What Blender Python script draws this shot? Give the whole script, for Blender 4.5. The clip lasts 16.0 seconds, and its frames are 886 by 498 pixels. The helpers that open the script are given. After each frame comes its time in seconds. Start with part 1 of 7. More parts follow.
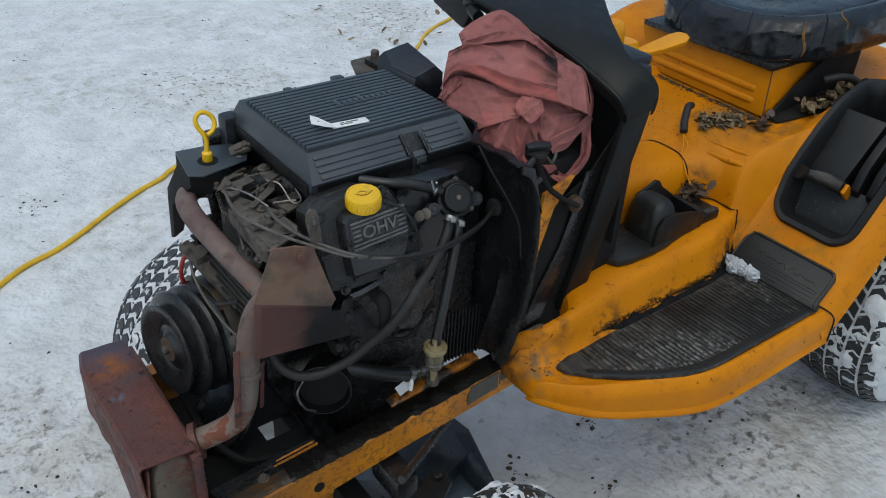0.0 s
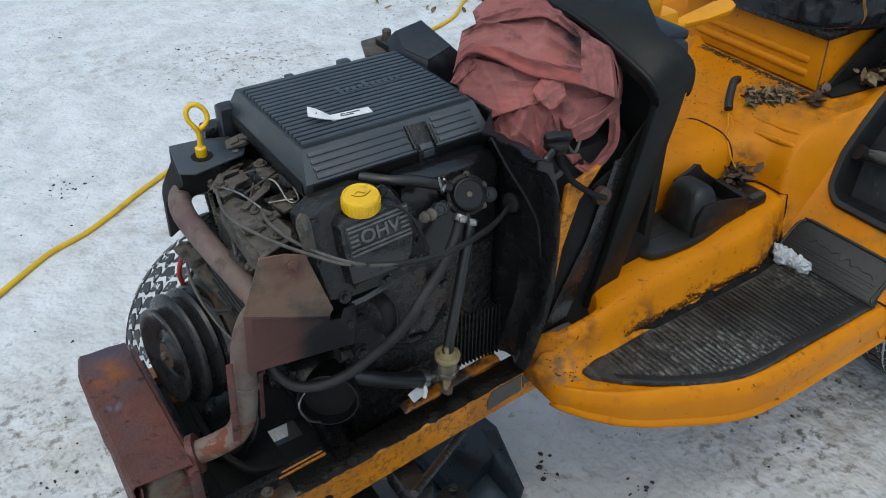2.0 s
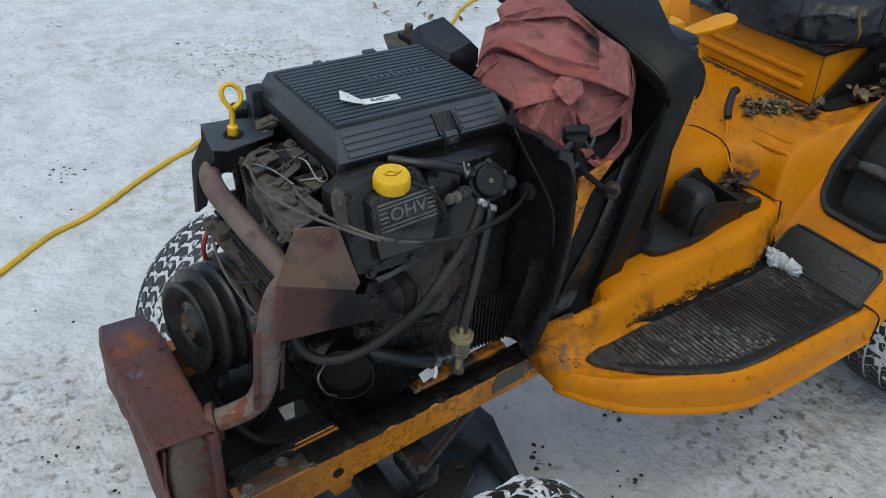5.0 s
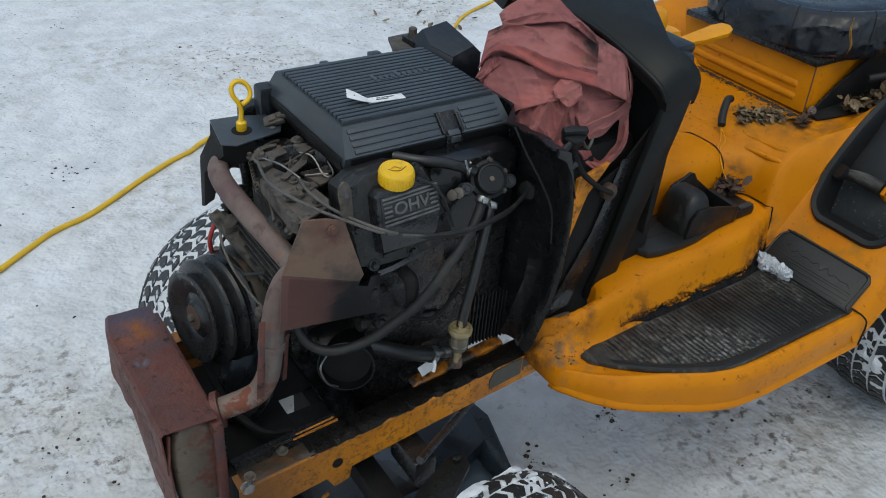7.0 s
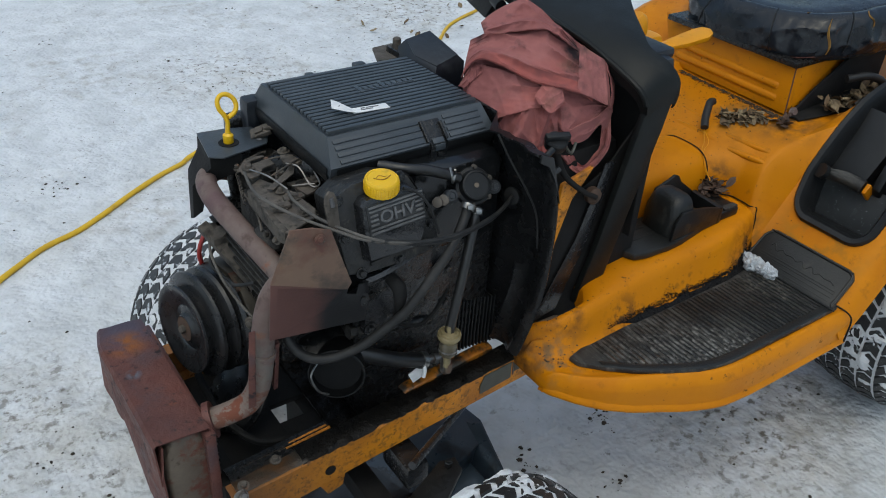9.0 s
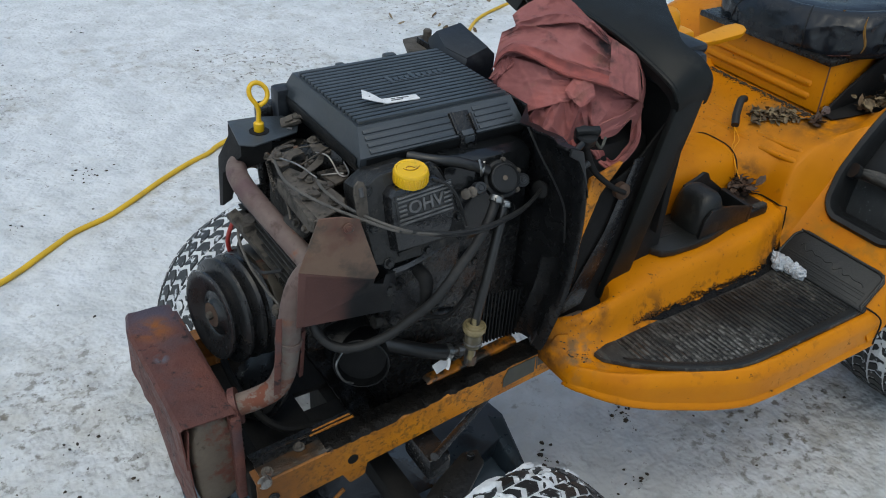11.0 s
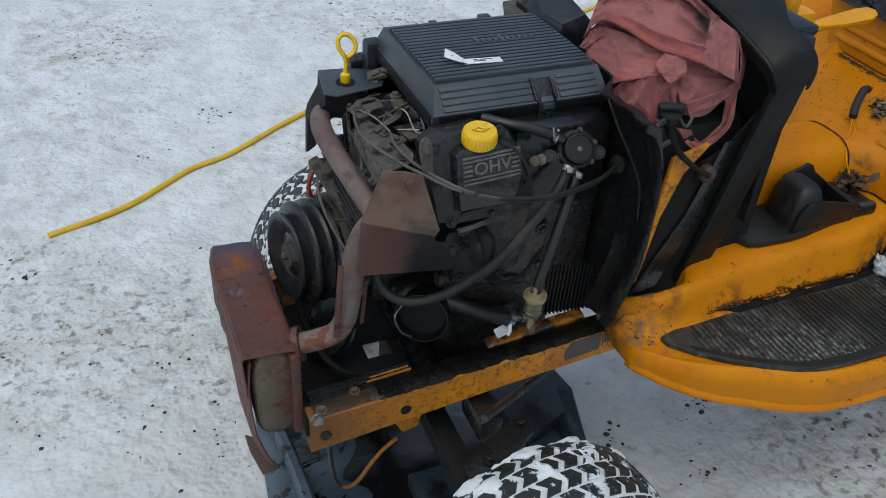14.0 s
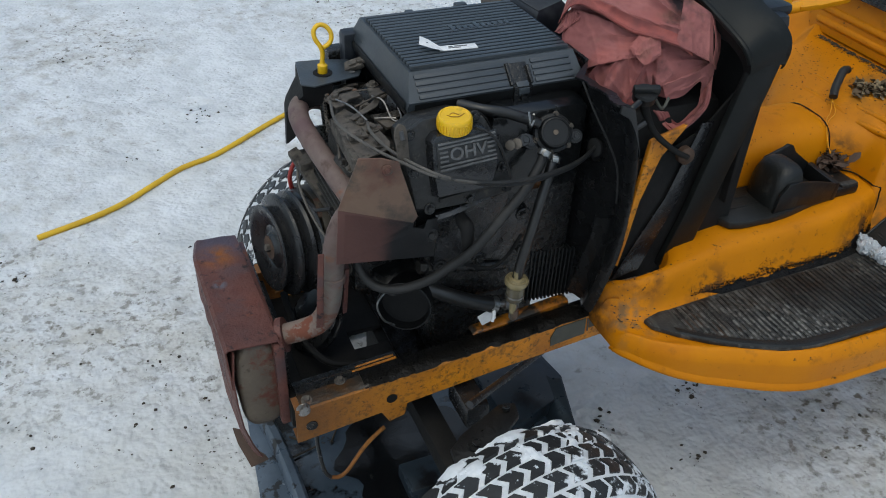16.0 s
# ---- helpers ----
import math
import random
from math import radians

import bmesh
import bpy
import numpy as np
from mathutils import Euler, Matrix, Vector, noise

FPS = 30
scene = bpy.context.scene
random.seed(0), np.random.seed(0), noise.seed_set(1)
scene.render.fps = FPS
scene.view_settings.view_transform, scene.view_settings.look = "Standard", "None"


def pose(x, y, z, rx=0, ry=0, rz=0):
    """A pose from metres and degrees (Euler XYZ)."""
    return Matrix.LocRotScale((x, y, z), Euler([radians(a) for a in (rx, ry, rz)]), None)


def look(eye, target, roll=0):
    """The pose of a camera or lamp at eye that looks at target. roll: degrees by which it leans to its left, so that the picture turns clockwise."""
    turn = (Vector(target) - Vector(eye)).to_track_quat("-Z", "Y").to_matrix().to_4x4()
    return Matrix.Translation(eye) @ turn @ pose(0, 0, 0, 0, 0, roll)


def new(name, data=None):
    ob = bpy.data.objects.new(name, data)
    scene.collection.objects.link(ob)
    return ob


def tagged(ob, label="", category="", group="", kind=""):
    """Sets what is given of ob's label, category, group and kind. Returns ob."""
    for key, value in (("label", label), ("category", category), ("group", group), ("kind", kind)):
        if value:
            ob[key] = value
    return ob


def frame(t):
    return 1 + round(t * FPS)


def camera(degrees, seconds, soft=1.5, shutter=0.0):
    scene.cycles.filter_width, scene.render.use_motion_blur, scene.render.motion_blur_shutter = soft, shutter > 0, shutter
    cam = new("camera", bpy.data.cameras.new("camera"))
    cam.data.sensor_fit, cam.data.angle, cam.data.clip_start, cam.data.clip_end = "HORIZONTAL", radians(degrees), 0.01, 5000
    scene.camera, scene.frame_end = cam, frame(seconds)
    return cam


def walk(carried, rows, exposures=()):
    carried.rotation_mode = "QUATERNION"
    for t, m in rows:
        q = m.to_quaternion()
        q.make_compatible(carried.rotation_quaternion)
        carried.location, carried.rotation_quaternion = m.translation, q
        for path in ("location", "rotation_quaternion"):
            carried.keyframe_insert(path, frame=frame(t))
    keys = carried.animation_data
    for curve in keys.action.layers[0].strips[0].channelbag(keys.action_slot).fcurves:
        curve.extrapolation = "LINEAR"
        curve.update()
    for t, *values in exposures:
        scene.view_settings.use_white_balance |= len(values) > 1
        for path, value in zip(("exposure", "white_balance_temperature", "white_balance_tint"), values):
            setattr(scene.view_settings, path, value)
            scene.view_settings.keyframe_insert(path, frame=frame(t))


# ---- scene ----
cam = camera(56.7, 16.0, soft=1.0)
PATH = [
    (0, (-0.245, -0.725, 1.264), (0.795, 0.59, 0.173), 3.2),
    (0.5, (-0.196, -0.701, 1.259), (0.834, 0.617, 0.163), 2.9),
    (1, (-0.097, -0.657, 1.258), (0.877, 0.694, 0.151), 3.6),
    (1.5, (-0.064, -0.646, 1.259), (0.86, 0.708, 0.112), 2.9),
    (2, (-0.142, -0.674, 1.254), (0.767, 0.673, 0.088), 0.4),
    (2.5, (-0.199, -0.688, 1.253), (0.729, 0.647, 0.088), -0.1),
    (3, (-0.22, -0.695, 1.248), (0.718, 0.634, 0.085), 0.4),
    (3.5, (-0.227, -0.687, 1.238), (0.718, 0.638, 0.076), 1.0),
    (4, (-0.21, -0.682, 1.248), (0.744, 0.644, 0.094), 3.0),
    (6.5, (-0.249, -0.715, 1.249), (0.73, 0.619, 0.126), 4.3),
    (7, (-0.251, -0.717, 1.249), (0.737, 0.615, 0.131), 5.0),
    (7.5, (-0.257, -0.719, 1.251), (0.736, 0.614, 0.139), 5.3),
    (8, (-0.255, -0.719, 1.246), (0.741, 0.613, 0.135), 5.5),
    (8.5, (-0.256, -0.719, 1.244), (0.743, 0.616, 0.138), 6.0),
    (9, (-0.25, -0.732, 1.256), (0.755, 0.601, 0.154), 4.0),
    (11.5, (-0.261, -0.729, 1.25), (0.689, 0.63, 0.132), 4.6),
    (12, (-0.267, -0.727, 1.248), (0.68, 0.632, 0.128), 5.1),
    (12.5, (-0.277, -0.725, 1.248), (0.66, 0.637, 0.122), 5.3),
    (13, (-0.266, -0.73, 1.241), (0.648, 0.633, 0.098), 4.2),
    (13.5, (-0.231, -0.739, 1.249), (0.623, 0.629, 0.066), 4.0),
    (14, (-0.192, -0.777, 1.255), (0.481, 0.677, 0.058), 4.2),
    (14.5, (-0.178, -0.818, 1.243), (0.404, 0.668, 0.038), 2.0),
    (15, (-0.183, -0.793, 1.25), (0.405, 0.696, 0.051), 2.0),
    (15.5, (-0.178, -0.785, 1.255), (0.462, 0.685, 0.06), 2.4),
    (16, (-0.172, -0.8, 1.245), (0.501, 0.653, 0.047), 2.8),
]
walk(cam, [(t, look(eye, target, roll)) for t, eye, target, roll in PATH], [(0, 0.0), (1, 0.0), (1.5, 0.08), (2, 0.18), (3, 0.19), (3.5, 0.1), (4, 0.04), (16, 0.04)])

# ---- world and sun ----
world = bpy.data.worlds.new("overcast")
scene.world = world
world.use_nodes = True
wn = world.node_tree.nodes
sky = wn.new("ShaderNodeTexSky")
sky.sky_type, sky.sun_disc = "NISHITA", False
sky.sun_elevation, sky.sun_rotation = radians(70), radians(-128)
sky.air_density, sky.dust_density, sky.ozone_density = 1.0, 4.0, 1.5
wn["Background"].inputs[1].default_value = 0.15
cool = wn.new("ShaderNodeMix")
cool.data_type, cool.blend_type, cool.inputs[0].default_value, cool.inputs[7].default_value = "RGBA", "MULTIPLY", 1.0, (0.91, 1.0, 0.98, 1)
world.node_tree.links.new(sky.outputs[0], cool.inputs[6])
world.node_tree.links.new(cool.outputs[2], wn["Background"].inputs[0])
sun_data = bpy.data.lights.new("sun", "SUN")
sun_data.energy, sun_data.angle, sun_data.color = 0.90, radians(130), (0.89, 0.98, 0.97)
sun = new("sun", sun_data)
sun.matrix_world = look((-0.9, -1.0, 4.5), (0.4, 0.0, 0.3))


# ---- materials ----
def material(name, c1, c2, scale=20.0, rough=0.6, metal=0.0, bump=0.0, bump_scale=120.0, spots=(), rough2=None, coat=0.0, spec=0.5, split=None, world_grain=False, pieces=None, streak=None, stains=()):
    """Two-tone grain at one scale, then any number of patches (colour, scale, low, high, roughness) laid over it."""
    m = bpy.data.materials.new(name)
    m.use_nodes = True
    n, ln = m.node_tree.nodes, m.node_tree.links
    b = n["Principled BSDF"]
    geo = n.new("ShaderNodeTexCoord")
    where = n.new("ShaderNodeNewGeometry").outputs["Position"] if world_grain else geo.outputs["Object"]

    def noise_node(s, detail=5.0, shift=0.0):
        t = n.new("ShaderNodeTexNoise")
        t.inputs["Scale"].default_value, t.inputs["Detail"].default_value, t.inputs["Roughness"].default_value = s, detail, 0.6
        mp = n.new("ShaderNodeMapping")
        mp.inputs["Location"].default_value = (shift, shift * 1.7, shift * 0.6)
        ln.new(where, mp.inputs[0])
        ln.new(mp.outputs[0], t.inputs["Vector"])
        return t.outputs[0]

    def ramp(src, lo, hi):
        r = n.new("ShaderNodeMapRange")
        r.inputs[1].default_value, r.inputs[2].default_value = lo, hi
        ln.new(src, r.inputs[0])
        return r.outputs[0]

    def blend(f, a, c):
        x = n.new("ShaderNodeMix")
        x.data_type = "RGBA"
        ln.new(f, x.inputs[0])
        for k, v in ((6, a), (7, c)):
            if isinstance(v, tuple):
                x.inputs[k].default_value = (*v, 1)
            else:
                ln.new(v, x.inputs[k])
        return x.outputs[2]

    def blend1(f, a, c):
        x = n.new("ShaderNodeMix")
        ln.new(f, x.inputs[0])
        for k, v in ((2, a), (3, c)):
            if isinstance(v, float):
                x.inputs[k].default_value = v
            else:
                ln.new(v, x.inputs[k])
        return x.outputs[0]

    grain = ramp(noise_node(scale), 0.35, 0.65)
    col = blend(grain, c1, c2)
    rg = blend1(ramp(noise_node(scale * 2.7, 3.0, 3.1), 0.3, 0.7), rough, rough if rough2 is None else rough2)
    for i, (sc, ss, lo, hi, sr) in enumerate(spots):
        f = ramp(noise_node(ss, 8.0, 5.3 + 2.9 * i), lo, hi)
        col, rg = blend(f, col, sc), blend1(f, rg, sr)
    if streak:
        sc, ss, stretch, lo, hi, sr = streak
        t, mp = n.new("ShaderNodeTexNoise"), n.new("ShaderNodeMapping")
        t.inputs["Scale"].default_value, t.inputs["Detail"].default_value = ss, 6.0
        mp.inputs["Scale"].default_value = stretch
        ln.new(where, mp.inputs[0])
        ln.new(mp.outputs[0], t.inputs["Vector"])
        f = ramp(t.outputs[0], lo, hi)
        col, rg = blend(f, col, sc), blend1(f, rg, sr)
    if split:
        axis, lo, hi, sc, sr = split
        sep, wob = n.new("ShaderNodeSeparateXYZ"), n.new("ShaderNodeMath")
        ln.new(geo.outputs["Object"], sep.inputs[0])
        wob.operation, wob.inputs[1].default_value = "MULTIPLY_ADD", 0.05
        ln.new(noise_node(22, 4.0, 1.3), wob.inputs[0])
        ln.new(sep.outputs[axis], wob.inputs[2])
        f = ramp(wob.outputs[0], lo + 0.025, hi + 0.025)
        col, rg = blend(f, col, sc), blend1(f, rg, sr)
    # stains with a centre, a radius, a colour and a grain
    for k, (at, rad, sc, ss, lo, hi, sr) in enumerate(stains):
        ds, near = n.new("ShaderNodeVectorMath"), n.new("ShaderNodeMath")
        ds.operation, ds.inputs[1].default_value = "DISTANCE", at
        ln.new(geo.outputs["Object"], ds.inputs[0])
        near.operation = "MULTIPLY"
        ln.new(ramp(ds.outputs["Value"], rad, rad * 0.3), near.inputs[0])
        ln.new(ramp(noise_node(ss, 8.0, 11.0 + 3.7 * k), lo, hi), near.inputs[1])
        col, rg = blend(near.outputs[0], col, sc), blend1(near.outputs[0], rg, sr)
    ln.new(col, b.inputs["Base Color"])
    ln.new(rg, b.inputs["Roughness"])
    b.inputs["Metallic"].default_value = metal
    b.inputs["Coat Weight"].default_value = coat
    b.inputs["Specular IOR Level"].default_value = spec
    if pieces:
        pick = n.new("ShaderNodeNewGeometry")
        col = blend(ramp(pick.outputs["Random Per Island"], 0.35, 0.9), col, pieces)
        ln.new(col, b.inputs["Base Color"])
    if bump:
        bp = n.new("ShaderNodeBump")
        bp.inputs["Strength"].default_value, bp.inputs["Distance"].default_value = 1.0, bump
        ln.new(noise_node(bump_scale, 6.0, 9.0), bp.inputs["Height"])
        ln.new(bp.outputs[0], b.inputs["Normal"])
    return m


DIRT = (0.025, 0.018, 0.012)
M_ORANGE = material("orange_paint", (0.55, 0.188, 0.0015), (0.49, 0.163, 0.0015), 6, 0.36, bump=0.0003, bump_scale=160, rough2=0.48, spec=0.15,
                    spots=(((0.44, 0.135, 0.003), 7, 0.50, 0.72, 0.55), ((0.24, 0.09, 0.012), 30, 0.60, 0.80, 0.65), ((0.05, 0.03, 0.015), 80, 0.65, 0.71, 0.8)))
M_BOARD = material("stained_orange_board", (0.55, 0.188, 0.0015), (0.49, 0.163, 0.0015), 6, 0.36, bump=0.0003, bump_scale=160, rough2=0.48, spec=0.15,
                    spots=(((0.44, 0.135, 0.003), 7, 0.50, 0.72, 0.55), ((0.24, 0.09, 0.012), 30, 0.60, 0.80, 0.65), ((0.05, 0.03, 0.015), 80, 0.65, 0.71, 0.8)),
                   stains=(((0.490, -0.060, 0.420), 0.055, (0.20, 0.115, 0.05), 45, 0.44, 0.60, 0.7), ((0.458, -0.010, 0.405), 0.060, (0.10, 0.040, 0.012), 30, 0.36, 0.56, 0.6), ((0.520, -0.030, 0.470), 0.060, (0.16, 0.062, 0.012), 26, 0.46, 0.62, 0.6),
                           ((0.640, -0.060, 0.425), 0.060, (0.10, 0.045, 0.015), 60, 0.46, 0.58, 0.7), ((0.80, -0.055, 0.425), 0.060, (0.13, 0.055, 0.012), 60, 0.54, 0.64, 0.7), ((0.97, -0.035, 0.435), 0.075, (0.06, 0.030, 0.012), 40, 0.42, 0.58, 0.7), ((0.80, -0.222, 0.417), 0.10, (0.20, 0.085, 0.02), 90, 0.60, 0.68, 0.7)))
M_DECK = material("stained_orange_deck", (0.55, 0.188, 0.0015), (0.49, 0.163, 0.0015), 6, 0.36, bump=0.0003, bump_scale=160, rough2=0.48, spec=0.15,
                    spots=(((0.44, 0.135, 0.003), 7, 0.50, 0.72, 0.55), ((0.24, 0.09, 0.012), 30, 0.60, 0.80, 0.65), ((0.05, 0.03, 0.015), 80, 0.65, 0.71, 0.8)),
                  stains=(((1.150, 0.065, 0.630), 0.090, (0.11, 0.052, 0.018), 30, 0.40, 0.58, 0.7), ((1.110, 0.130, 0.620), 0.090, (0.26, 0.115, 0.02), 24, 0.42, 0.62, 0.7), ((0.990, 0.075, 0.545), 0.045, (0.18, 0.075, 0.015), 34, 0.46, 0.60, 0.7), ((1.060, 0.080, 0.600), 0.080, (0.38, 0.135, 0.008), 22, 0.46, 0.66, 0.7),
                          ((1.000, -0.020, 0.470), 0.050, (0.16, 0.075, 0.015), 40, 0.44, 0.60, 0.7), ((1.30, 0.02, 0.67), 0.14, (0.20, 0.09, 0.02), 30, 0.44, 0.60, 0.7), ((1.045, -0.120, 0.480), 0.12, (0.34, 0.145, 0.015), 26, 0.48, 0.62, 0.6)))
M_RAIL = material("worn_orange_paint", (0.68, 0.245, 0.003), (0.56, 0.185, 0.004), 14, 0.42, bump=0.0012, bump_scale=170, rough2=0.6, split=("X", 0.24, -0.04, (0.12, 0.046, 0.010), 0.75),
                  spots=(((0.36, 0.120, 0.008), 8, 0.48, 0.68, 0.6), ((0.22, 0.085, 0.015), 90, 0.52, 0.68, 0.7), ((0.07, 0.034, 0.010), 150, 0.56, 0.68, 0.6), (DIRT, 60, 0.64, 0.74, 0.5)))

M_GRIME = material("brown_black_grime", (0.055, 0.024, 0.006), (0.020, 0.011, 0.005), 26, 0.4, bump=0.0014, bump_scale=150,
                   spots=((DIRT, 30, 0.46, 0.58, 0.4), ((0.30, 0.10, 0.005), 45, 0.64, 0.74, 0.5)))
M_RAILDIRT = material("grimy_orange_paint", (0.40, 0.13, 0.003), (0.22, 0.07, 0.004), 26, 0.45, bump=0.0012, bump_scale=150,
                      spots=((DIRT, 30, 0.46, 0.58, 0.4), ((0.006, 0.005, 0.004), 60, 0.50, 0.60, 0.4)))
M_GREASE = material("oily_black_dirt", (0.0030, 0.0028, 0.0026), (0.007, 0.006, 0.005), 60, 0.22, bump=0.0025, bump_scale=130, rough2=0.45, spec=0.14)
M_BLACK = material("black_plastic", (0.006, 0.0065, 0.0068), (0.010, 0.0105, 0.011), 25, 0.34, spec=0.3, bump=0.0003, bump_scale=500,
                   spots=(((0.030, 0.030, 0.029), 18, 0.6, 0.9, 0.6),), rough2=0.5)
M_AIRBOX = material("faded_black_plastic", (0.028, 0.035, 0.041), (0.040, 0.048, 0.056), 14, 0.28, spec=0.6, bump=0.0003, bump_scale=400,
                    spots=(((0.075, 0.06, 0.045), 9, 0.60, 0.85, 0.7),), rough2=0.42)
M_GLOSS = material("glossy_black_paint", (0.005, 0.0055, 0.006), (0.008, 0.0085, 0.009), 12, 0.10, spec=0.45, bump=0.0012, bump_scale=16, rough2=0.24,
                   spots=(((0.022, 0.020, 0.017), 30, 0.62, 0.80, 0.55),))
M_FIREWALL = material("dull_black_sheet", (0.006, 0.0063, 0.0068), (0.010, 0.010, 0.0105), 12, 0.13, spec=0.42, bump=0.0016, bump_scale=18, rough2=0.36,
                      spots=(((0.016, 0.014, 0.012), 30, 0.60, 0.80, 0.6),))
M_FACE = material("oily_black_can", (0.004, 0.0042, 0.0046), (0.007, 0.007, 0.007), 30, 0.35, spec=0.12, bump=0.0006, bump_scale=80, rough2=0.5)
M_ENGINE = material("engine_black", (0.005, 0.005, 0.0052), (0.008, 0.0078, 0.0076), 40, 0.14, spec=0.5, bump=0.0022, bump_scale=90, rough2=0.40,
                    spots=(((0.014, 0.013, 0.011), 40, 0.58, 0.85, 0.6),))
M_DIRTY = material("dusty_engine_metal", (0.055, 0.047, 0.039), (0.10, 0.085, 0.069), 60, 0.75, 0.2, bump=0.0015, bump_scale=130,
                   spots=(((0.018, 0.015, 0.012), 45, 0.5, 0.65, 0.8), ((0.14, 0.06, 0.03), 30, 0.62, 0.75, 0.9)))
M_RUSTPIPE = material("burnt_rusty_pipe", (0.115, 0.072, 0.064), (0.165, 0.125, 0.108), 22, 0.75, 0.15, bump=0.0006, bump_scale=220,
                      spots=(((0.22, 0.085, 0.045), 22, 0.62, 0.72, 0.9), ((0.08, 0.05, 0.042), 50, 0.56, 0.68, 0.8)), split=("Z", 0.50, 0.43, (0.17, 0.125, 0.100), 0.7), stains=(((0.030, 0.070, 0.440), 0.08, (0.15, 0.048, 0.026), 44, 0.50, 0.55, 0.9), ((0.055, 0.055, 0.480), 0.06, (0.14, 0.050, 0.030), 60, 0.52, 0.58, 0.9), ((0.058, 0.040, 0.520), 0.06, (0.15, 0.13, 0.11), 30, 0.42, 0.58, 0.7), ((0.07, 0.21, 0.70), 0.08, (0.10, 0.055, 0.055), 26, 0.40, 0.60, 0.6)))
M_RUST = material("red_brown_rust", (0.085, 0.032, 0.026), (0.125, 0.042, 0.030), 16, 0.5, 0.2, bump=0.0014, bump_scale=180, rough2=0.8,
                  spots=(((0.055, 0.036, 0.040), 10, 0.54, 0.68, 0.5), ((0.24, 0.07, 0.02), 16, 0.62, 0.72, 0.85), ((0.02, 0.014, 0.014), 60, 0.58, 0.66, 0.8)),
                  stains=(((-0.061, 0.298, 0.450), 0.060, (0.060, 0.045, 0.062), 12, 0.20, 0.40, 0.45), ((-0.067, 0.258, 0.450), 0.036, (0.24, 0.080, 0.016), 26, 0.40, 0.56, 0.85), ((-0.051, 0.156, 0.450), 0.08, (0.110, 0.037, 0.027), 20, 0.46, 0.64, 0.7), ((-0.077, 0.191, 0.450), 0.014, (0.10, 0.13, 0.16), 80, 0.40, 0.55, 0.5)))
M_SHIELD = material("brown_rusted_sheet", (0.165, 0.105, 0.070), (0.13, 0.078, 0.055), 8, 0.65, 0.2, bump=0.0004, bump_scale=260,
                    spots=(((0.10, 0.036, 0.026), 9, 0.46, 0.60, 0.75), ((0.06, 0.045, 0.035), 24, 0.52, 0.66, 0.6), ((0.17, 0.10, 0.06), 45, 0.60, 0.72, 0.8)))
M_TANMETAL = material("heat_tanned_metal", (0.14, 0.11, 0.08), (0.075, 0.055, 0.042), 12, 0.55, 0.4, bump=0.0006, bump_scale=200,
                      spots=(((0.13, 0.045, 0.03), 16, 0.52, 0.58, 0.85), ((0.04, 0.025, 0.02), 40, 0.6, 0.7, 0.8)))
M_STEEL = material("dull_steel", (0.30, 0.29, 0.28), (0.18, 0.17, 0.16), 80, 0.45, 0.9, bump=0.0002,
                   spots=(((0.12, 0.06, 0.03), 60, 0.58, 0.72, 0.8),))
M_BRIGHT = material("dull_zinc", (0.34, 0.34, 0.33), (0.14, 0.14, 0.135), 120, 0.3, 0.9)
M_CABLE = material("cable_grey", (0.10, 0.09, 0.078), (0.06, 0.055, 0.05), 60, 0.6, 0.1)
M_RUBBER = material("black_rubber", (0.010, 0.010, 0.010), (0.018, 0.0175, 0.017), 50, 0.55, spec=0.35, bump=0.0003,
                    spots=(((0.06, 0.055, 0.05), 20, 0.58, 0.8, 0.8),))
M_HOSE = material("dusty_hose", (0.007, 0.007, 0.007), (0.014, 0.0135, 0.013), 40, 0.32, spec=0.5, bump=0.0003,
                  spots=(((0.012, 0.012, 0.012), 25, 0.5, 0.7, 0.45),))
M_YELLOW = material("yellow_plastic", (0.74, 0.44, 0.008), (0.66, 0.38, 0.008), 30, 0.36, bump=0.0002,
                    spots=(((0.30, 0.19, 0.02), 45, 0.62, 0.78, 0.6),))
M_YELLOWPAINT = material("orange_yellow_plastic", (0.68, 0.28, 0.004), (0.60, 0.24, 0.004), 10, 0.4, spec=0.3, bump=0.0002,
                         spots=(((0.3, 0.12, 0.01), 30, 0.62, 0.8, 0.6),))
M_CORD = material("yellow_cord_jacket", (0.66, 0.40, 0.012), (0.56, 0.33, 0.012), 12, 0.5,
                  spots=(((0.30, 0.2, 0.05), 8, 0.6, 0.8, 0.6),))
M_LABEL = material("white_label", (0.72, 0.72, 0.72), (0.62, 0.62, 0.62), 60, 0.4)
M_INK = material("grey_ink", (0.06, 0.06, 0.065), (0.09, 0.09, 0.09), 60, 0.6)
M_DECAL = material("grey_decal", (0.038, 0.038, 0.028), (0.055, 0.055, 0.042), 40, 0.45, spots=(((0.05, 0.045, 0.04), 30, 0.55, 0.7, 0.6),))
M_FILTER = material("amber_filter_plastic", (0.25, 0.20, 0.105), (0.16, 0.125, 0.06), 60, 0.35, spots=(((0.05, 0.04, 0.02), 40, 0.56, 0.68, 0.5),))
M_BOWL = material("dark_amber_bowl", (0.07, 0.06, 0.045), (0.13, 0.11, 0.07), 50, 0.12)
M_CLOTH = material("faded_red_cloth", (0.31, 0.120, 0.112), (0.215, 0.078, 0.074), 11, 0.9, bump=0.0006, bump_scale=700, spec=0.15,
                   spots=(((0.35, 0.105, 0.088), 8, 0.54, 0.72, 0.9), ((0.20, 0.10, 0.075), 16, 0.56, 0.72, 0.9), ((0.04, 0.028, 0.030), 13, 0.56, 0.68, 0.9)))
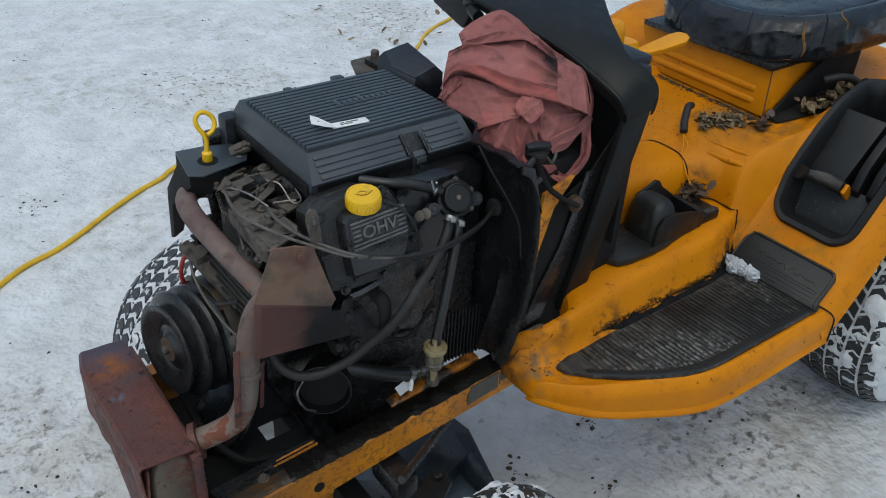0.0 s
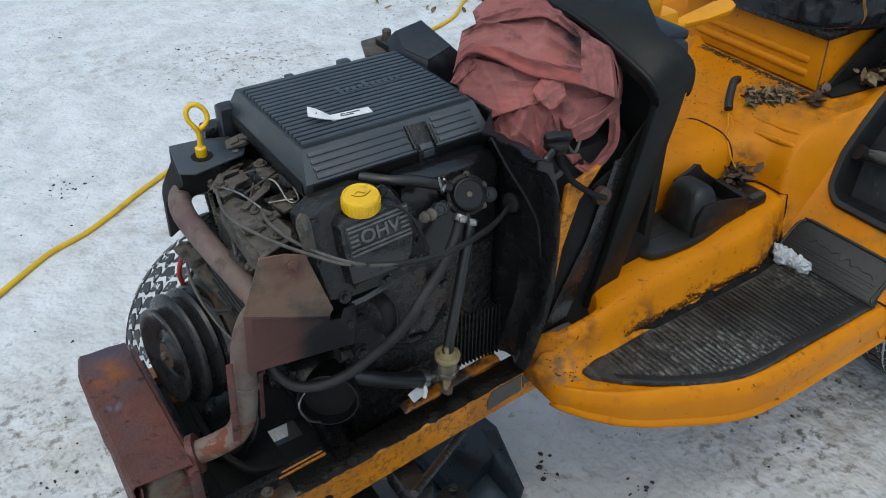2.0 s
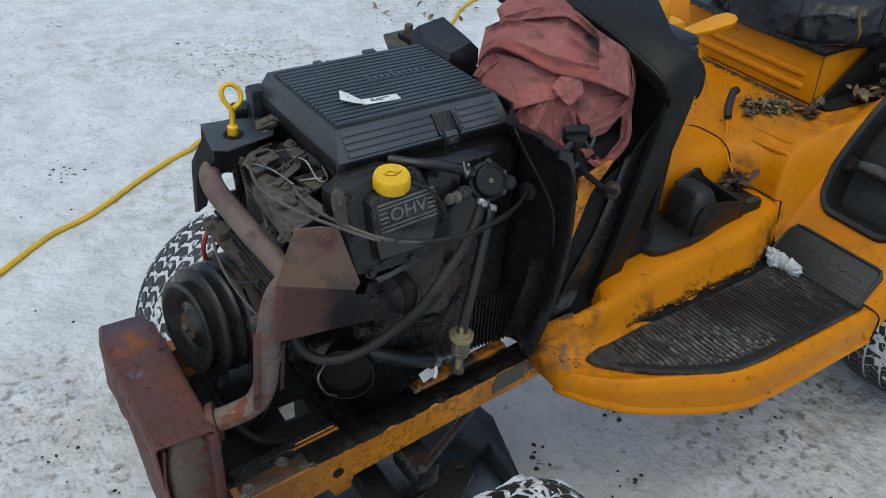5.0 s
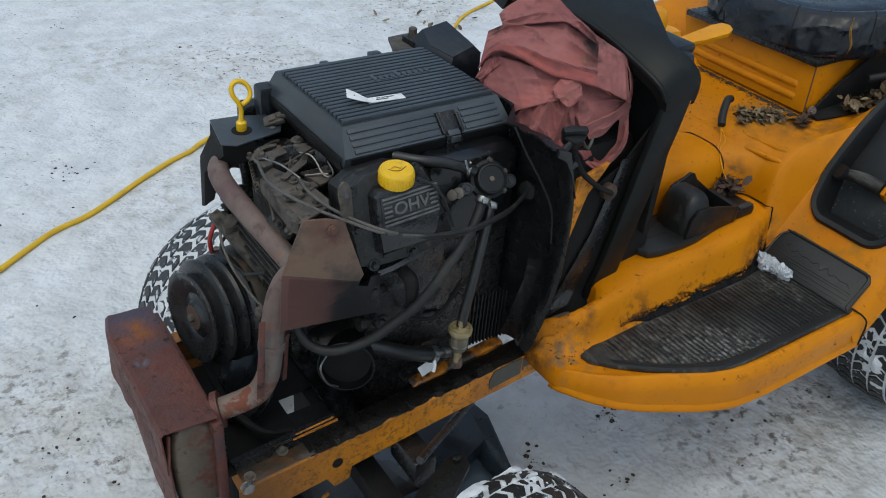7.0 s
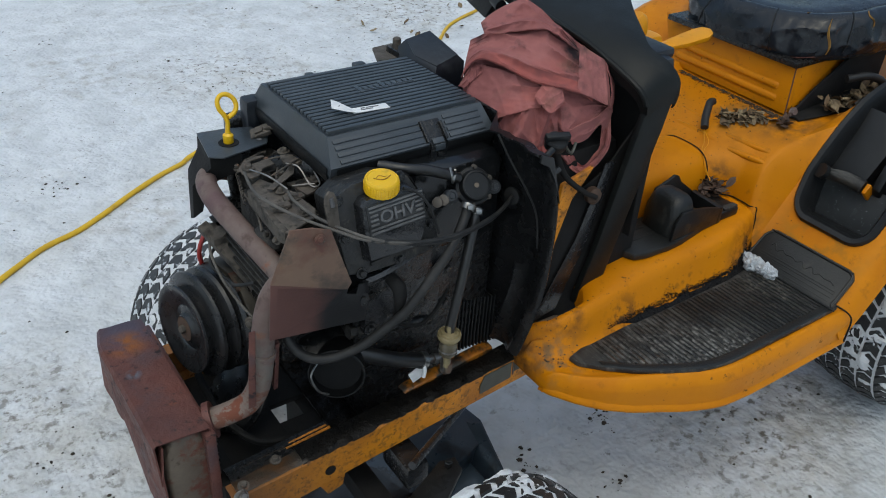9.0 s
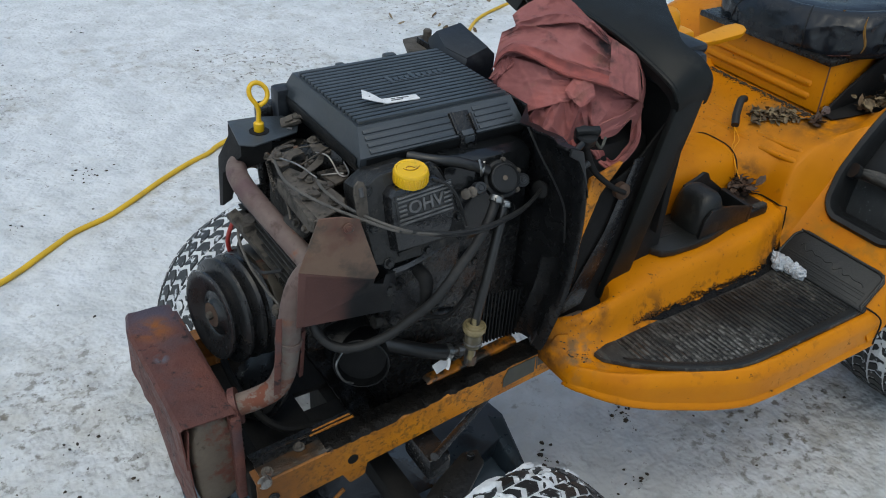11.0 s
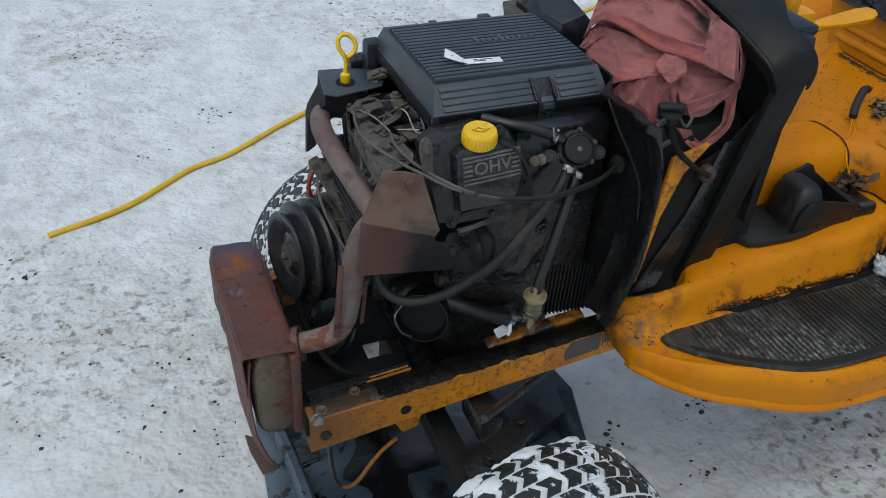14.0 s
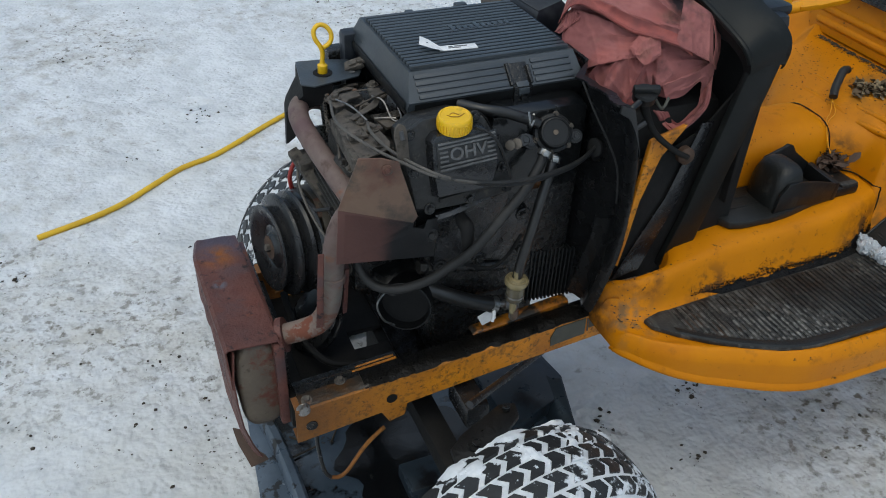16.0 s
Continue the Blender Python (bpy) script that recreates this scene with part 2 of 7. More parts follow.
M_SEAMCLOTH = material("red_cloth_hem", (0.34, 0.095, 0.080), (0.22, 0.075, 0.07), 30, 0.9, bump=0.0006, bump_scale=700, spec=0.15)
M_PAD = material("worn_rubber_mat", (0.008, 0.0078, 0.0075), (0.015, 0.0145, 0.013), 20, 0.5, spec=0.35, bump=0.0010, bump_scale=200, streak=((0.10, 0.096, 0.086), 30, (3.0, 0.35, 1.0), 0.52, 0.74, 0.7),
                 spots=(((0.050, 0.048, 0.043), 10, 0.50, 0.68, 0.7), ((0.045, 0.043, 0.038), 60, 0.52, 0.76, 0.7), ((0.15, 0.145, 0.13), 260, 0.62, 0.72, 0.8), ((0.05, 0.03, 0.018), 14, 0.62, 0.7, 0.8)))
M_RIB = material("scraped_rubber_ribs", (0.007, 0.0068, 0.0065), (0.014, 0.0135, 0.0125), 26, 0.40, spec=0.4, bump=0.0012, bump_scale=220, streak=((0.075, 0.072, 0.066), 34, (3.2, 0.30, 1.0), 0.55, 0.74, 0.7),
                 spots=(((0.06, 0.058, 0.052), 60, 0.58, 0.74, 0.7), ((0.16, 0.155, 0.14), 240, 0.62, 0.72, 0.8)),
                 stains=(((0.640, -0.150, 0.426), 0.13, (0.15, 0.142, 0.130), 90, 0.46, 0.62, 0.7), ((0.740, -0.185, 0.426), 0.11, (0.20, 0.195, 0.18), 110, 0.50, 0.60, 0.7), ((0.93, -0.12, 0.426), 0.09, (0.13, 0.12, 0.10), 90, 0.48, 0.62, 0.7), ((0.80, -0.10, 0.426), 0.10, (0.006, 0.006, 0.006), 40, 0.38, 0.52, 0.3), ((0.88, -0.16, 0.426), 0.12, (0.007, 0.007, 0.007), 40, 0.42, 0.56, 0.3)))
M_PADDARK = material("dark_moulded_rubber", (0.009, 0.0095, 0.009), (0.014, 0.0145, 0.0135), 24, 0.40, spec=0.35, bump=0.0006, bump_scale=260,
                     spots=(((0.040, 0.038, 0.034), 30, 0.58, 0.76, 0.7), ((0.08, 0.075, 0.07), 200, 0.66, 0.74, 0.8)))
M_SEAT = material("cracked_black_vinyl", (0.007, 0.009, 0.012), (0.012, 0.014, 0.018), 14, 0.16, spec=0.36, bump=0.0025, bump_scale=18, rough2=0.30,
                  spots=(((0.10, 0.10, 0.10), 16, 0.66, 0.85, 0.5),))
M_FOAM = material("yellow_foam", (0.34, 0.18, 0.03), (0.18, 0.09, 0.02), 50, 0.95, bump=0.002, bump_scale=200)
# the blue base holds the sky's reflection on the wet floor
M_TRAY = material("wet_tray_blue_sheen", (0.060, 0.085, 0.110), (0.035, 0.052, 0.070), 8, 0.10, bump=0.0008, bump_scale=22, rough2=0.22,
                  spots=(((0.008, 0.009, 0.011), 6, 0.54, 0.57, 0.08), ((0.01, 0.01, 0.01), 40, 0.60, 0.63, 0.3)))
M_TRAYRIM = material("chipped_blue_rim", (0.055, 0.075, 0.098), (0.085, 0.11, 0.14), 14, 0.25, rough2=0.45, bump=0.0006, bump_scale=60,
                     spots=(((0.015, 0.015, 0.015), 30, 0.56, 0.60, 0.5), ((0.20, 0.22, 0.24), 60, 0.64, 0.70, 0.6)))
M_COWL = material("weathered_black_plastic", (0.0050, 0.0060, 0.0057), (0.009, 0.0102, 0.0098), 10, 0.34, spec=0.21, bump=0.0003, bump_scale=500,
                  spots=(((0.04, 0.04, 0.036), 14, 0.60, 0.85, 0.6),), rough2=0.5)
M_WORN = material("worn_black_casting", (0.014, 0.015, 0.016), (0.024, 0.024, 0.024), 60, 0.30, bump=0.0008, bump_scale=160)
# lighter than the casting: the letters' edge highlight is in the colour
M_LETTER = material("raised_letters_with_highlight", (0.13, 0.13, 0.13), (0.07, 0.07, 0.07), 90, 0.35, bump=0.0005, bump_scale=200)
M_VALVE = material("dusty_cast_cover", (0.009, 0.0089, 0.0087), (0.018, 0.017, 0.0155), 60, 0.28, spec=0.5, bump=0.0025, bump_scale=120, rough2=0.6,
                   spots=(((0.010, 0.010, 0.010), 25, 0.50, 0.66, 0.3), ((0.075, 0.066, 0.054), 80, 0.60, 0.72, 0.8)))
M_PLATE = material("dusty_grey_plate", (0.12, 0.10, 0.082), (0.065, 0.055, 0.045), 70, 0.6, 0.3, bump=0.0006, bump_scale=200,
                   spots=(((0.03, 0.026, 0.02), 60, 0.56, 0.66, 0.7),))
M_TRAYBLUE = material("dark_blue_tray_sheet", (0.018, 0.027, 0.036), (0.028, 0.039, 0.050), 10, 0.25, rough2=0.4, bump=0.0005, bump_scale=60,
                      spots=(((0.006, 0.006, 0.007), 12, 0.52, 0.60, 0.3),))
M_CARB = material("grimy_casting", (0.010, 0.009, 0.008), (0.024, 0.021, 0.017), 70, 0.6, 0.1, bump=0.0035, bump_scale=100,
                  spots=(((0.075, 0.064, 0.050), 50, 0.58, 0.72, 0.8),))
M_BLUE = material("dark_blue_sheet", (0.008, 0.0105, 0.015), (0.012, 0.016, 0.022), 14, 0.3, rough2=0.5, spec=0.4,
                  spots=(((0.05, 0.055, 0.06), 20, 0.55, 0.8, 0.6),), bump=0.0005, bump_scale=60)
M_TYRE = material("tyre_with_packed_snow", (0.66, 0.68, 0.70), (0.54, 0.56, 0.58), 40, 0.75, bump=0.004, bump_scale=90,
                  spots=(((0.02, 0.02, 0.02), 16, 0.64, 0.68, 0.7),))
M_LUG = material("tyre_lug_rubber", (0.012, 0.0125, 0.013), (0.020, 0.021, 0.022), 60, 0.45, spec=0.4, bump=0.0008, world_grain=True,
                 spots=(((0.64, 0.67, 0.70), 13, 0.60, 0.63, 0.8), ((0.5, 0.53, 0.56), 80, 0.62, 0.66, 0.8)))
M_LEAF = material("dead_leaves", (0.12, 0.075, 0.035), (0.05, 0.032, 0.018), 60, 0.8, bump=0.001, pieces=(0.22, 0.165, 0.09),
                  spots=(((0.20, 0.16, 0.10), 40, 0.55, 0.7, 0.9),))
M_CLOD = material("dark_dirt_clods", (0.03, 0.023, 0.017), (0.06, 0.045, 0.03), 60, 0.9)
M_SNOWLUMP = material("icy_snow", (0.46, 0.49, 0.52), (0.34, 0.36, 0.38), 60, 0.35, bump=0.004, bump_scale=150)
M_CONSOLE = material("speckled_black_plastic", (0.018, 0.020, 0.021), (0.028, 0.031, 0.032), 25, 0.40, spec=0.3, bump=0.0006, bump_scale=600,
                     spots=(((0.06, 0.065, 0.068), 40, 0.60, 0.9, 0.6), ((0.5, 0.52, 0.55), 300, 0.66, 0.68, 0.6)))
M_SHIELD2 = material("red_brown_shield", (0.11, 0.047, 0.038), (0.085, 0.037, 0.031), 9, 0.6, 0.2, bump=0.0004, bump_scale=260,
                     spots=(((0.12, 0.06, 0.04), 14, 0.6, 0.75, 0.8),), split=("X", 0.112, 0.135, (0.012, 0.012, 0.013), 0.5))
M_RUSTDARK = material("dark_brown_rust", (0.07, 0.038, 0.022), (0.045, 0.026, 0.017), 30, 0.75, 0.1, bump=0.0005, bump_scale=200)
M_CLUTCH = material("worn_black_steel", (0.010, 0.011, 0.012), (0.020, 0.020, 0.021), 20, 0.20, 0.3, bump=0.0004, bump_scale=120, rough2=0.42, spec=0.6,
                    spots=(((0.10, 0.08, 0.06), 26, 0.62, 0.78, 0.7),))
M_COIL = material("dusty_coil_drum", (0.045, 0.038, 0.030), (0.07, 0.06, 0.045), 40, 0.6, 0.3, bump=0.0004,
                  spots=(((0.015, 0.014, 0.013), 20, 0.5, 0.65, 0.5),))
M_OILY = material("oily_black_casting", (0.008, 0.0085, 0.0095), (0.015, 0.015, 0.016), 45, 0.16, bump=0.0016, bump_scale=80, rough2=0.30, spec=0.6,
                  spots=(((0.035, 0.030, 0.024), 30, 0.60, 0.78, 0.75),))
M_OILY2 = material("oily_black_steel", (0.006, 0.006, 0.006), (0.011, 0.0105, 0.010), 45, 0.25, bump=0.0015, bump_scale=110, rough2=0.5, spec=0.35)
M_MATTE = material("dull_black", (0.009, 0.009, 0.009), (0.015, 0.0145, 0.014), 30, 0.7, spec=0.15, bump=0.0008, bump_scale=120)
M_LUG_SNOWY = material("snowy_tyre_lug", (0.026, 0.029, 0.032), (0.040, 0.043, 0.047), 60, 0.5, bump=0.0006, spec=0.4, world_grain=True,
                       spots=(((0.60, 0.63, 0.66), 14, 0.57, 0.60, 0.8), ((0.5, 0.53, 0.56), 70, 0.58, 0.66, 0.8)))
M_RED = material("red_wire_jacket", (0.35, 0.03, 0.025), (0.28, 0.03, 0.025), 40, 0.5)


# ---- mesh helpers ----
def thing(name, label, category, at=(0, 0, 0), group="", kind=""):
    e = new(name)
    e.location = at
    e.empty_display_size = 0.05
    return tagged(e, label, category, group, kind)


def rest(ob):
    """The inverse pose of a parent, so that its parts can be written in world metres."""
    m = Matrix.Translation(ob.location)
    return m.inverted()


def part(name, bm, mat, parent=None, label="", smooth=True):
    me = bpy.data.meshes.new(name)
    bmesh.ops.recalc_face_normals(bm, faces=bm.faces)
    bm.to_mesh(me)
    bm.free()
    for k in (mat if isinstance(mat, (list, tuple)) else (mat,)):
        me.materials.append(k)
    if smooth:
        me.shade_smooth()
        me.set_sharp_from_angle(angle=radians(38))
    ob = new(name, me)
    if parent is not None:
        ob.parent = parent
        if parent.type == "EMPTY":
            ob.matrix_parent_inverse = rest(parent)
    if label:
        ob["label"] = label
    return ob


def bevel(bm, w, seg=2, angle=25):
    es = [e for e in bm.edges if len(e.link_faces) == 2 and e.calc_face_angle(0) > radians(angle)]
    if es and w > 0:
        bmesh.ops.bevel(bm, geom=es, offset=w, segments=seg, affect="EDGES", profile=0.6, clamp_overlap=True)
    return bm


def box(lo, hi, b=0.003, m=None):
    bm = bmesh.new()
    bmesh.ops.create_cube(bm, size=1)
    for v in bm.verts:
        v.co = Vector([(lo[i] + hi[i]) / 2 + v.co[i] * (hi[i] - lo[i]) for i in range(3)])
    bevel(bm, b)
    if m is not None:
        bm.transform(m)
    return bm


def prism(pts, n, depth, b=0.002):
    """A plate with the outline pts (points in 3D, in one plane), thickened by depth along n."""
    bm = bmesh.new()
    n = Vector(n).normalized() * depth
    a = [bm.verts.new(p) for p in pts]
    c = [bm.verts.new(Vector(p) + n) for p in pts]
    bm.faces.new(a)
    bm.faces.new(c[::-1])
    for i in range(len(a)):
        j = (i + 1) % len(a)
        bm.faces.new((a[i], c[i], c[j], a[j]))
    bmesh.ops.recalc_face_normals(bm, faces=bm.faces)
    return bevel(bm, b)


def smooth_line(pts, k=6):
    P = [Vector(p) for p in pts]
    P = [P[0] * 2 - P[1]] + P + [P[-1] * 2 - P[-2]]
    out = []
    for i in range(1, len(P) - 2):
        for s in range(k):
            t = s / k
            a, b, c, d = P[i - 1:i + 3]
            out.append(0.5 * (2 * b + (c - a) * t + (2 * a - 5 * b + 4 * c - d) * t * t + (3 * b - a - 3 * c + d) * t ** 3))
    return out + [P[-2]]


def tube(pts, r, k=6, seg=10, into=None, cap=True):
    """A round rod along a smooth line; r is a number or one radius a point of pts."""
    bm = into or bmesh.new()
    line = smooth_line(pts, k) if k > 1 else [Vector(p) for p in pts]
    rs = [r] * len(line) if isinstance(r, (int, float)) else list(np.interp(np.linspace(0, len(r) - 1, len(line)), range(len(r)), r))
    up, rings = Vector((0.3, 0.2, 0.93)), []
    for i, p in enumerate(line):
        d = (line[min(i + 1, len(line) - 1)] - line[max(i - 1, 0)]).normalized()
        s = d.cross(up)
        if s.length < 1e-3:
            s = d.cross(Vector((1, 0, 0)))
        s.normalize()
        up = s.cross(d)
        rings.append([bm.verts.new(p + (s * math.cos(a) + up * math.sin(a)) * rs[i]) for a in (2 * math.pi * j / seg for j in range(seg))])
    for a, b in zip(rings, rings[1:]):
        for j in range(seg):
            bm.faces.new((a[j], a[(j + 1) % seg], b[(j + 1) % seg], b[j]))
    if cap:
        bm.faces.new(rings[0][::-1])
        bm.faces.new(rings[-1])
    return bm


def axis_pose(at, d, up=(0, 0, 1)):
    """A pose with its z axis along d."""
    d = Vector(d).normalized()
    x = Vector(up).cross(d)
    if x.length < 1e-3:
        x = Vector((1, 0, 0))
    x.normalize()
    y = d.cross(x)
    return Matrix(((x.x, y.x, d.x, at[0]), (x.y, y.y, d.y, at[1]), (x.z, y.z, d.z, at[2]), (0, 0, 0, 1)))


def lathe(prof, at, d, seg=32, into=None):
    """A turned shape: prof is (radius, height) along the axis d from at."""
    bm = into or bmesh.new()
    m = axis_pose(at, d)
    rings = []
    for r, h in prof:
        if r < 1e-6:
            rings.append([bm.verts.new(m @ Vector((0, 0, h)))])
        else:
            rings.append([bm.verts.new(m @ Vector((r * math.cos(a), r * math.sin(a), h))) for a in (2 * math.pi * j / seg for j in range(seg))])
    for a, b in zip(rings, rings[1:]):
        for j in range(seg):
            q = [a[j % len(a)], a[(j + 1) % len(a)], b[(j + 1) % len(b)], b[j % len(b)]]
            f = []
            for v in q:
                if v not in f:
                    f.append(v)
            if len(f) > 2:
                bm.faces.new(f)
    for r, s in ((rings[0], -1), (rings[-1], 1)):
        if len(r) > 1:
            bm.faces.new(r[::s])
    return bm


def thicken(bm, t):
    """A second skin t below the first, along the vertex normals, with the open edges closed."""
    bmesh.ops.recalc_face_normals(bm, faces=bm.faces)
    bm.normal_update()
    if sum(f.normal.z * f.calc_area() for f in bm.faces) < 0:
        t = -t
    bm.verts.index_update()
    old, faces = list(bm.verts), list(bm.faces)
    rim = [(e.verts[0], e.verts[1]) for e in bm.edges if len(e.link_faces) == 1]
    twin = [bm.verts.new(v.co - v.normal * t) for v in old]
    for f in faces:
        bm.faces.new([twin[v.index] for v in reversed(f.verts)])
    for a, b in rim:
        bm.faces.new((a, b, twin[b.index], twin[a.index]))
    return bm


def sheet(rows, into=None, close=False, thick=0.0):
    """A skin through rows of points; thick gives it a second skin below."""
    bm = into or bmesh.new()
    vs = [[bm.verts.new(p) for p in r] for r in rows]
    for a, b in zip(vs, vs[1:]):
        n = len(a)
        for j in range(n if close else n - 1):
            bm.faces.new((a[j], a[(j + 1) % n], b[(j + 1) % n], b[j]))
    return thicken(bm, thick) if thick else bm


def join(*bms):
    out = bms[0]
    for b in bms[1:]:
        me = bpy.data.meshes.new("scrap")
        b.to_mesh(me)
        b.free()
        out.from_mesh(me)
        bpy.data.meshes.remove(me)
    return out


def bolt(at, d, r=0.007, h=0.006, washer=True):
    bm = lathe([(r * 1.7, 0), (r * 1.7, 0.0015), (r * 1.6, 0.002)], at, d, 20) if washer else bmesh.new()
    lathe([(r, 0.001), (r, h - 0.001), (r * 0.85, h), (0, h)], at, d, 6, into=bm)
    return bm


def letters(text, size, depth, m, mat, parent, name="lettering", label=""):
    cu = bpy.data.curves.new("scrap", "FONT")
    cu.body, cu.size, cu.extrude, cu.align_x, cu.align_y = text, size, depth, "CENTER", "CENTER"
    cu.offset = size * 0.012
    o = bpy.data.objects.new("scrap", cu)
    me = bpy.data.meshes.new_from_object(o)
    bpy.data.objects.remove(o)
    bm = bmesh.new()
    bm.from_mesh(me)
    bpy.data.meshes.remove(me)
    bm.transform(m)
    return part(name, bm, mat, parent, label, smooth=False)


def basis(o, u, v):
    """A pose at o whose x runs along u and y near v."""
    u = Vector(u).normalized()
    n = u.cross(Vector(v)).normalized()
    v = n.cross(u)
    return Matrix(((u.x, v.x, n.x, o[0]), (u.y, v.y, n.y, o[1]), (u.z, v.z, n.z, o[2]), (0, 0, 0, 1)))


# ---- ground ----
def ground_height(x, y):
    v = Vector((x, y, 0))
    h = 0.010 * noise.noise(v * 2.3) + 0.007 * noise.noise(v * 7.0 + Vector((5, 1, 0))) + 0.004 * noise.noise(v * 19.0)
    near = max(0.0, 1 - math.hypot(x - 0.5, y - 0.5) / 5)
    return (h - 0.006) * (0.35 + 0.65 * near)


def make_ground():
    def stops(lo, hi, fine, far):
        inner = list(np.arange(lo, hi, fine))
        out = [far * f for f in (1.0, 0.4, 0.15, 0.06, 0.025, 0.012)]
        return [lo - d for d in out] + inner + [hi] + [hi + d for d in out[::-1]]
    xs, ys = stops(-2.2, 5.0, 0.03, 400.0), stops(-1.4, 6.0, 0.03, 400.0)
    bm = bmesh.new()
    sheet([[(x, y, ground_height(x, y) if abs(x) < 8 and abs(y) < 9 else -0.004) for y in ys] for x in xs], bm)
    m = bpy.data.materials.new("trodden_snow")
    m.use_nodes = True
    n, ln = m.node_tree.nodes, m.node_tree.links
    b = n["Principled BSDF"]
    co = n.new("ShaderNodeTexCoord")

    def tex(scale, detail, shift=0.0, stretch=(1, 1, 1)):
        mp = n.new("ShaderNodeMapping")
        mp.inputs["Location"].default_value = (shift, shift * 0.7, 0)
        mp.inputs["Scale"].default_value = stretch
        ln.new(co.outputs["Object"], mp.inputs[0])
        t = n.new("ShaderNodeTexNoise")
        t.inputs["Scale"].default_value, t.inputs["Detail"].default_value, t.inputs["Roughness"].default_value = scale, detail, 0.62
        ln.new(mp.outputs[0], t.inputs[0])
        return t.outputs[0]

    def rng(src, lo, hi, top=1.0):
        r = n.new("ShaderNodeMapRange")
        r.inputs[1].default_value, r.inputs[2].default_value, r.inputs[4].default_value = lo, hi, top
        ln.new(src, r.inputs[0])
        return r.outputs[0]

    def times(a, c):
        x = n.new("ShaderNodeMath")
        x.operation = "MULTIPLY"
        ln.new(a, x.inputs[0])
        ln.new(c, x.inputs[1])
        return x.outputs[0]

    def over(f, a, c):
        x = n.new("ShaderNodeMix")
        x.data_type = "RGBA"
        ln.new(f, x.inputs[0])
        for k, v in ((6, a), (7, c)):
            if isinstance(v, tuple):
                x.inputs[k].default_value = (*v, 1)
            else:
                ln.new(v, x.inputs[k])
        return x.outputs[2]

    col = over(rng(tex(7, 5), 0.40, 0.64), (0.625, 0.643, 0.662), (0.505, 0.523, 0.540))
    col = over(rng(tex(26, 4, 2.0), 0.52, 0.76, 0.32), col, (0.41, 0.42, 0.425))
    sep = n.new("ShaderNodeSeparateXYZ")
    ln.new(co.outputs["Object"], sep.inputs[0])
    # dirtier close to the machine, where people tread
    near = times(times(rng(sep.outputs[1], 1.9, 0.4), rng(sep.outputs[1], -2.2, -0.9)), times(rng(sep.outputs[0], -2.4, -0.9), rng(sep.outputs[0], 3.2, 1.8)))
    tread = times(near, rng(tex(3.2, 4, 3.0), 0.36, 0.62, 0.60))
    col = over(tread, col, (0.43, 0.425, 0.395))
    mud = times(rng(tex(1.9, 3, 8.0, (1.0, 0.6, 1)), 0.46, 0.60), rng(tex(15, 6, 1.0), 0.48, 0.68, 0.5))
    col = over(mud, col, (0.22, 0.19, 0.145))
    spot = times(rng(tex(2.6, 3, 17.0), 0.40, 0.56), rng(tex(30, 3, 9.0), 0.62, 0.72, 0.6))
    col = over(spot, col, (0.20, 0.18, 0.15))
    grit = times(rng(tex(3.0, 3, 12.0), 0.44, 0.60), rng(tex(60, 4, 6.0), 0.62, 0.68, 0.7))
    col = over(grit, col, (0.09, 0.08, 0.065))
    tan = times(times(rng(sep.outputs[0], 0.68, 1.05), near), times(rng(tex(5, 5, 21.0), 0.38, 0.58), rng(tex(24, 8, 31.0), 0.44, 0.62, 0.55)))
    col = over(tan, col, (0.19, 0.155, 0.10))
    # grey-blue shade on the near right side, painted into the snow colour
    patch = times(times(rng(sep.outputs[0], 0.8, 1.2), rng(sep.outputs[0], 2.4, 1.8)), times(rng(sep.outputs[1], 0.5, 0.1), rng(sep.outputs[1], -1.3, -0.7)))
    painted_shade = times(patch, rng(tex(4, 5, 25.0), 0.34, 0.60, 0.45))
    col = over(painted_shade, col, (0.36, 0.39, 0.41))
    # trampled brown patches, each with its own centre, radius and strength
    for k, (cx0, cy0, rad, top) in enumerate(((-0.32, 0.68, 0.34, 0.85), (-0.50, 0.66, 0.22, 0.8), (-0.10, 0.52, 0.22, 0.7), (-0.17, 0.75, 0.20, 0.75), (-0.44, 0.96, 0.22, 0.7), (1.06, -0.10, 0.30, 0.95), (1.26, -0.08, 0.16, 0.95), (0.95, -0.20, 0.25, 0.5), (0.88, 2.22, 0.42, 0.8), (-0.16, 2.30, 0.36, 0.75), (1.95, 2.65, 0.5, 0.9))):
        ds = n.new("ShaderNodeVectorMath")
        ds.operation, ds.inputs[1].default_value = "DISTANCE", (cx0, cy0, 0)
        ln.new(co.outputs["Object"], ds.inputs[0])
        area = rng(ds.outputs["Value"], rad, rad * 0.25)
        col = over(times(area, rng(tex(11, 6, 40.0 + k), 0.44, 0.66, 0.55 * top)), col, (0.36, 0.33, 0.275))
        col = over(times(area, rng(tex(42, 6, 60.0 + k), 0.55, 0.64, top)), col, (0.10, 0.082, 0.058))
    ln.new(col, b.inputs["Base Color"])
    b.inputs["Roughness"].default_value = 0.6
    bp = n.new("ShaderNodeBump")
    bp.inputs["Distance"].default_value = 0.036
    bp.inputs["Strength"].default_value = 0.7
    ln.new(tex(13, 3, 2.0), bp.inputs["Height"])
    bp2 = n.new("ShaderNodeBump")
    bp2.inputs["Distance"].default_value = 0.005
    bp2.inputs["Strength"].default_value = 0.5
    ln.new(tex(48, 3, 4.0), bp2.inputs["Height"])
    ln.new(bp.outputs[0], bp2.inputs["Normal"])
    ln.new(bp2.outputs[0], b.inputs["Normal"])
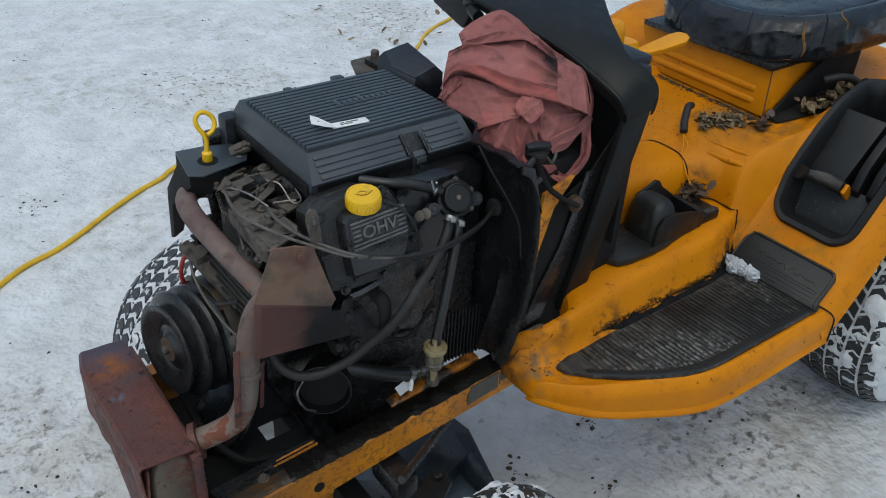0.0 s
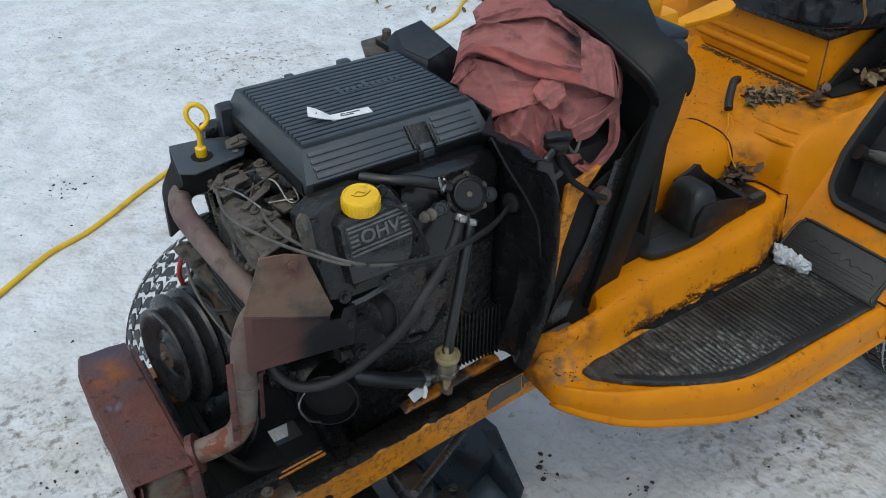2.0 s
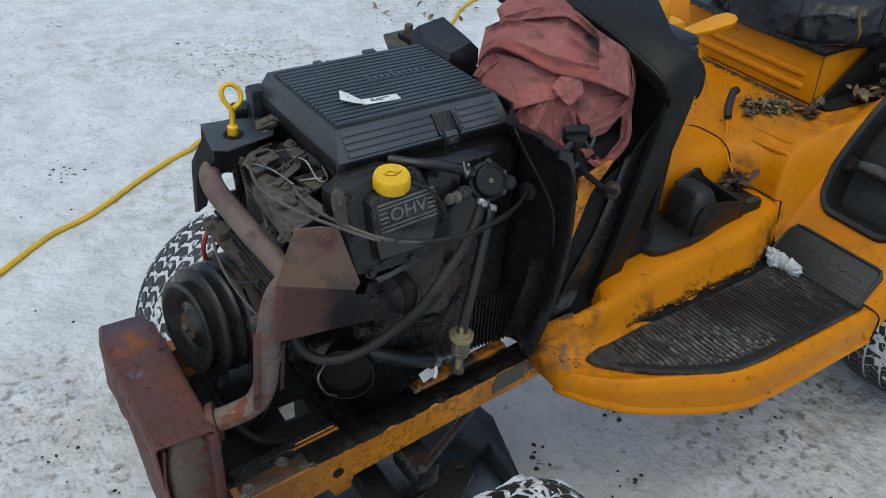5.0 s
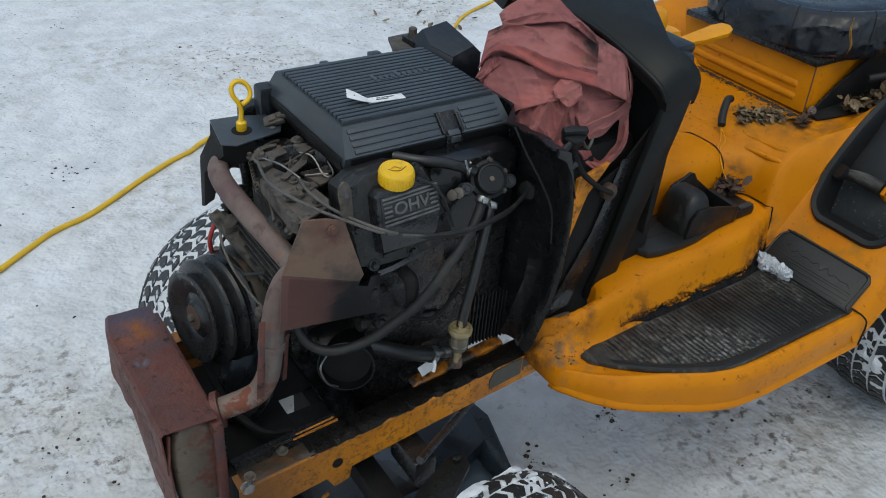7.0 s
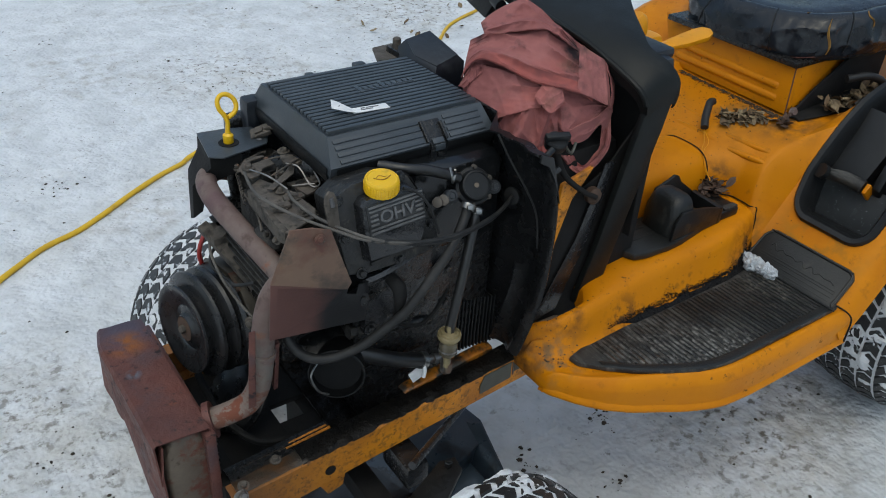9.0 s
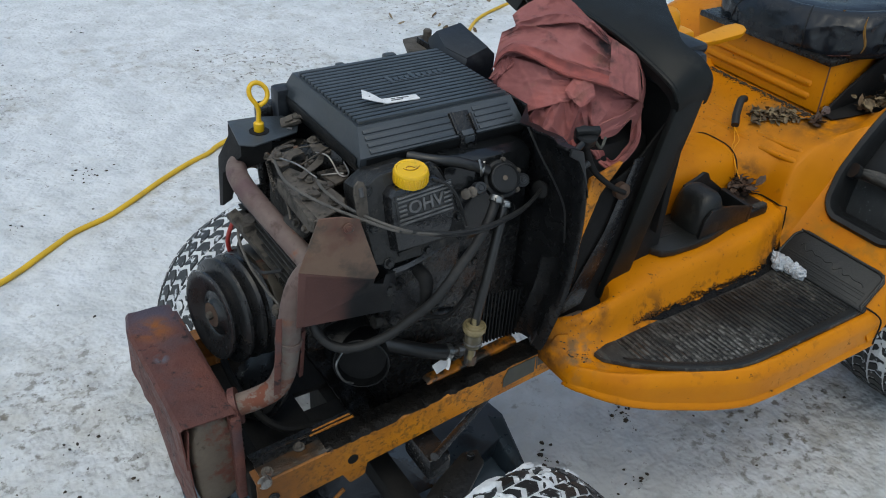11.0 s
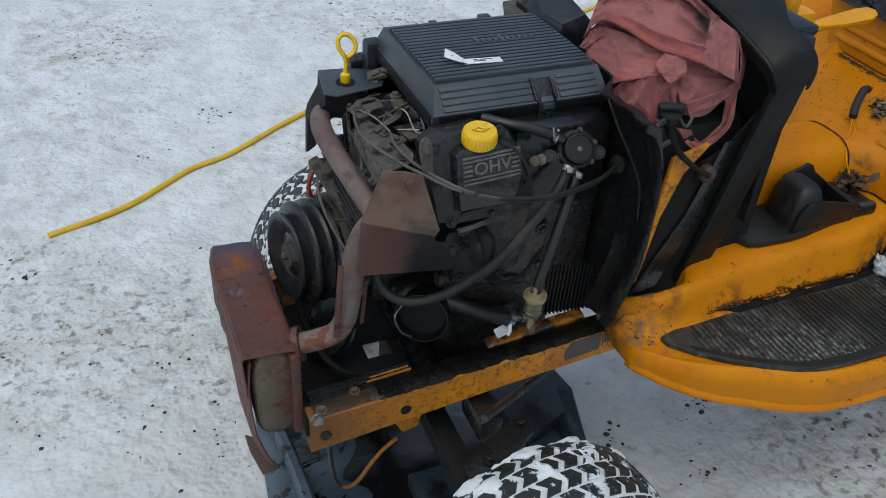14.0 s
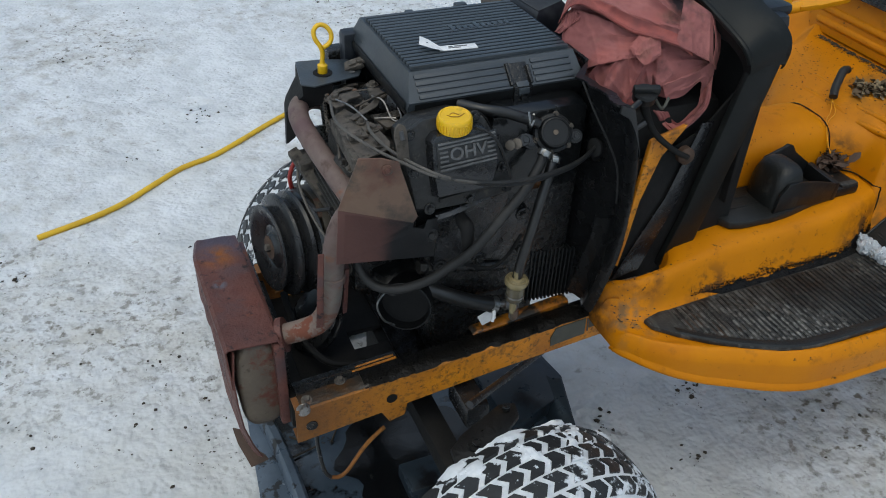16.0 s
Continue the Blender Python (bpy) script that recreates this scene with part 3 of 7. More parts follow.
    return tagged(part("ground", bm, m), "trodden white snow with brown mud stains and grit", "ground", kind="structure")


make_ground()

# ---- the tractor's body ----
tractor = thing("garden_tractor", "worn orange garden tractor with its hood taken off, standing in snow", "garden tractor", (0.6, 0.17, 0.0))


def rail(y0, y1, name, label):
    """A channel rail that rises a little to the rear; open towards the engine."""
    s = 1 if y1 > y0 else -1
    st = [(-0.02, 0.283, 0.352), (0.12, 0.298, 0.362), (0.30, 0.318, 0.374), (0.50, 0.335, 0.388), (0.75, 0.345, 0.398), (1.3, 0.35, 0.40)]
    rows = [[(x, y0 + s * 0.028, a), (x, y0 + s * 0.002, a), (x, y0, a + 0.002), (x, y0, b - 0.003), (x, y0 + s * 0.003, b), (x, y0 + s * 0.028, b)] for x, a, b in st]
    bm = sheet(rows, thick=0.004)
    return part(name, bm, M_RAIL, tractor, label)


rail(0.0, 0.03, "frame_rail", "orange frame rail with flaking paint and oily dirt")
rail(0.35, 0.32, "frame_rail", "far orange frame rail, greasy")

# running board: sections across, from the outer skirt to the inner ledge
OUT_X = [0.458, 0.461, 0.468, 0.486, 0.522, 0.566, 0.612, 0.655, 0.682, 0.700, 0.722, 0.772, 0.850, 0.930, 1.050]
OUT_Y = [-0.022, -0.060, -0.085, -0.114, -0.144, -0.167, -0.188, -0.2085, -0.220, -0.226, -0.2305, -0.2345, -0.236, -0.2365, -0.238]
INN_X = [0.458, 0.500, 0.550, 0.630, 0.760, 0.900, 0.960, 1.020, 1.060]
INN_Y = [-0.010, -0.052, -0.062, -0.058, -0.057, -0.056, -0.048, -0.025, -0.010]


def board_section(x):
    yo, yi = float(np.interp(x, OUT_X, OUT_Y)), float(np.interp(x, INN_X, INN_Y))
    lift = float(np.interp(x, [0.458, 0.50, 0.56, 0.7], [0.30, 0.66, 0.86, 1.0]))
    zl = 0.425 + (0.068 + 0.012 * float(np.interp(x, [0.6, 1.06], [0, 1]))) * lift
    g = max(yi - yo, 0.012)
    k = min(1.0, g / 0.09)
    w = float(np.interp(x, [0.50, 0.56, 0.68], [0.5, 0.62, 1.0]))
    zb = float(np.interp(x, [0.455, 0.47, 0.50, 0.56, 0.64], [0.380, 0.374, 0.366, 0.354, 0.346]))
    skirt = [(x, yo + 0.012 * k, zb), (x, yo - 0.001, zb + 0.0002), (x, yo - 0.0042, zb + 0.002), (x, yo - 0.0056, zb + 0.006), (x, yo - 0.0040, zb + 0.0105), (x, yo - 0.0005, zb + 0.0145), (x, yo - 0.0005, (zb + 0.40) / 2), (x, yo - 0.0022, 0.396), (x, yo - 0.0012, 0.4035), (x, yo + 0.0025 * k, 0.4100),
             (x, yo + 0.0065 * k, 0.4155), (x, yo + 0.0100 * k, 0.4185), (x, yo + 0.0135 * k, 0.4190), (x, yo + 0.0190 * k, 0.4165), (x, yo + 0.026 * k, 0.4160)]
    wall = [(x, yi - 0.030 * k, 0.416), (x, yi - 0.014 * k, 0.419), (x, yi - 0.004 * k, 0.428), (x, yi + 0.004 * w, 0.440 if zl > 0.45 else (0.428 + zl) / 2), (x, yi + 0.014 * w, zl - 0.020), (x, yi + 0.019 * w, zl - 0.009), (x, yi + 0.026 * w, zl - 0.0025), (x, yi + 0.036 * w, zl)]
    # the ledge is cut away beside the strut
    t = min(1.0, max(0.0, (x - 0.575) / 0.05))
    ye = yi + 0.036 * w
    cut = [(ye + 0.006, zl - 0.001), (ye + 0.012, zl - 0.008), (ye + 0.014, zl - 0.04)]
    flat = [(yi + 0.07, zl + 0.002), (yi + 0.12, zl + 0.004), (0.17, zl + 0.004)]
    return skirt + wall + [(x, a + (c - a) * t, b + (d - b) * t) for (a, b), (c, d) in zip(cut, flat)]


xs = sorted(set([0.458, 0.460, 0.463, 0.468, 0.475, 0.485] + list(np.linspace(0.50, 1.030, 40))))
nose = board_section(0.476)
rows = [[(x, -0.005 + (y + 0.005) * g, nose[0][2] + (z - nose[0][2]) * k) for _, y, z in nose] for x, g, k in ((0.466, 0.67, 0.0), (0.4625, 0.67, 0.04), (0.4605, 0.68, 0.20), (0.4605, 0.72, 0.45), (0.4625, 0.80, 0.68), (0.4665, 0.89, 0.86), (0.4715, 0.965, 0.96))]
bm = sheet(rows + [board_section(float(x)) for x in xs if x > 0.4755], thick=0.004)
part("seam_dirt", tube([(0.998, -0.207, 0.428), (1.008, -0.226, 0.4225), (1.014, -0.240, 0.415), (1.016, -0.2455, 0.402), (1.017, -0.246, 0.36)], 0.0016, 4, 6), M_GREASE, tractor, "dark seam behind the running board")
board = part("running_board", bm, M_BOARD, tractor, "orange moulded running board with a raised rim")


# rear fender and seat deck: one moulding, sections front to rear, station by station across, with the console's hole left open
SIDE = [(0.982, 0.417), (1.000, 0.424), (1.022, 0.444), (1.050, 0.476), (1.078, 0.511), (1.100, 0.540), (1.150, 0.606), (1.190, 0.652), (1.236, 0.688), (1.278, 0.703), (1.32, 0.712), (1.36, 0.7145), (1.42, 0.716), (1.50, 0.718), (1.75, 0.70)]
DECK = [(0.938, 0.500), (0.944, 0.526), (0.954, 0.550), (0.972, 0.570), (0.995, 0.583), (1.03, 0.597), (1.08, 0.612), (1.13, 0.624), (1.18, 0.633), (1.22, 0.637), (1.26, 0.640), (1.34, 0.643), (1.42, 0.647), (1.50, 0.65), (1.75, 0.65)]


def body_section(y0):
    y = min(y0, 0.35 - y0)
    w = min(1, max(0, (y + 0.032) / 0.046))
    w = w * w * (3 - 2 * w)
    back = 0.080 * min(1, max(0, (0.125 - y) / 0.075))
    deck = [(a + back * min(1, max(0, (1.08 - a) / 0.142)), b) for a, b in DECK]
    e = max(0, (-0.212 - y) / 0.033)
    return [(a + (c - a) * w + 0.02 * e * e, y0, b + (d - b) * w - 0.05 * e * e) for (a, b), (c, d) in zip(SIDE, deck)]


ys = [-0.2445, -0.241, -0.235, -0.225, -0.205, -0.188, -0.15, -0.11, -0.07, -0.053, -0.036, -0.025, -0.012, 0.0, 0.009, 0.012, 0.02, 0.028, 0.036, 0.045, 0.055, 0.065, 0.08, 0.12]
ys = ys + [0.175] + [0.35 - y for y in ys[::-1]]
bm = sheet([body_section(y) for y in ys])
hole = [f for f in bm.faces if 1.078 < f.calc_center_median().x < 1.36 and -0.188 < f.calc_center_median().y < (-0.034 if f.calc_center_median().x > 1.10 else -0.052)]
bmesh.ops.delete(bm, geom=hole, context="FACES")
for v in bm.verts:
    # the hole's rounded front corner
    if abs(v.co.x - 1.10) < 0.004 and abs(v.co.y + 0.053) < 0.001:
        v.co += Vector((-0.012, 0.010, -0.0158))
thicken(bm, 0.004)
fender = part("rear_fender", bm, M_DECK, tractor, "orange rear fender and seat deck, dirty in the seams")


def fender_z(x, y):
    sec = body_section(y)
    return float(np.interp(x, [p[0] for p in sec], [p[2] for p in sec]))


for x0, y0, x1, y1 in ((1.051, 0.118, 1.067, 0.022), (1.031, 0.091, 1.049, 0.020), (1.066, 0.242, 1.063, 0.178), (1.028, 0.222, 1.027, 0.112)):
    line = [(x0 + (x1 - x0) * t, y0 + (y1 - y0) * t) for t in np.linspace(0, 1, 17)]
    part("pressed_rib", tube([(x, y, max(fender_z(x, y), fender_z(x0, y0) + (fender_z(x1, y1) - fender_z(x0, y0)) * k / 16) - (0.0085 if k in (0, 16) else 0.0050)) for k, (x, y) in enumerate(line)], 0.0060, 1, 12), M_DECK, fender)

# tunnel cover between the running boards
rows = []
for i in range(25):
    a = math.pi * i / 24
    c, d = math.cos(a), math.sin(a)
    py, pz = 0.150 - 0.070 * math.copysign(abs(c) ** 0.62, c), 0.490 + 0.103 * abs(d) ** 0.55
    rows.append([(x, 0.150 + (py - 0.150) * s, 0.49 + (pz - 0.49) * s) for x, s in ((0.72, 1.0), (0.80, 1.0), (0.955, 1.0), (0.966, 0.99), (0.972, 0.965), (0.973, 0.93))])
seam = [Vector(r[4]) + Vector((0.004, -0.001, 0.001)) for r in rows[:20]]
part("seam_dirt", tube(seam, 0.0012, 2, 6), M_GREASE, tractor, "dark dirt in the seam")


def fender_x(y, z):
    sec = body_section(y)
    return float(np.interp(z, [p[2] for p in sec], [p[0] for p in sec]))


line = [(fender_x(y, 0.5085) - 0.001, y, 0.5085) for y in np.linspace(0.075, -0.006, 9)]
for z in np.linspace(0.500, 0.432, 7):
    y = float(np.interp(z, [0.42, 0.44, 0.485, 0.500, 0.508], [-0.030, -0.021, -0.012, -0.008, 0.0]))
    line.append((fender_x(y, z) - 0.001, y, z))
part("seam_dirt", tube(line, 0.0013, 2, 6), M_GREASE, tractor, "dark dirt in the seam")
part("tunnel_cover", sheet(rows, thick=0.003), M_ORANGE, tractor, "domed orange transmission tunnel cover")

# rubber foot pad with ribs, and the heel pad behind it
PAD = [(0.506, -0.074), (0.509, -0.092), (0.538, -0.122), (0.571, -0.149), (0.614, -0.177), (0.662, -0.2010), (0.692, -0.2105), (0.725, -0.2150), (0.76, -0.2165), (0.86, -0.2185), (1.004, -0.2200), (0.985, -0.050), (0.95, -0.054), (0.894, -0.062), (0.76, -0.062), (0.61, -0.062), (0.54, -0.066)]
pad = part("foot_pad", prism([(x, y, 0.4165) for x, y in PAD], (0, 0, 1), 0.0085, 0.003), M_PAD, tractor, "worn black rubber foot pad, ribbed")
ribs = bmesh.new()
for i in range(46):
    x = 0.556 + i * 0.0093
    lo = float(np.interp(x, [p[0] for p in PAD[:11]], [p[1] for p in PAD[:11]])) + 0.016
    hi = -0.072
    if hi - lo > 0.02:
        ribs = join(ribs, box((x, lo, 0.4240), (x + 0.0046, hi, 0.4268), 0.0008))
part("rib", ribs, M_RIB, pad, "ribs scraped pale by boots")
lip = [(x, y + 0.009) for x, y in PAD[2:11]]
part("pad_border", sheet([[(x, y - 0.0075, 0.4245), (x, y - 0.0055, 0.4268), (x, y + 0.0040, 0.4272), (x, y + 0.0068, 0.4262), (x, y + 0.0075, 0.4245)] for x, y, _ in smooth_line([(a, b, 0) for a, b in lip], 4)]), M_PADDARK, pad, "smooth raised rubber border")
hp = basis((0.984, -0.030, 0.4245), (0.0, -1, 0), (0.066, 0, 0.056))
rim = [(0.010, -0.004), (0.186, -0.004), (0.189, 0.004), (0.187, 0.066), (0.180, 0.076), (0.170, 0.079), (0.022, 0.079), (0.012, 0.074), (0.004, 0.060), (0.004, 0.004)]
heel = part("heel_pad", prism([hp @ Vector((x, y, -0.004)) for x, y in rim], hp.to_3x3() @ Vector((0, 0, 1)), 0.0085, 0.0025), M_PADDARK, tractor, "black rubber heel pad with a raised wavy mark")

edge = [hp @ Vector((0.097 + (x - 0.097) * 0.955, 0.038 + (y - 0.038) * 0.89, 0.0048)) for x, y in rim]
part("pad_border", tube(edge + edge[:1], 0.0024, 3, 8), M_PADDARK, heel)
wave = [(0.030 + 0.002 * k, 0.048 + 0.0055 * math.sin(k * 0.62) * (0.55 + 0.45 * math.sin(k * 0.17 + 1)) - 0.0001 * k) for k in range(69)]
part("raised_mark", tube([hp @ Vector((x, y, 0.0044)) for x, y in wave], 0.0010, 1, 6), M_PADDARK, heel, "plain raised wavy mark")
for v in (0.008, 0.016, 0.024, 0.029):
    part("raised_line", box((0.018, v, 0.003), (0.176, v + 0.0025, 0.0052), 0.0006, hp), M_PADDARK, heel)

# firewall, cowl and its strut
fw = [(0.404, -0.052, 0.790), (0.424, -0.056, 0.782), (0.446, -0.058, 0.709), (0.456, -0.052, 0.618), (0.458, -0.044, 0.532), (0.452, -0.024, 0.436), (0.450, -0.016, 0.410)]
curl = ((0, 0), (-0.002, 0.004), (-0.004, 0.016), (0.002, 0.032), (0.000, 0.046), (-0.006, 0.060), (-0.004, 0.074), (-0.010, 0.090))
rows = [[(x + a * (1.0 if z > 0.6 else 1.3), y + b, z) for x, y, z in smooth_line(fw, 3)] for a, b in curl]
rows += [[(0.440, y, z) for _, _, z in smooth_line(fw, 3)] for y in (0.08, 0.20, 0.37)]
part("firewall", sheet(rows, thick=0.003), M_FIREWALL, tractor, "glossy black sheet metal firewall")
F = [(0.640, -0.017, 0.782), (0.633, -0.018, 0.802), (0.625, -0.006, 0.821), (0.620, 0.04, 0.839), (0.620, 0.106, 0.855), (0.620, 0.204, 0.867), (0.620, 0.30, 0.874), (0.622, 0.37, 0.885), (0.626, 0.43, 0.89)]
B = [(0.690, -0.018, 0.790), (0.690, -0.020, 0.822), (0.678, -0.006, 0.846), (0.672, 0.030, 0.859), (0.690, 0.064, 0.868), (0.730, 0.125, 0.878), (0.780, 0.190, 0.886), (0.830, 0.26, 0.890), (0.85, 0.34, 0.892)]
lf, lb = smooth_line(F, 5), smooth_line(B, 5)
rows = [[(p.x + 0.006, p.y + 0.012 * (1 if p.y < 0.17 else -1) * min(1, abs(p.y - 0.17) / 0.1), p.z - 0.016) for p in lf], lf]
rows += [[p + (q - p) * t + Vector((0, 0, 0.006 * math.sin(math.pi * t))) for p, q in zip(lf, lb)] for t in (0.08, 0.3, 0.6, 0.85, 1.0)]
rows += [[(q.x + 0.004, q.y + 0.002, q.z - 0.006) for q in lb], [(q.x + 0.004, q.y + 0.004, q.z - 0.010 - 0.040 * min(1, i / 14)) for i, q in enumerate(lb)]]
cowl = part("dash_cowl", sheet(rows, thick=-0.004), M_COWL, tractor, "matte black plastic dash cowl")
part("rim_trim", tube([(p.x - 0.002, p.y, p.z) for p in lf[4::2]], 0.0045, 2, 8), M_COWL, cowl)
part("rim_trim", tube([p + (q - p) * 0.24 + Vector((0, 0, 0.0035)) for p, q in list(zip(lf, lb))[6::2]], 0.0040, 2, 8), M_COWL, cowl)
part("cowl_wing", prism([(0.628, 0.446, 0.835), (0.628, 0.360, 0.812), (0.628, 0.338, 0.845), (0.628, 0.332, 0.872), (0.628, 0.46, 0.885)], (1, 0, 0), 0.02, 0.003), M_BLACK, cowl)
part("clip", join(tube([(0.618, 0.325, 0.856), (0.612, 0.30, 0.852)], 0.010, 2, 12), tube([(0.622, 0.345, 0.862), (0.614, 0.33, 0.872)], 0.007, 2, 10)), M_BLACK, cowl)
part("dash_box", join(box((0.655, 0.012, 0.79), (0.722, 0.102, 0.846), 0.016), box((0.680, 0.03, 0.835), (0.735, 0.13, 0.852), 0.008)), M_BLUE, tractor, "dark blue-black dash side box")
part("brake_lever", join(prism([(0.965, 0.226, 0.752), (1.000, 0.213, 0.758), (1.052, 0.206, 0.765), (1.072, 0.214, 0.768), (1.082, 0.230, 0.770), (1.076, 0.246, 0.770), (1.052, 0.250, 0.768), (1.000, 0.250, 0.760), (0.965, 0.252, 0.753)], (0.2, 0.3, -1), 0.012, 0.004), tube([(0.975, 0.238, 0.748), (0.90, 0.25, 0.735), (0.84, 0.26, 0.70)], 0.010, 4, 10)), M_YELLOWPAINT, tractor, "flat orange-yellow hand lever")
part("lever_base", join(box((0.865, 0.215, 0.70), (0.935, 0.265, 0.785), 0.016), lathe([(0.016, -0.02), (0.020, 0.0), (0.019, 0.018), (0.012, 0.026), (0, 0.027)], (0.872, 0.232, 0.800), (-0.3, 0, 1), 20)), M_YELLOWPAINT, tractor, "orange-yellow moulded lever base")
st = [(0.638, -0.018, 0.792), (0.690, -0.020, 0.802), (0.686, -0.014, 0.745), (0.645, -0.002, 0.530), (0.634, 0.000, 0.476), (0.626, 0.000, 0.462), (0.609, 0.000, 0.452), (0.576, 0.000, 0.452), (0.600, -0.004, 0.545)]
part("cowl_strut", prism(st, (0.02, 1, 0.02), 0.012, 0.0035), M_COWL, tractor, "slanting black plastic cowl strut")

part("inner_panel", prism([(0.462, 0.014, 0.36), (0.71, 0.014, 0.36), (0.71, 0.014, 0.80), (0.66, 0.014, 0.745), (0.61, 0.014, 0.685), (0.56, 0.014, 0.66), (0.47, 0.014, 0.65)], (0, 1, 0), 0.004, 0.001), M_MATTE, tractor, "dull black inner panel")
part("apron", prism([(0.495, 0.008, 0.44), (0.545, 0.008, 0.45), (0.588, 0.008, 0.56), (0.622, 0.008, 0.70), (0.602, 0.008, 0.70), (0.566, 0.008, 0.58), (0.525, 0.008, 0.50)], (0, 1, 0), 0.003, 0.001), M_OILY, tractor, "oily black inner apron beside the strut")
part("cowl_liner", prism([(0.685, 0.0, 0.55), (0.685, 0.36, 0.55), (0.70, 0.36, 0.87), (0.70, 0.18, 0.87), (0.685, 0.06, 0.845), (0.68, 0.0, 0.82)], (-1, 0, 0), 0.006, 0.001), M_MATTE, tractor, "black liner inside the cowl")
part("fuel_tank", box((0.485, 0.03, 0.42), (0.66, 0.33, 0.725), 0.03), M_MATTE, tractor, "black fuel tank under the cowl")
part("steering_column", prism([(0.512, 0.002, 0.690), (0.572, 0.002, 0.706), (0.560, 0.002, 0.690), (0.536, 0.002, 0.660), (0.515, 0.002, 0.590), (0.506, 0.002, 0.515), (0.499, 0.002, 0.470), (0.493, 0.002, 0.476), (0.502, 0.002, 0.58)], (0, 1, 0), 0.008, 0.003), M_RAIL, tractor, "dirty orange steering column support")
part("foot_bracket", join(box((0.485, -0.01, 0.385), (0.56, 0.05, 0.43), 0.012), lathe([(0.02, 0), (0.02, 0.014), (0.012, 0.02), (0, 0.02)], (0.515, -0.012, 0.415), (0, -1, 0.2), 20)), M_RUSTPIPE, tractor, "rusty mount at the firewall's foot")
fm = [(0.404, -0.0600, 0.792), (0.424, -0.0600, 0.784), (0.4475, -0.0600, 0.709), (0.440, -0.0600, 0.728), (0.430, -0.0600, 0.752), (0.418, -0.0600, 0.772), (0.402, -0.0600, 0.782)]
part("firewall_flange", prism(fm, (0, 1, 0), 0.004, 0.0012), M_CLUTCH, tractor, "worn black firewall edge flange")

# seat box and seat
bx = [(1.172, 0.086, 0.730), (1.160, 0.074, 0.634), (1.172, 0.384, 0.634), (1.183, 0.427, 0.733)]
seat_box = part("seat_box", prism(bx, (1, 0.02, 0.12), 0.28, 0.006), M_ORANGE, tractor, "orange seat box with pressed ribs")
for t in (0.52, 0.76):
    p = [Vector(bx[0]).lerp(Vector(bx[1]), t), Vector(bx[3]).lerp(Vector(bx[2]), t)]
    q = [p[0].lerp(p[1], k) for k in (0.10, 0.13, 0.5, 0.88, 0.91)]
    part("pressed_rib", tube([q[0] + Vector((0.008, 0, 0)), *[v + Vector((0.004, 0, 0)) for v in q[1:4]], q[4] + Vector((0.008, 0, 0))], 0.0085, 4, 12), M_ORANGE, seat_box)
part("rust_seam", tube([Vector(bx[0]).lerp(Vector(bx[1]), k) + Vector((0.0015, 0.0012, 0)) for k in (0.06, 0.3, 0.6, 0.97)], 0.0013, 2, 8), M_RUST, seat_box, "rusty corner seam")
part("corner_bolt", bolt(Vector(bx[1]) + Vector((0.012, -0.008, 0.008)), (-0.3, -1, 0.3), 0.006, 0.006), M_RUSTPIPE, seat_box, "rusty bolt")
sm = basis(Vector(bx[0]).lerp(Vector(bx[3]), 0.80) + Vector((0.010, 0, -0.022)), (-0.05, -1, 0), (-0.3, 0, 1))
sticker = part("warning_sticker", box((0, -0.013, 0), (0.045, 0.013, 0.002), 0.0005, sm), M_INK, seat_box, "black warning sticker with an orange stripe")
part("stripe", box((0.006, 0.002, 0.002), (0.039, 0.008, 0.003), 0.0, sm), M_ORANGE, sticker)
for k in range(3):
    part("text_bar", box((0.006, -0.010 + 0.004 * k, 0.002), (0.036 - 0.005 * k, -0.008 + 0.004 * k, 0.003), 0.0, sm), M_LABEL, sticker)


def seat_point(a, g, z, out=0.0):
    c, s = math.cos(a), math.sin(a)
    w = 0.006 * noise.noise(Vector((c * 3, s * 3, z * 14))) + 0.003 * noise.noise(Vector((c * 9, s * 9, z * 30)))
    fold = (1 - min(1, 3.2 * abs(noise.noise(Vector((c * 2.6 + 4 * z, s * 2.6, z * 16 + 2)))))) ** 2 + 0.5 * (1 - min(1, 3 * abs(noise.noise(Vector((c * 7 - 6 * z, s * 7, z * 30)))))) ** 2
    w += 0.0045 * fold * min(1, g * 1.4) * min(1, max(0, (z - 0.756) / 0.02))
    return Vector((1.388 + ((0.279 if c > 0 else 0.231) * g + out + w) * math.copysign(abs(c) ** (0.66 if s < 0 else 0.8), c), 0.237 + (0.213 * g + out + w) * math.copysign(abs(s) ** (0.75 if s < 0 else 0.9), s), 1.04 * z - 0.0502 + 0.012 * c + 0.010 * max(0, -s) + out * 0.5))


PROF = ((0.86, 0.752), (0.95, 0.754), (0.985, 0.762), (1.0, 0.776), (1.003, 0.79), (0.99, 0.806), (0.965, 0.820), (0.92, 0.831), (0.86, 0.836), (0.80, 0.833), (0.77, 0.827), (0.74, 0.830), (0.6, 0.832), (0.3, 0.828), (0.02, 0.826))
seat = part("seat_cushion", sheet([[seat_point(2 * math.pi * j / 220, p.x, p.y) for j in range(220)] for p in smooth_line([(g, z, 0) for g, z in PROF], 5)], close=True), M_SEAT, tractor, "cracked black vinyl seat cushion, foam showing")
part("seat_pan", box((1.158, 0.078, 0.7265), (1.54, 0.40, 0.7385), 0.004), M_ENGINE, seat, "dark steel seat pan")


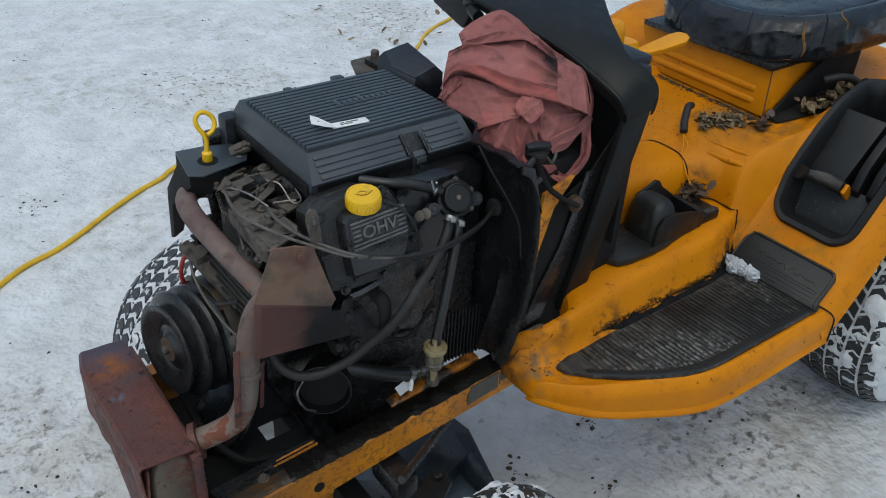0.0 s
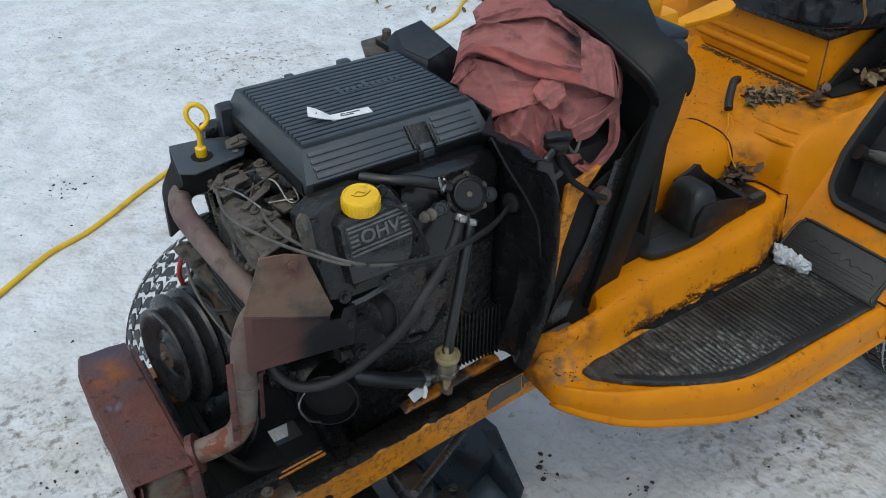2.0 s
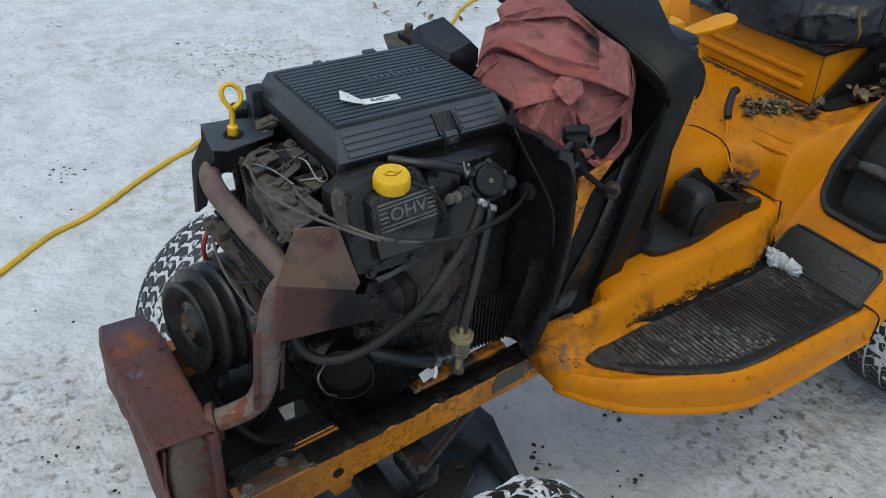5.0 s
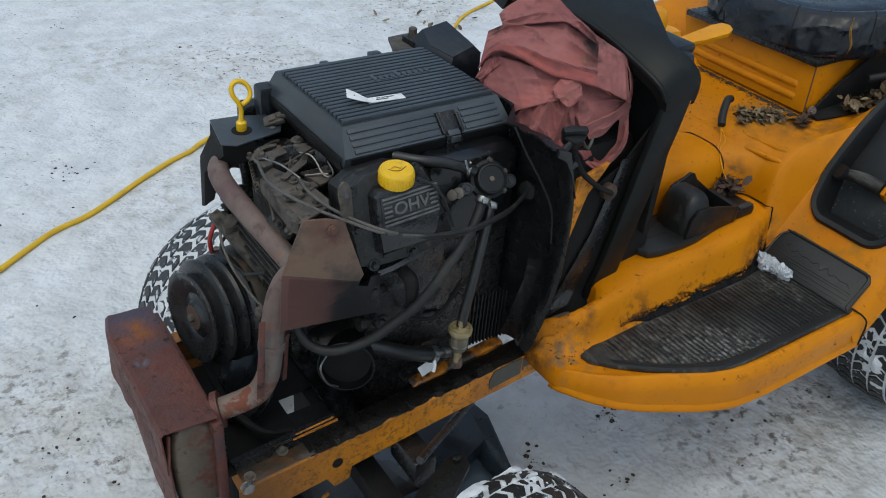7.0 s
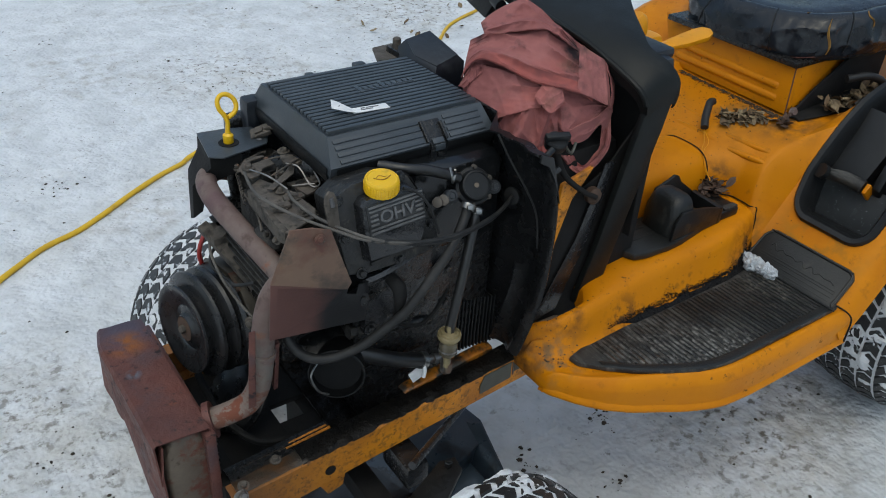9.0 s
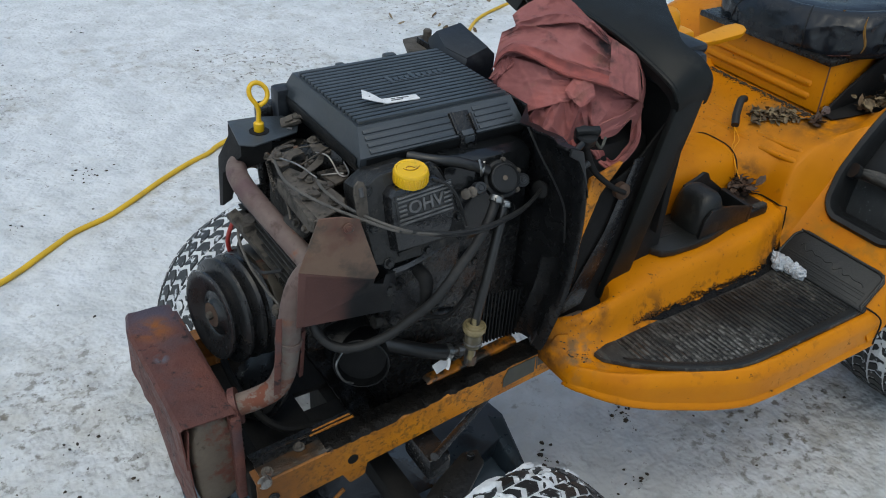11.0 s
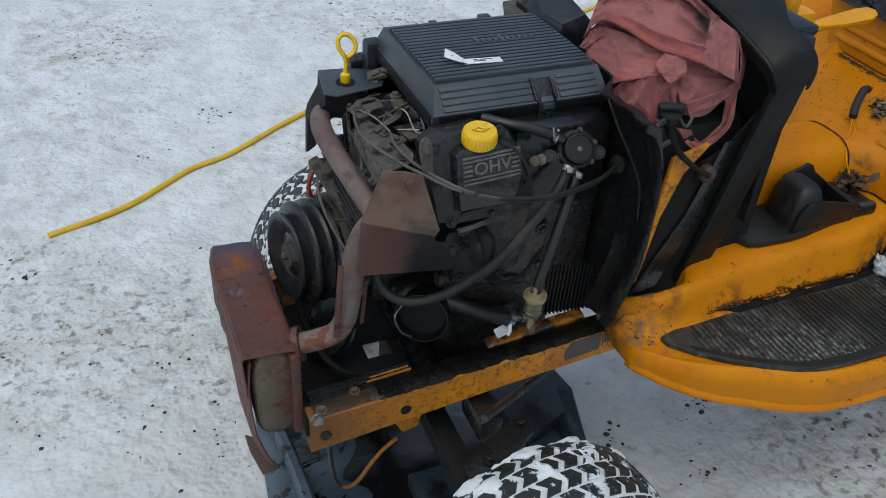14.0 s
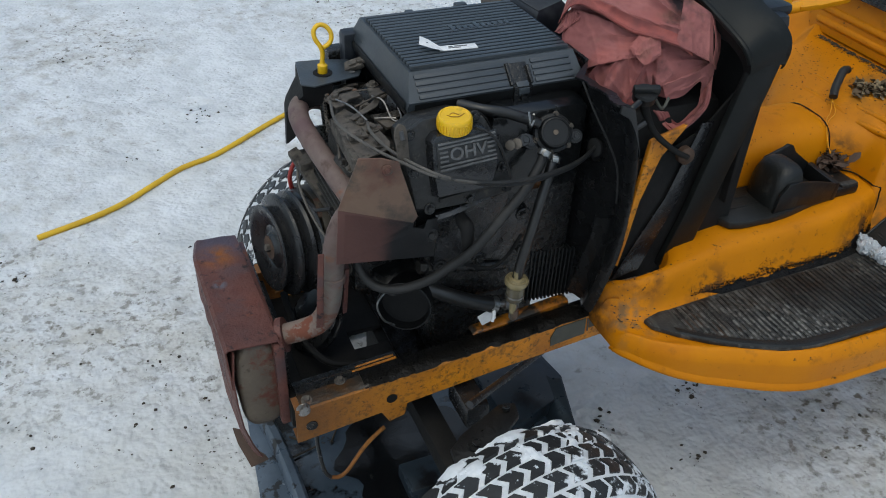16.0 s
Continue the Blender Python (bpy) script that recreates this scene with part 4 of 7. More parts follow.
def seat_strip(name, a0, a1, i0, i1, mat, wid=0.02):
    """A torn strip over the cushion's edge, from one place on its skin to another."""
    rows = []
    for t in np.linspace(0, 1, 9):
        f = i0 + (i1 - i0) * t
        g, z = (float(np.interp(f, range(len(PROF)), [p[k] for p in PROF])) for k in (0, 1))
        a = a0 + (a1 - a0) * t + 0.02 * math.sin(7 * t)
        h = wid * (0.25 + 0.75 * math.sin(math.pi * min(1, t * 1.1)))
        rows.append([seat_point(a + h * k, g, z, 0.0015 + 0.0015 * (k == 0)) for k in (-1, -0.4, 0, 0.5, 1)])
    part(name, sheet(rows, thick=0.001), mat, seat)


seat_strip("exposed_foam", 4.02, 3.98, 2.5, 7.0, M_FOAM, 0.014)
seat_strip("exposed_foam", 3.72, 3.80, 8.0, 10.0, M_FOAM, 0.022)
seat_strip("exposed_foam", 4.45, 4.42, 5.5, 8.0, M_FOAM, 0.010)
seat_strip("torn_edge", 3.3, 3.9, 1.5, 2.2, M_RUST, 0.05)
for a0, a1 in ((2.75, 2.82), (3.45, 3.40), (4.2, 4.25)):
    part("seam", tube([seat_point(a0 + (a1 - a0) * t, *[float(np.interp(2.5 + 5.5 * t, range(len(PROF)), [p[k] for p in PROF])) for k in (0, 1)], 0.0005) for t in np.linspace(0, 1, 7)], 0.0018, 3, 6), M_BLACK, seat)
part("side_channel", sheet([[(x, y0, fender_z(x, y0) + 0.005), (x, (y0 + y1) / 2, fender_z(x, (y0 + y1) / 2) + 0.008), (x, y1, fender_z(x, y1) + 0.005)] for x, y0, y1 in ((1.165, 0.045, 0.066), (1.20, 0.032, 0.066), (1.28, 0.016, 0.064), (1.38, 0.008, 0.062), (1.50, 0.004, 0.060))], thick=0.003), M_MATTE, tractor, "black strip beside the seat box")
part("side_apron", prism([(1.168, 0.066, 0.637), (1.232, 0.066, 0.682), (1.302, 0.066, 0.720), (1.355, 0.066, 0.744), (1.455, 0.066, 0.764), (1.455, 0.066, 0.645)], (0, 1, 0), 0.006, 0.002), M_MATTE, tractor, "dull black apron slanting up beside the seat box")
part("side_channel", tube([(1.28, 0.040, 0.70), (1.32, 0.022, 0.705), (1.36, 0.010, 0.69), (1.34, 0.0, 0.672), (1.28, 0.01, 0.655)], 0.008, 6, 10), M_RUBBER, tractor, "black hose loop beside the seat box")
part("drain_hose", tube([(1.075, 0.180, 0.640), (1.060, 0.176, 0.640), (1.035, 0.160, 0.622), (1.020, 0.146, 0.610)], 0.0075, 6, 12), M_RUBBER, tractor, "short black rubber hose end")
part("thin_wire", tube([(1.020, 0.146, 0.606), (1.000, 0.125, 0.592), (0.985, 0.115, 0.584), (0.965, 0.085, 0.568), (0.955, 0.062, 0.553), (0.972, 0.075, 0.548)], 0.0009, 6, 6), M_YELLOWPAINT, tractor, "thin yellow wire")
part("thin_wire", tube([(1.020, 0.146, 0.606), (1.004, 0.118, 0.595), (0.98, 0.107, 0.584), (0.962, 0.080, 0.562), (0.970, 0.078, 0.55)], 0.0008, 6, 6), M_YELLOWPAINT, tractor, "thin yellow wire")

# lever console let into the fender
cm = basis((1.078, -0.036, 0.511), (0.0, -1, 0), (0.158, 0, 0.177))
L, Wd = 0.237, 0.152


VS = [0.0] + list(np.cumsum([math.dist(SIDE[i], SIDE[i + 1]) for i in range(2, 13)]))


def on_fender(u, v, w):
    """A point of the fender's outer curve: u across, v up along the curve from the console's front, w off the surface."""
    def at(q):
        return Vector((float(np.interp(q, VS, [p[0] for p in SIDE[2:14]])), 0, float(np.interp(q, VS, [p[1] for p in SIDE[2:14]]))))
    q = v + VS[2]
    d = at(q + 0.03) - at(q - 0.03)
    return at(q) + Vector((0, -0.036 - u, 0)) + Vector((-d.z, 0, d.x)).normalized() * w


def rounded(g, w):
    """A loop round the console's opening, g metres outside it, at height w."""
    out = []
    for k in range(10):
        out.append((Wd + g, 0.03 + (LC - 0.06) * k / 9))
    out += [(Wd - 0.03 + (0.03 + g) * math.cos(radians(a)), LC - 0.03 + (0.03 + g) * math.sin(radians(a))) for a in range(15, 90, 15)]
    out += [(0.03 - (0.03 + g) * math.sin(radians(a)), LC - 0.03 + (0.03 + g) * math.cos(radians(a))) for a in range(0, 90, 15)]
    for k in range(16):
        out.append((-g, LC - 0.03 - (LC - 0.06) * k / 15))
    out += [(0.03 - (0.03 + g) * math.cos(radians(a)), 0.03 - (0.03 + g) * math.sin(radians(a))) for a in range(15, 90, 15)]
    out += [(Wd - 0.03 + (0.03 + g) * math.sin(radians(a)), 0.03 - (0.03 + g) * math.cos(radians(a))) for a in range(0, 90, 15)]
    return [on_fender(u + 0.016 * max(0, 1 - v / 0.075) * (1 - u / Wd), v, w) for u, v in out]


LC = 0.335

con = part("lever_console", thicken(sheet([rounded(0.013, -0.045), rounded(0.014, -0.004), rounded(0.0135, 0.004), rounded(0.010, 0.0085), rounded(0.001, 0.0075), rounded(-0.004, 0.000), rounded(-0.010, -0.022), rounded(-0.013, -0.080)], close=True), 0.002), M_BLACK, tractor, "black plastic lever console let into the fender")
part("console_liner", sheet([[on_fender(u, v, -0.078) for u in (0.0, 0.05, 0.10, Wd)] for v in np.linspace(0.0, LC, 12)], thick=0.003), M_BLACK, con)
part("console_wall", prism([cm @ Vector(p) for p in ((0.0, 0.004, -0.002), (Wd, 0.004, -0.002), (Wd, 0.028, -0.055), (0, 0.028, -0.055))], cm.to_3x3() @ Vector((0, -1, -0.4)), 0.004, 0.001), M_BLACK, con)
part("console_floor", prism([cm @ Vector(p) for p in ((0, 0.026, -0.052), (Wd, 0.026, -0.052), (Wd, 0.105, -0.030), (0, 0.105, -0.030))], cm.to_3x3() @ Vector((0, 0.2, -1)), 0.004, 0.001), M_CONSOLE, con, "console floor dusted with snow grains")
part("console_shelf", prism([cm @ Vector(p) for p in ((0, 0.10, -0.022), (0.078, 0.10, -0.022), (0.086, L, -0.010), (0, L, -0.010))], cm.to_3x3() @ Vector((0, 0.0, -1)), 0.030, 0.004), M_BLACK, con)
for u in (0.098, 0.128):
    part("quadrant", prism([cm @ Vector((u, v, w)) for v, w in ((0.092, -0.045), (0.10, -0.014), (0.14, 0.003), (0.19, 0.005), (L, -0.002), (L, -0.06), (0.12, -0.06))], cm.to_3x3() @ Vector((1, 0, 0)), 0.016, 0.003), M_BLACK, con)
for k in range(4):
    part("scale_mark", box((0.146, 0.085 + 0.028 * k, -0.0165), (0.150, 0.092 + 0.028 * k, -0.0150), 0.0, cm), M_LABEL, con)
part("lever_arm", tube([cm @ Vector(p) for p in ((0.012, 0.088, -0.006), (0.05, 0.094, -0.004), (0.088, 0.094, -0.008))], [0.010, 0.013, 0.013], 5, 14), M_PAD, con, "black lever grip")
part("lever_ring", lathe([(0.006, -0.004), (0.014, -0.004), (0.014, 0.006), (0.006, 0.006)], cm @ Vector((0.014, 0.086, 0.006)), cm.to_3x3() @ Vector((-0.4, -0.2, 1)), 20), M_BLACK, con)
part("lever_stem", box((0.090, 0.084, -0.05), (0.098, 0.104, -0.005), 0.002, cm), M_ORANGE, con, "orange lever stem")

# pedal housing on the ledge
ph = part("pedal_housing", prism([(x, y, 0.498 + 0.004 * (x - 0.7)) for x, y in ((0.690, 0.040), (0.690, 0.012), (0.699, -0.006), (0.722, -0.012), (0.775, -0.015), (0.81, -0.013), (0.87, -0.003), (0.985, 0.016), (0.992, 0.024), (0.990, 0.075), (0.70, 0.078))], (0, 0, 1), 0.014, 0.004), M_PADDARK, tractor, "dusty black plastic pedal housing with an open pocket")
rows = []
for i in range(21):
    a = math.pi * i / 20
    c, d = math.cos(a), math.sin(a)
    y, z = 0.032 - 0.040 * math.copysign(abs(c) ** 0.5, c), 0.503 + 0.081 * abs(d) ** 0.5
    rows.append([(x, 0.032 + (y - 0.032) * g, 0.503 + (z - 0.503) * g) for x, g in ((0.783, 0.05), (0.784, 0.40), (0.786, 0.68), (0.791, 0.86), (0.801, 0.97), (0.816, 1.01), (0.830, 0.98))])
part("hood", sheet(rows, thick=0.003), M_PADDARK, ph, "rounded black hood")
part("hood_back", prism([(0.820, r[4][1], r[4][2]) for r in rows], (1, 0, 0), 0.006, 0.0), M_BLACK, ph)
part("pocket_wall", prism([(0.780, -0.010, 0.503), (0.786, -0.010, 0.545), (0.800, -0.010, 0.563), (0.822, -0.009, 0.563), (0.848, -0.006, 0.556), (0.862, -0.005, 0.553), (0.918, -0.001, 0.536), (0.926, 0.0, 0.534), (0.926, 0.0, 0.503)], (0.06, 1, 0), 0.006, 0.002), M_BLACK, ph)
part("pocket_wall", prism([(0.800, 0.066, 0.503), (0.812, 0.066, 0.570), (0.845, 0.066, 0.580), (0.857, 0.066, 0.586), (0.868, 0.066, 0.582), (0.878, 0.066, 0.568), (0.918, 0.066, 0.538), (0.926, 0.066, 0.503)], (0, 1, 0), 0.006, 0.002), M_BLACK, ph)
part("pocket_wall", prism([(0.912, -0.001, 0.503), (0.912, -0.001, 0.537), (0.912, 0.066, 0.540), (0.912, 0.066, 0.503)], (1, 0, 0), 0.012, 0.002), M_BLACK, ph)
part("end_block", box((0.926, 0.002, 0.503), (0.978, 0.070, 0.520), 0.004), M_BLACK, ph)
part("spring_clip", box((0.940, 0.004, 0.518), (0.976, 0.016, 0.524), 0.002), M_PAD, ph, "grey metal clip")
part("pedal_slot", box((0.725, 0.025, 0.511), (0.778, 0.029, 0.5135), 0.0005), M_PAD, ph)
part("pedal_slot", box((0.715, 0.048, 0.511), (0.778, 0.052, 0.5135), 0.0005), M_PAD, ph)


# ---- wheels ----
def wheel(name, label, at, R, W, steer, rows_n, lug_l, lug_w, n_round, lug_mat, snow=None):
    """A tyre with a rounded crown, rim and rows of separate lugs, turned to its place."""
    m = Matrix.Translation(at) @ Euler((0, 0, steer)).to_matrix().to_4x4()
    rr = R * 0.52
    rim = lathe([(rr * 0.25, -0.03), (rr * 0.9, -0.02), (rr, -W * 0.42), (rr * 1.04, -W * 0.42), (rr * 1.04, W * 0.42), (rr, W * 0.42), (rr * 0.9, 0.02), (rr * 0.25, 0.03)], (0, 0, 0), (0, 1, 0), 36)
    rim.transform(m)
    rim_ob = part(name, rim, M_ORANGE, tractor, label)
    h = W / 2
    prof = [(rr, -h * 0.82), (rr * 1.25, -h * 0.97), (R * 0.80, -h), (R * 0.88, -h * 0.95), (R * 0.942, -h * 0.80), (R * 0.980, -h * 0.5), (R * 0.9915, 0)]
    prof += [(r, -z) for r, z in prof[-2::-1]]
    ty = lathe(prof, (0, 0, 0), (0, 1, 0), 56)
    ty.transform(m)
    part("tyre", ty, M_TYRE, rim_ob, "rubber tyre with snow packed in the tread")
    # one lug: a bent block of two arms
    bm = bmesh.new()
    l, w, t = lug_l, lug_w, R * 0.060
    out = [(-w / 2 - w * 0.16, -l / 2), (w / 2 - w * 0.16, -l / 2), (w / 2 + w * 0.30, 0), (w / 2 - w * 0.16, l / 2), (-w / 2 - w * 0.16, l / 2), (-w / 2 + w * 0.30, 0)]
    lo = [bm.verts.new((x * 1.06, y * 1.06, -t)) for x, y in out]
    hi = [bm.verts.new((x * 0.94, y * 0.94, 0)) for x, y in out]
    for q in ((hi[0], hi[1], hi[2], hi[5]), (hi[5], hi[2], hi[3], hi[4])):
        bm.faces.new(q)
    for i in range(6):
        bm.faces.new((lo[i], lo[(i + 1) % 6], hi[(i + 1) % 6], hi[i]))
    first = None
    for k in range(rows_n):
        u = (k + 0.5) / rows_n * 2 - 1
        yy = u * h * 0.92
        rad = R * (1.0 - 0.075 * abs(u) ** 2.6)
        tilt = -math.atan(0.9 * abs(u) ** 2.2) * math.copysign(1, u)
        for i in range(n_round):
            a = 2 * math.pi * (i + 0.5 * (k % 2)) / n_round
            lm = m @ Euler((0, a, 0)).to_matrix().to_4x4() @ Matrix.Translation((0, yy, rad)) @ Euler((tilt, 0, 0)).to_matrix().to_4x4()
            if first is None:
                first = part("tread_lug", bm, lug_mat, rim_ob, "", smooth=False)
                ob = first
            else:
                ob = new("tread_lug", first.data)
                ob.parent = rim_ob
            ob.matrix_basis = lm
    # snow caked over part of the tread
    if snow:
        grid = [[None] * 40 for _ in range(70)]
        sb = bmesh.new()
        for i in range(70):
            a = snow[0] + (snow[1] - snow[0]) * i / 69
            for j in range(40):
                u = -1 + 2 * j / 39
                v = Vector((a * 5, u * 1.8, snow[2]))
                f = noise.noise(v) + 0.5 * noise.noise(v * 3.1) + 0.25 * noise.noise(v * 8) + snow[3] + snow[4] * u - max(0, 1 - 6 * min(i, 69 - i) / 69) * 0.6
                rad = R * (1.0 - 0.075 * abs(u) ** 2.6) - 0.003 + 0.007 * min(1, max(-0.4, f * 2.5)) + 0.002 * noise.noise(v * 14)
                grid[i][j] = (sb.verts.new(m @ Vector((rad * math.sin(a), u * h * 0.95, rad * math.cos(a)))), f)
        for i in range(69):
            for j in range(39):
                q = (grid[i][j], grid[i + 1][j], grid[i + 1][j + 1], grid[i][j + 1])
                if max(k[1] for k in q) > 0:
                    sb.faces.new([k[0] for k in q])
        bmesh.ops.delete(sb, geom=[v for v in sb.verts if not v.link_faces], context="VERTS")
        part("caked_snow", sb, M_TYRE, rim_ob, "snow caked on the tread")["kind"] = "stuff"
    return rim_ob


wheel("front_wheel", "front wheel with a snowy turf tyre", (0.215, -0.262, 0.212), 0.217, 0.150, 0.14, 5, 0.0245, 0.0225, 42, M_LUG, (-0.7, 1.6, 3.0, -0.30, 0.45))
wheel("front_wheel", "front wheel with a snowy turf tyre", (0.215, 0.541, 0.212), 0.217, 0.150, 0.14, 5, 0.0240, 0.0215, 42, M_LUG_SNOWY, (-1.8, 0.9, 7.0, -0.20, -0.38))
wheel("rear_wheel", "rear wheel with a wide snowy turf tyre", (1.485, -0.17, 0.266), 0.272, 0.23, 0.0, 6, 0.0310, 0.0240, 54, M_LUG, (-2.2, -0.2, 11.0, 0.06, -0.10))
wheel("rear_wheel", "rear wheel with a wide snowy turf tyre", (1.485, 0.52, 0.266), 0.272, 0.23, 0.0, 6, 0.0310, 0.0240, 54, M_LUG)


# ---- the engine ----
engine = thing("engine", "dirty black air-cooled engine with a ribbed air box", "engine", (0.25, 0.17, 0.30))
crank = part("crankcase", box((0.19, 0.045, 0.44), (0.43, 0.33, 0.66), 0.014), M_ENGINE, engine, "black crankcase caked with oily dust")
part("sump", box((0.22, 0.07, 0.30), (0.40, 0.31, 0.445), 0.02), M_ENGINE, engine)
part("cylinder_head", box((0.17, 0.03, 0.585), (0.31, 0.10, 0.655), 0.008), M_OILY, engine)
part("side_cover", box((0.20, 0.032, 0.52), (0.345, 0.06, 0.60), 0.006), M_OILY, engine)
part("head_flange", tube([(0.196, 0.022, 0.622), (0.22, 0.018, 0.628), (0.26, 0.018, 0.640), (0.296, 0.022, 0.652)], 0.008, 4, 8), M_OILY, engine, "greasy cast flange under the valve cover")
for x, z in ((0.21, 0.53), (0.335, 0.53), (0.335, 0.59), (0.21, 0.59), (0.27, 0.527)):
    part("case_bolt", bolt((x, 0.0318, z), (0, -1, 0), 0.006, 0.006), M_ENGINE, engine)
part("blower_housing", join(box((0.19, 0.09, 0.62), (0.43, 0.32, 0.742), 0.015), box((0.275, 0.035, 0.62), (0.425, 0.10, 0.752), 0.018)), M_GLOSS, engine, "black sheet metal blower housing")


# air box
def ring(x0, x1, y0, y1, z, dz=0.0):
    return [(x0, y0, z), (x1, y0, z - dz), (x1, y1, z - dz), (x0, y1, z)]


bm = sheet([ring(0.194, 0.425, 0.092, 0.305, 0.730), ring(0.180, 0.432, 0.082, 0.312, 0.742), ring(0.175, 0.434, 0.0765, 0.314, 0.757), ring(0.176, 0.434, 0.0755, 0.314, 0.767), ring(0.188, 0.430, 0.107, 0.304, 0.7950)], close=True)
bm.verts.ensure_lookup_table()
bm.faces.new(bm.verts[-4:])
airbox = part("air_box", bevel(bm, 0.0022, 2, 12), M_AIRBOX, engine, "ribbed black air cleaner cover")
for i in range(18):
    y = 0.1150 + i * 0.0102
    zt = 0.7968
    part("rib", box((0.192, y - 0.0037, zt - 0.004), (0.425, y + 0.0034, zt + 0.0034), 0.0009), M_AIRBOX, airbox)
for i in range(10):
    part("raised_mark", box((0.292 + i * 0.0094, 0.205 - (0.004 if i in (0, 4) else 0), 0.795), (0.298 + i * 0.0094, 0.219 + (0.006 if i in (0, 4) else 0), 0.8010), 0.0006), M_AIRBOX, airbox)
sm = basis((0.188, 0.0757, 0.7672), (1, 0, 0), (0, 0.0315, 0.0278))
for i in range(4):
    part("side_rib", box((0.004, 0.0030 + i * 0.0092, -0.002), (0.132, 0.0090 + i * 0.0092, 0.0020), 0.0009, sm), M_AIRBOX, airbox)
    part("side_rib", box((0.172, 0.0030 + i * 0.0092, -0.002), (0.232, 0.0090 + i * 0.0092, 0.0020), 0.0009, sm), M_AIRBOX, airbox)
part("lower_housing", sheet([[(x, 0.0905, 0.7315), (x, 0.0806, 0.7425), (x, 0.0750, 0.757), (x, 0.0742, 0.7655)] for x in (0.184, 0.25, 0.34, 0.40, 0.433)], thick=0.0006), M_BLACK, airbox, "black lower edge of the air box")
part("lower_housing", sheet([[(0.1925, y, 0.7315), (0.1787, y, 0.7425), (0.1736, y, 0.757), (0.1746, y, 0.7655)] for y in (0.0835, 0.16, 0.24, 0.311)], thick=0.0006), M_BLACK, airbox, "black lower edge of the air box")
latch = part("latch", join(box((0.135, 0.004, -0.002), (0.165, 0.034, 0.0012), 0.0006, sm), box((0.325, 0.0715, 0.741), (0.352, 0.0770, 0.769), 0.001), box((0.133, 0.002, -0.001), (0.1375, 0.034, 0.0045), 0.001, sm), box((0.1625, 0.002, -0.001), (0.167, 0.028, 0.0045), 0.001, sm)), M_ENGINE, airbox, "black latch recess")
part("latch_tongue", join(box((0.141, -0.002, 0.000), (0.159, 0.006, 0.0040), 0.001, sm), box((0.331, 0.0695, 0.758), (0.347, 0.0725, 0.767), 0.001)), M_AIRBOX, latch)
part("latch_clip", join(box((0.330, 0.0685, 0.743), (0.348, 0.0725, 0.748), 0.001), box((0.335, 0.0680, 0.746), (0.343, 0.0725, 0.755), 0.001)), M_BLACK, latch)
part("cover_clip", box((0.343, 0.306, 0.772), (0.362, 0.320, 0.7955), 0.003), M_AIRBOX, airbox)
part("cover_clip", box((0.262, 0.306, 0.775), (0.275, 0.318, 0.7935), 0.003), M_AIRBOX, airbox)
cm0 = basis((0.166, 0.262, 0.742), (0.75, -0.35, 0.35), (0.2, 0.9, 0.3))
part("side_clip", join(box((-0.016, -0.008, -0.004), (0.014, 0.010, 0.004), 0.002, cm0), box((-0.008, -0.004, 0.002), (0.004, 0.006, 0.007), 0.001, cm0), tube([cm0 @ Vector(p) for p in ((0.006, 0.0, 0.004), (0.016, -0.006, 0.008), (0.022, -0.012, 0.002))], 0.0025, 4, 8)), M_DIRTY, airbox, "dusty cover clip")

# paper tag wired to the cover
tm = basis((0.236, 0.1475, 0.8005), (0.078, -0.008, 0.0), (0.01, 0.08, 0.0))
tm = tm @ Matrix.Diagonal((0.72, 0.8, 1, 1))
tag = tagged(part("paper_tag", join(box((0.016, -0.004, 0.0), (0.090, 0.015, 0.0012), 0.0003, tm), prism([tm @ Vector(p) for p in ((-0.022, 0.008, 0.008), (-0.014, 0.030, 0.012), (0.000, 0.026, 0.008), (0.020, 0.010, 0.0012), (0.020, -0.005, 0.0012), (0.002, -0.002, 0.004))], (0, 0, 1), 0.001, 0.0003)), M_LABEL), "folded white part label lying on the air box", "label")
for k, (a, c) in enumerate(((0.036, 0.044), (0.047, 0.072), (0.034, 0.058))):
    y = 0.0075 if k < 2 else 0.002
    part("text_bar", box((a, y, 0.0012), (c, y + 0.0028, 0.0016), 0.0, tm), M_INK, tag)
part("tag_hole", lathe([(0.0022, 0), (0.0022, 0.0012), (0, 0.0012)], tm @ Vector((-0.006, 0.015, 0.0068)), (0, 0, 1), 12), M_INK, tag)

# valve cover, its dome with raised letters and bars
VU, VV = (0.992, 0.0, 0.10), (-0.10, 0.20, 0.97)
vm = basis((0.168, 0.0, 0.648), VU, VV)
base = [(-0.008, 0.010), (0.014, 0.002), (0.060, -0.002), (0.128, -0.004), (0.130, 0.002), (0.120, 0.046), (0.109, 0.086), (0.098, 0.110), (0.070, 0.122), (0.020, 0.124), (-0.010, 0.110), (-0.012, 0.100)]
vc = part("valve_cover", join(prism([vm @ Vector((x, y, -0.010)) for x, y in base], vm.to_3x3() @ Vector((0, 0, 1)), 0.010, 0.0028),
                              prism([vm @ Vector((0.055 + 0.93 * (x - 0.055), 0.06 + 0.93 * (y - 0.06), -0.06)) for x, y in base], vm.to_3x3() @ Vector((0, 0, 1)), 0.052, 0.004)), M_VALVE, engine, "black cast valve cover with raised letters")
dome = [(0.018, 0.0255), (0.088, 0.0200), (0.096, 0.030), (0.1055, 0.052), (0.1055, 0.066), (0.093, 0.098), (0.080, 0.105), (0.028, 0.105), (0.0205, 0.098), (0.0180, 0.066)]
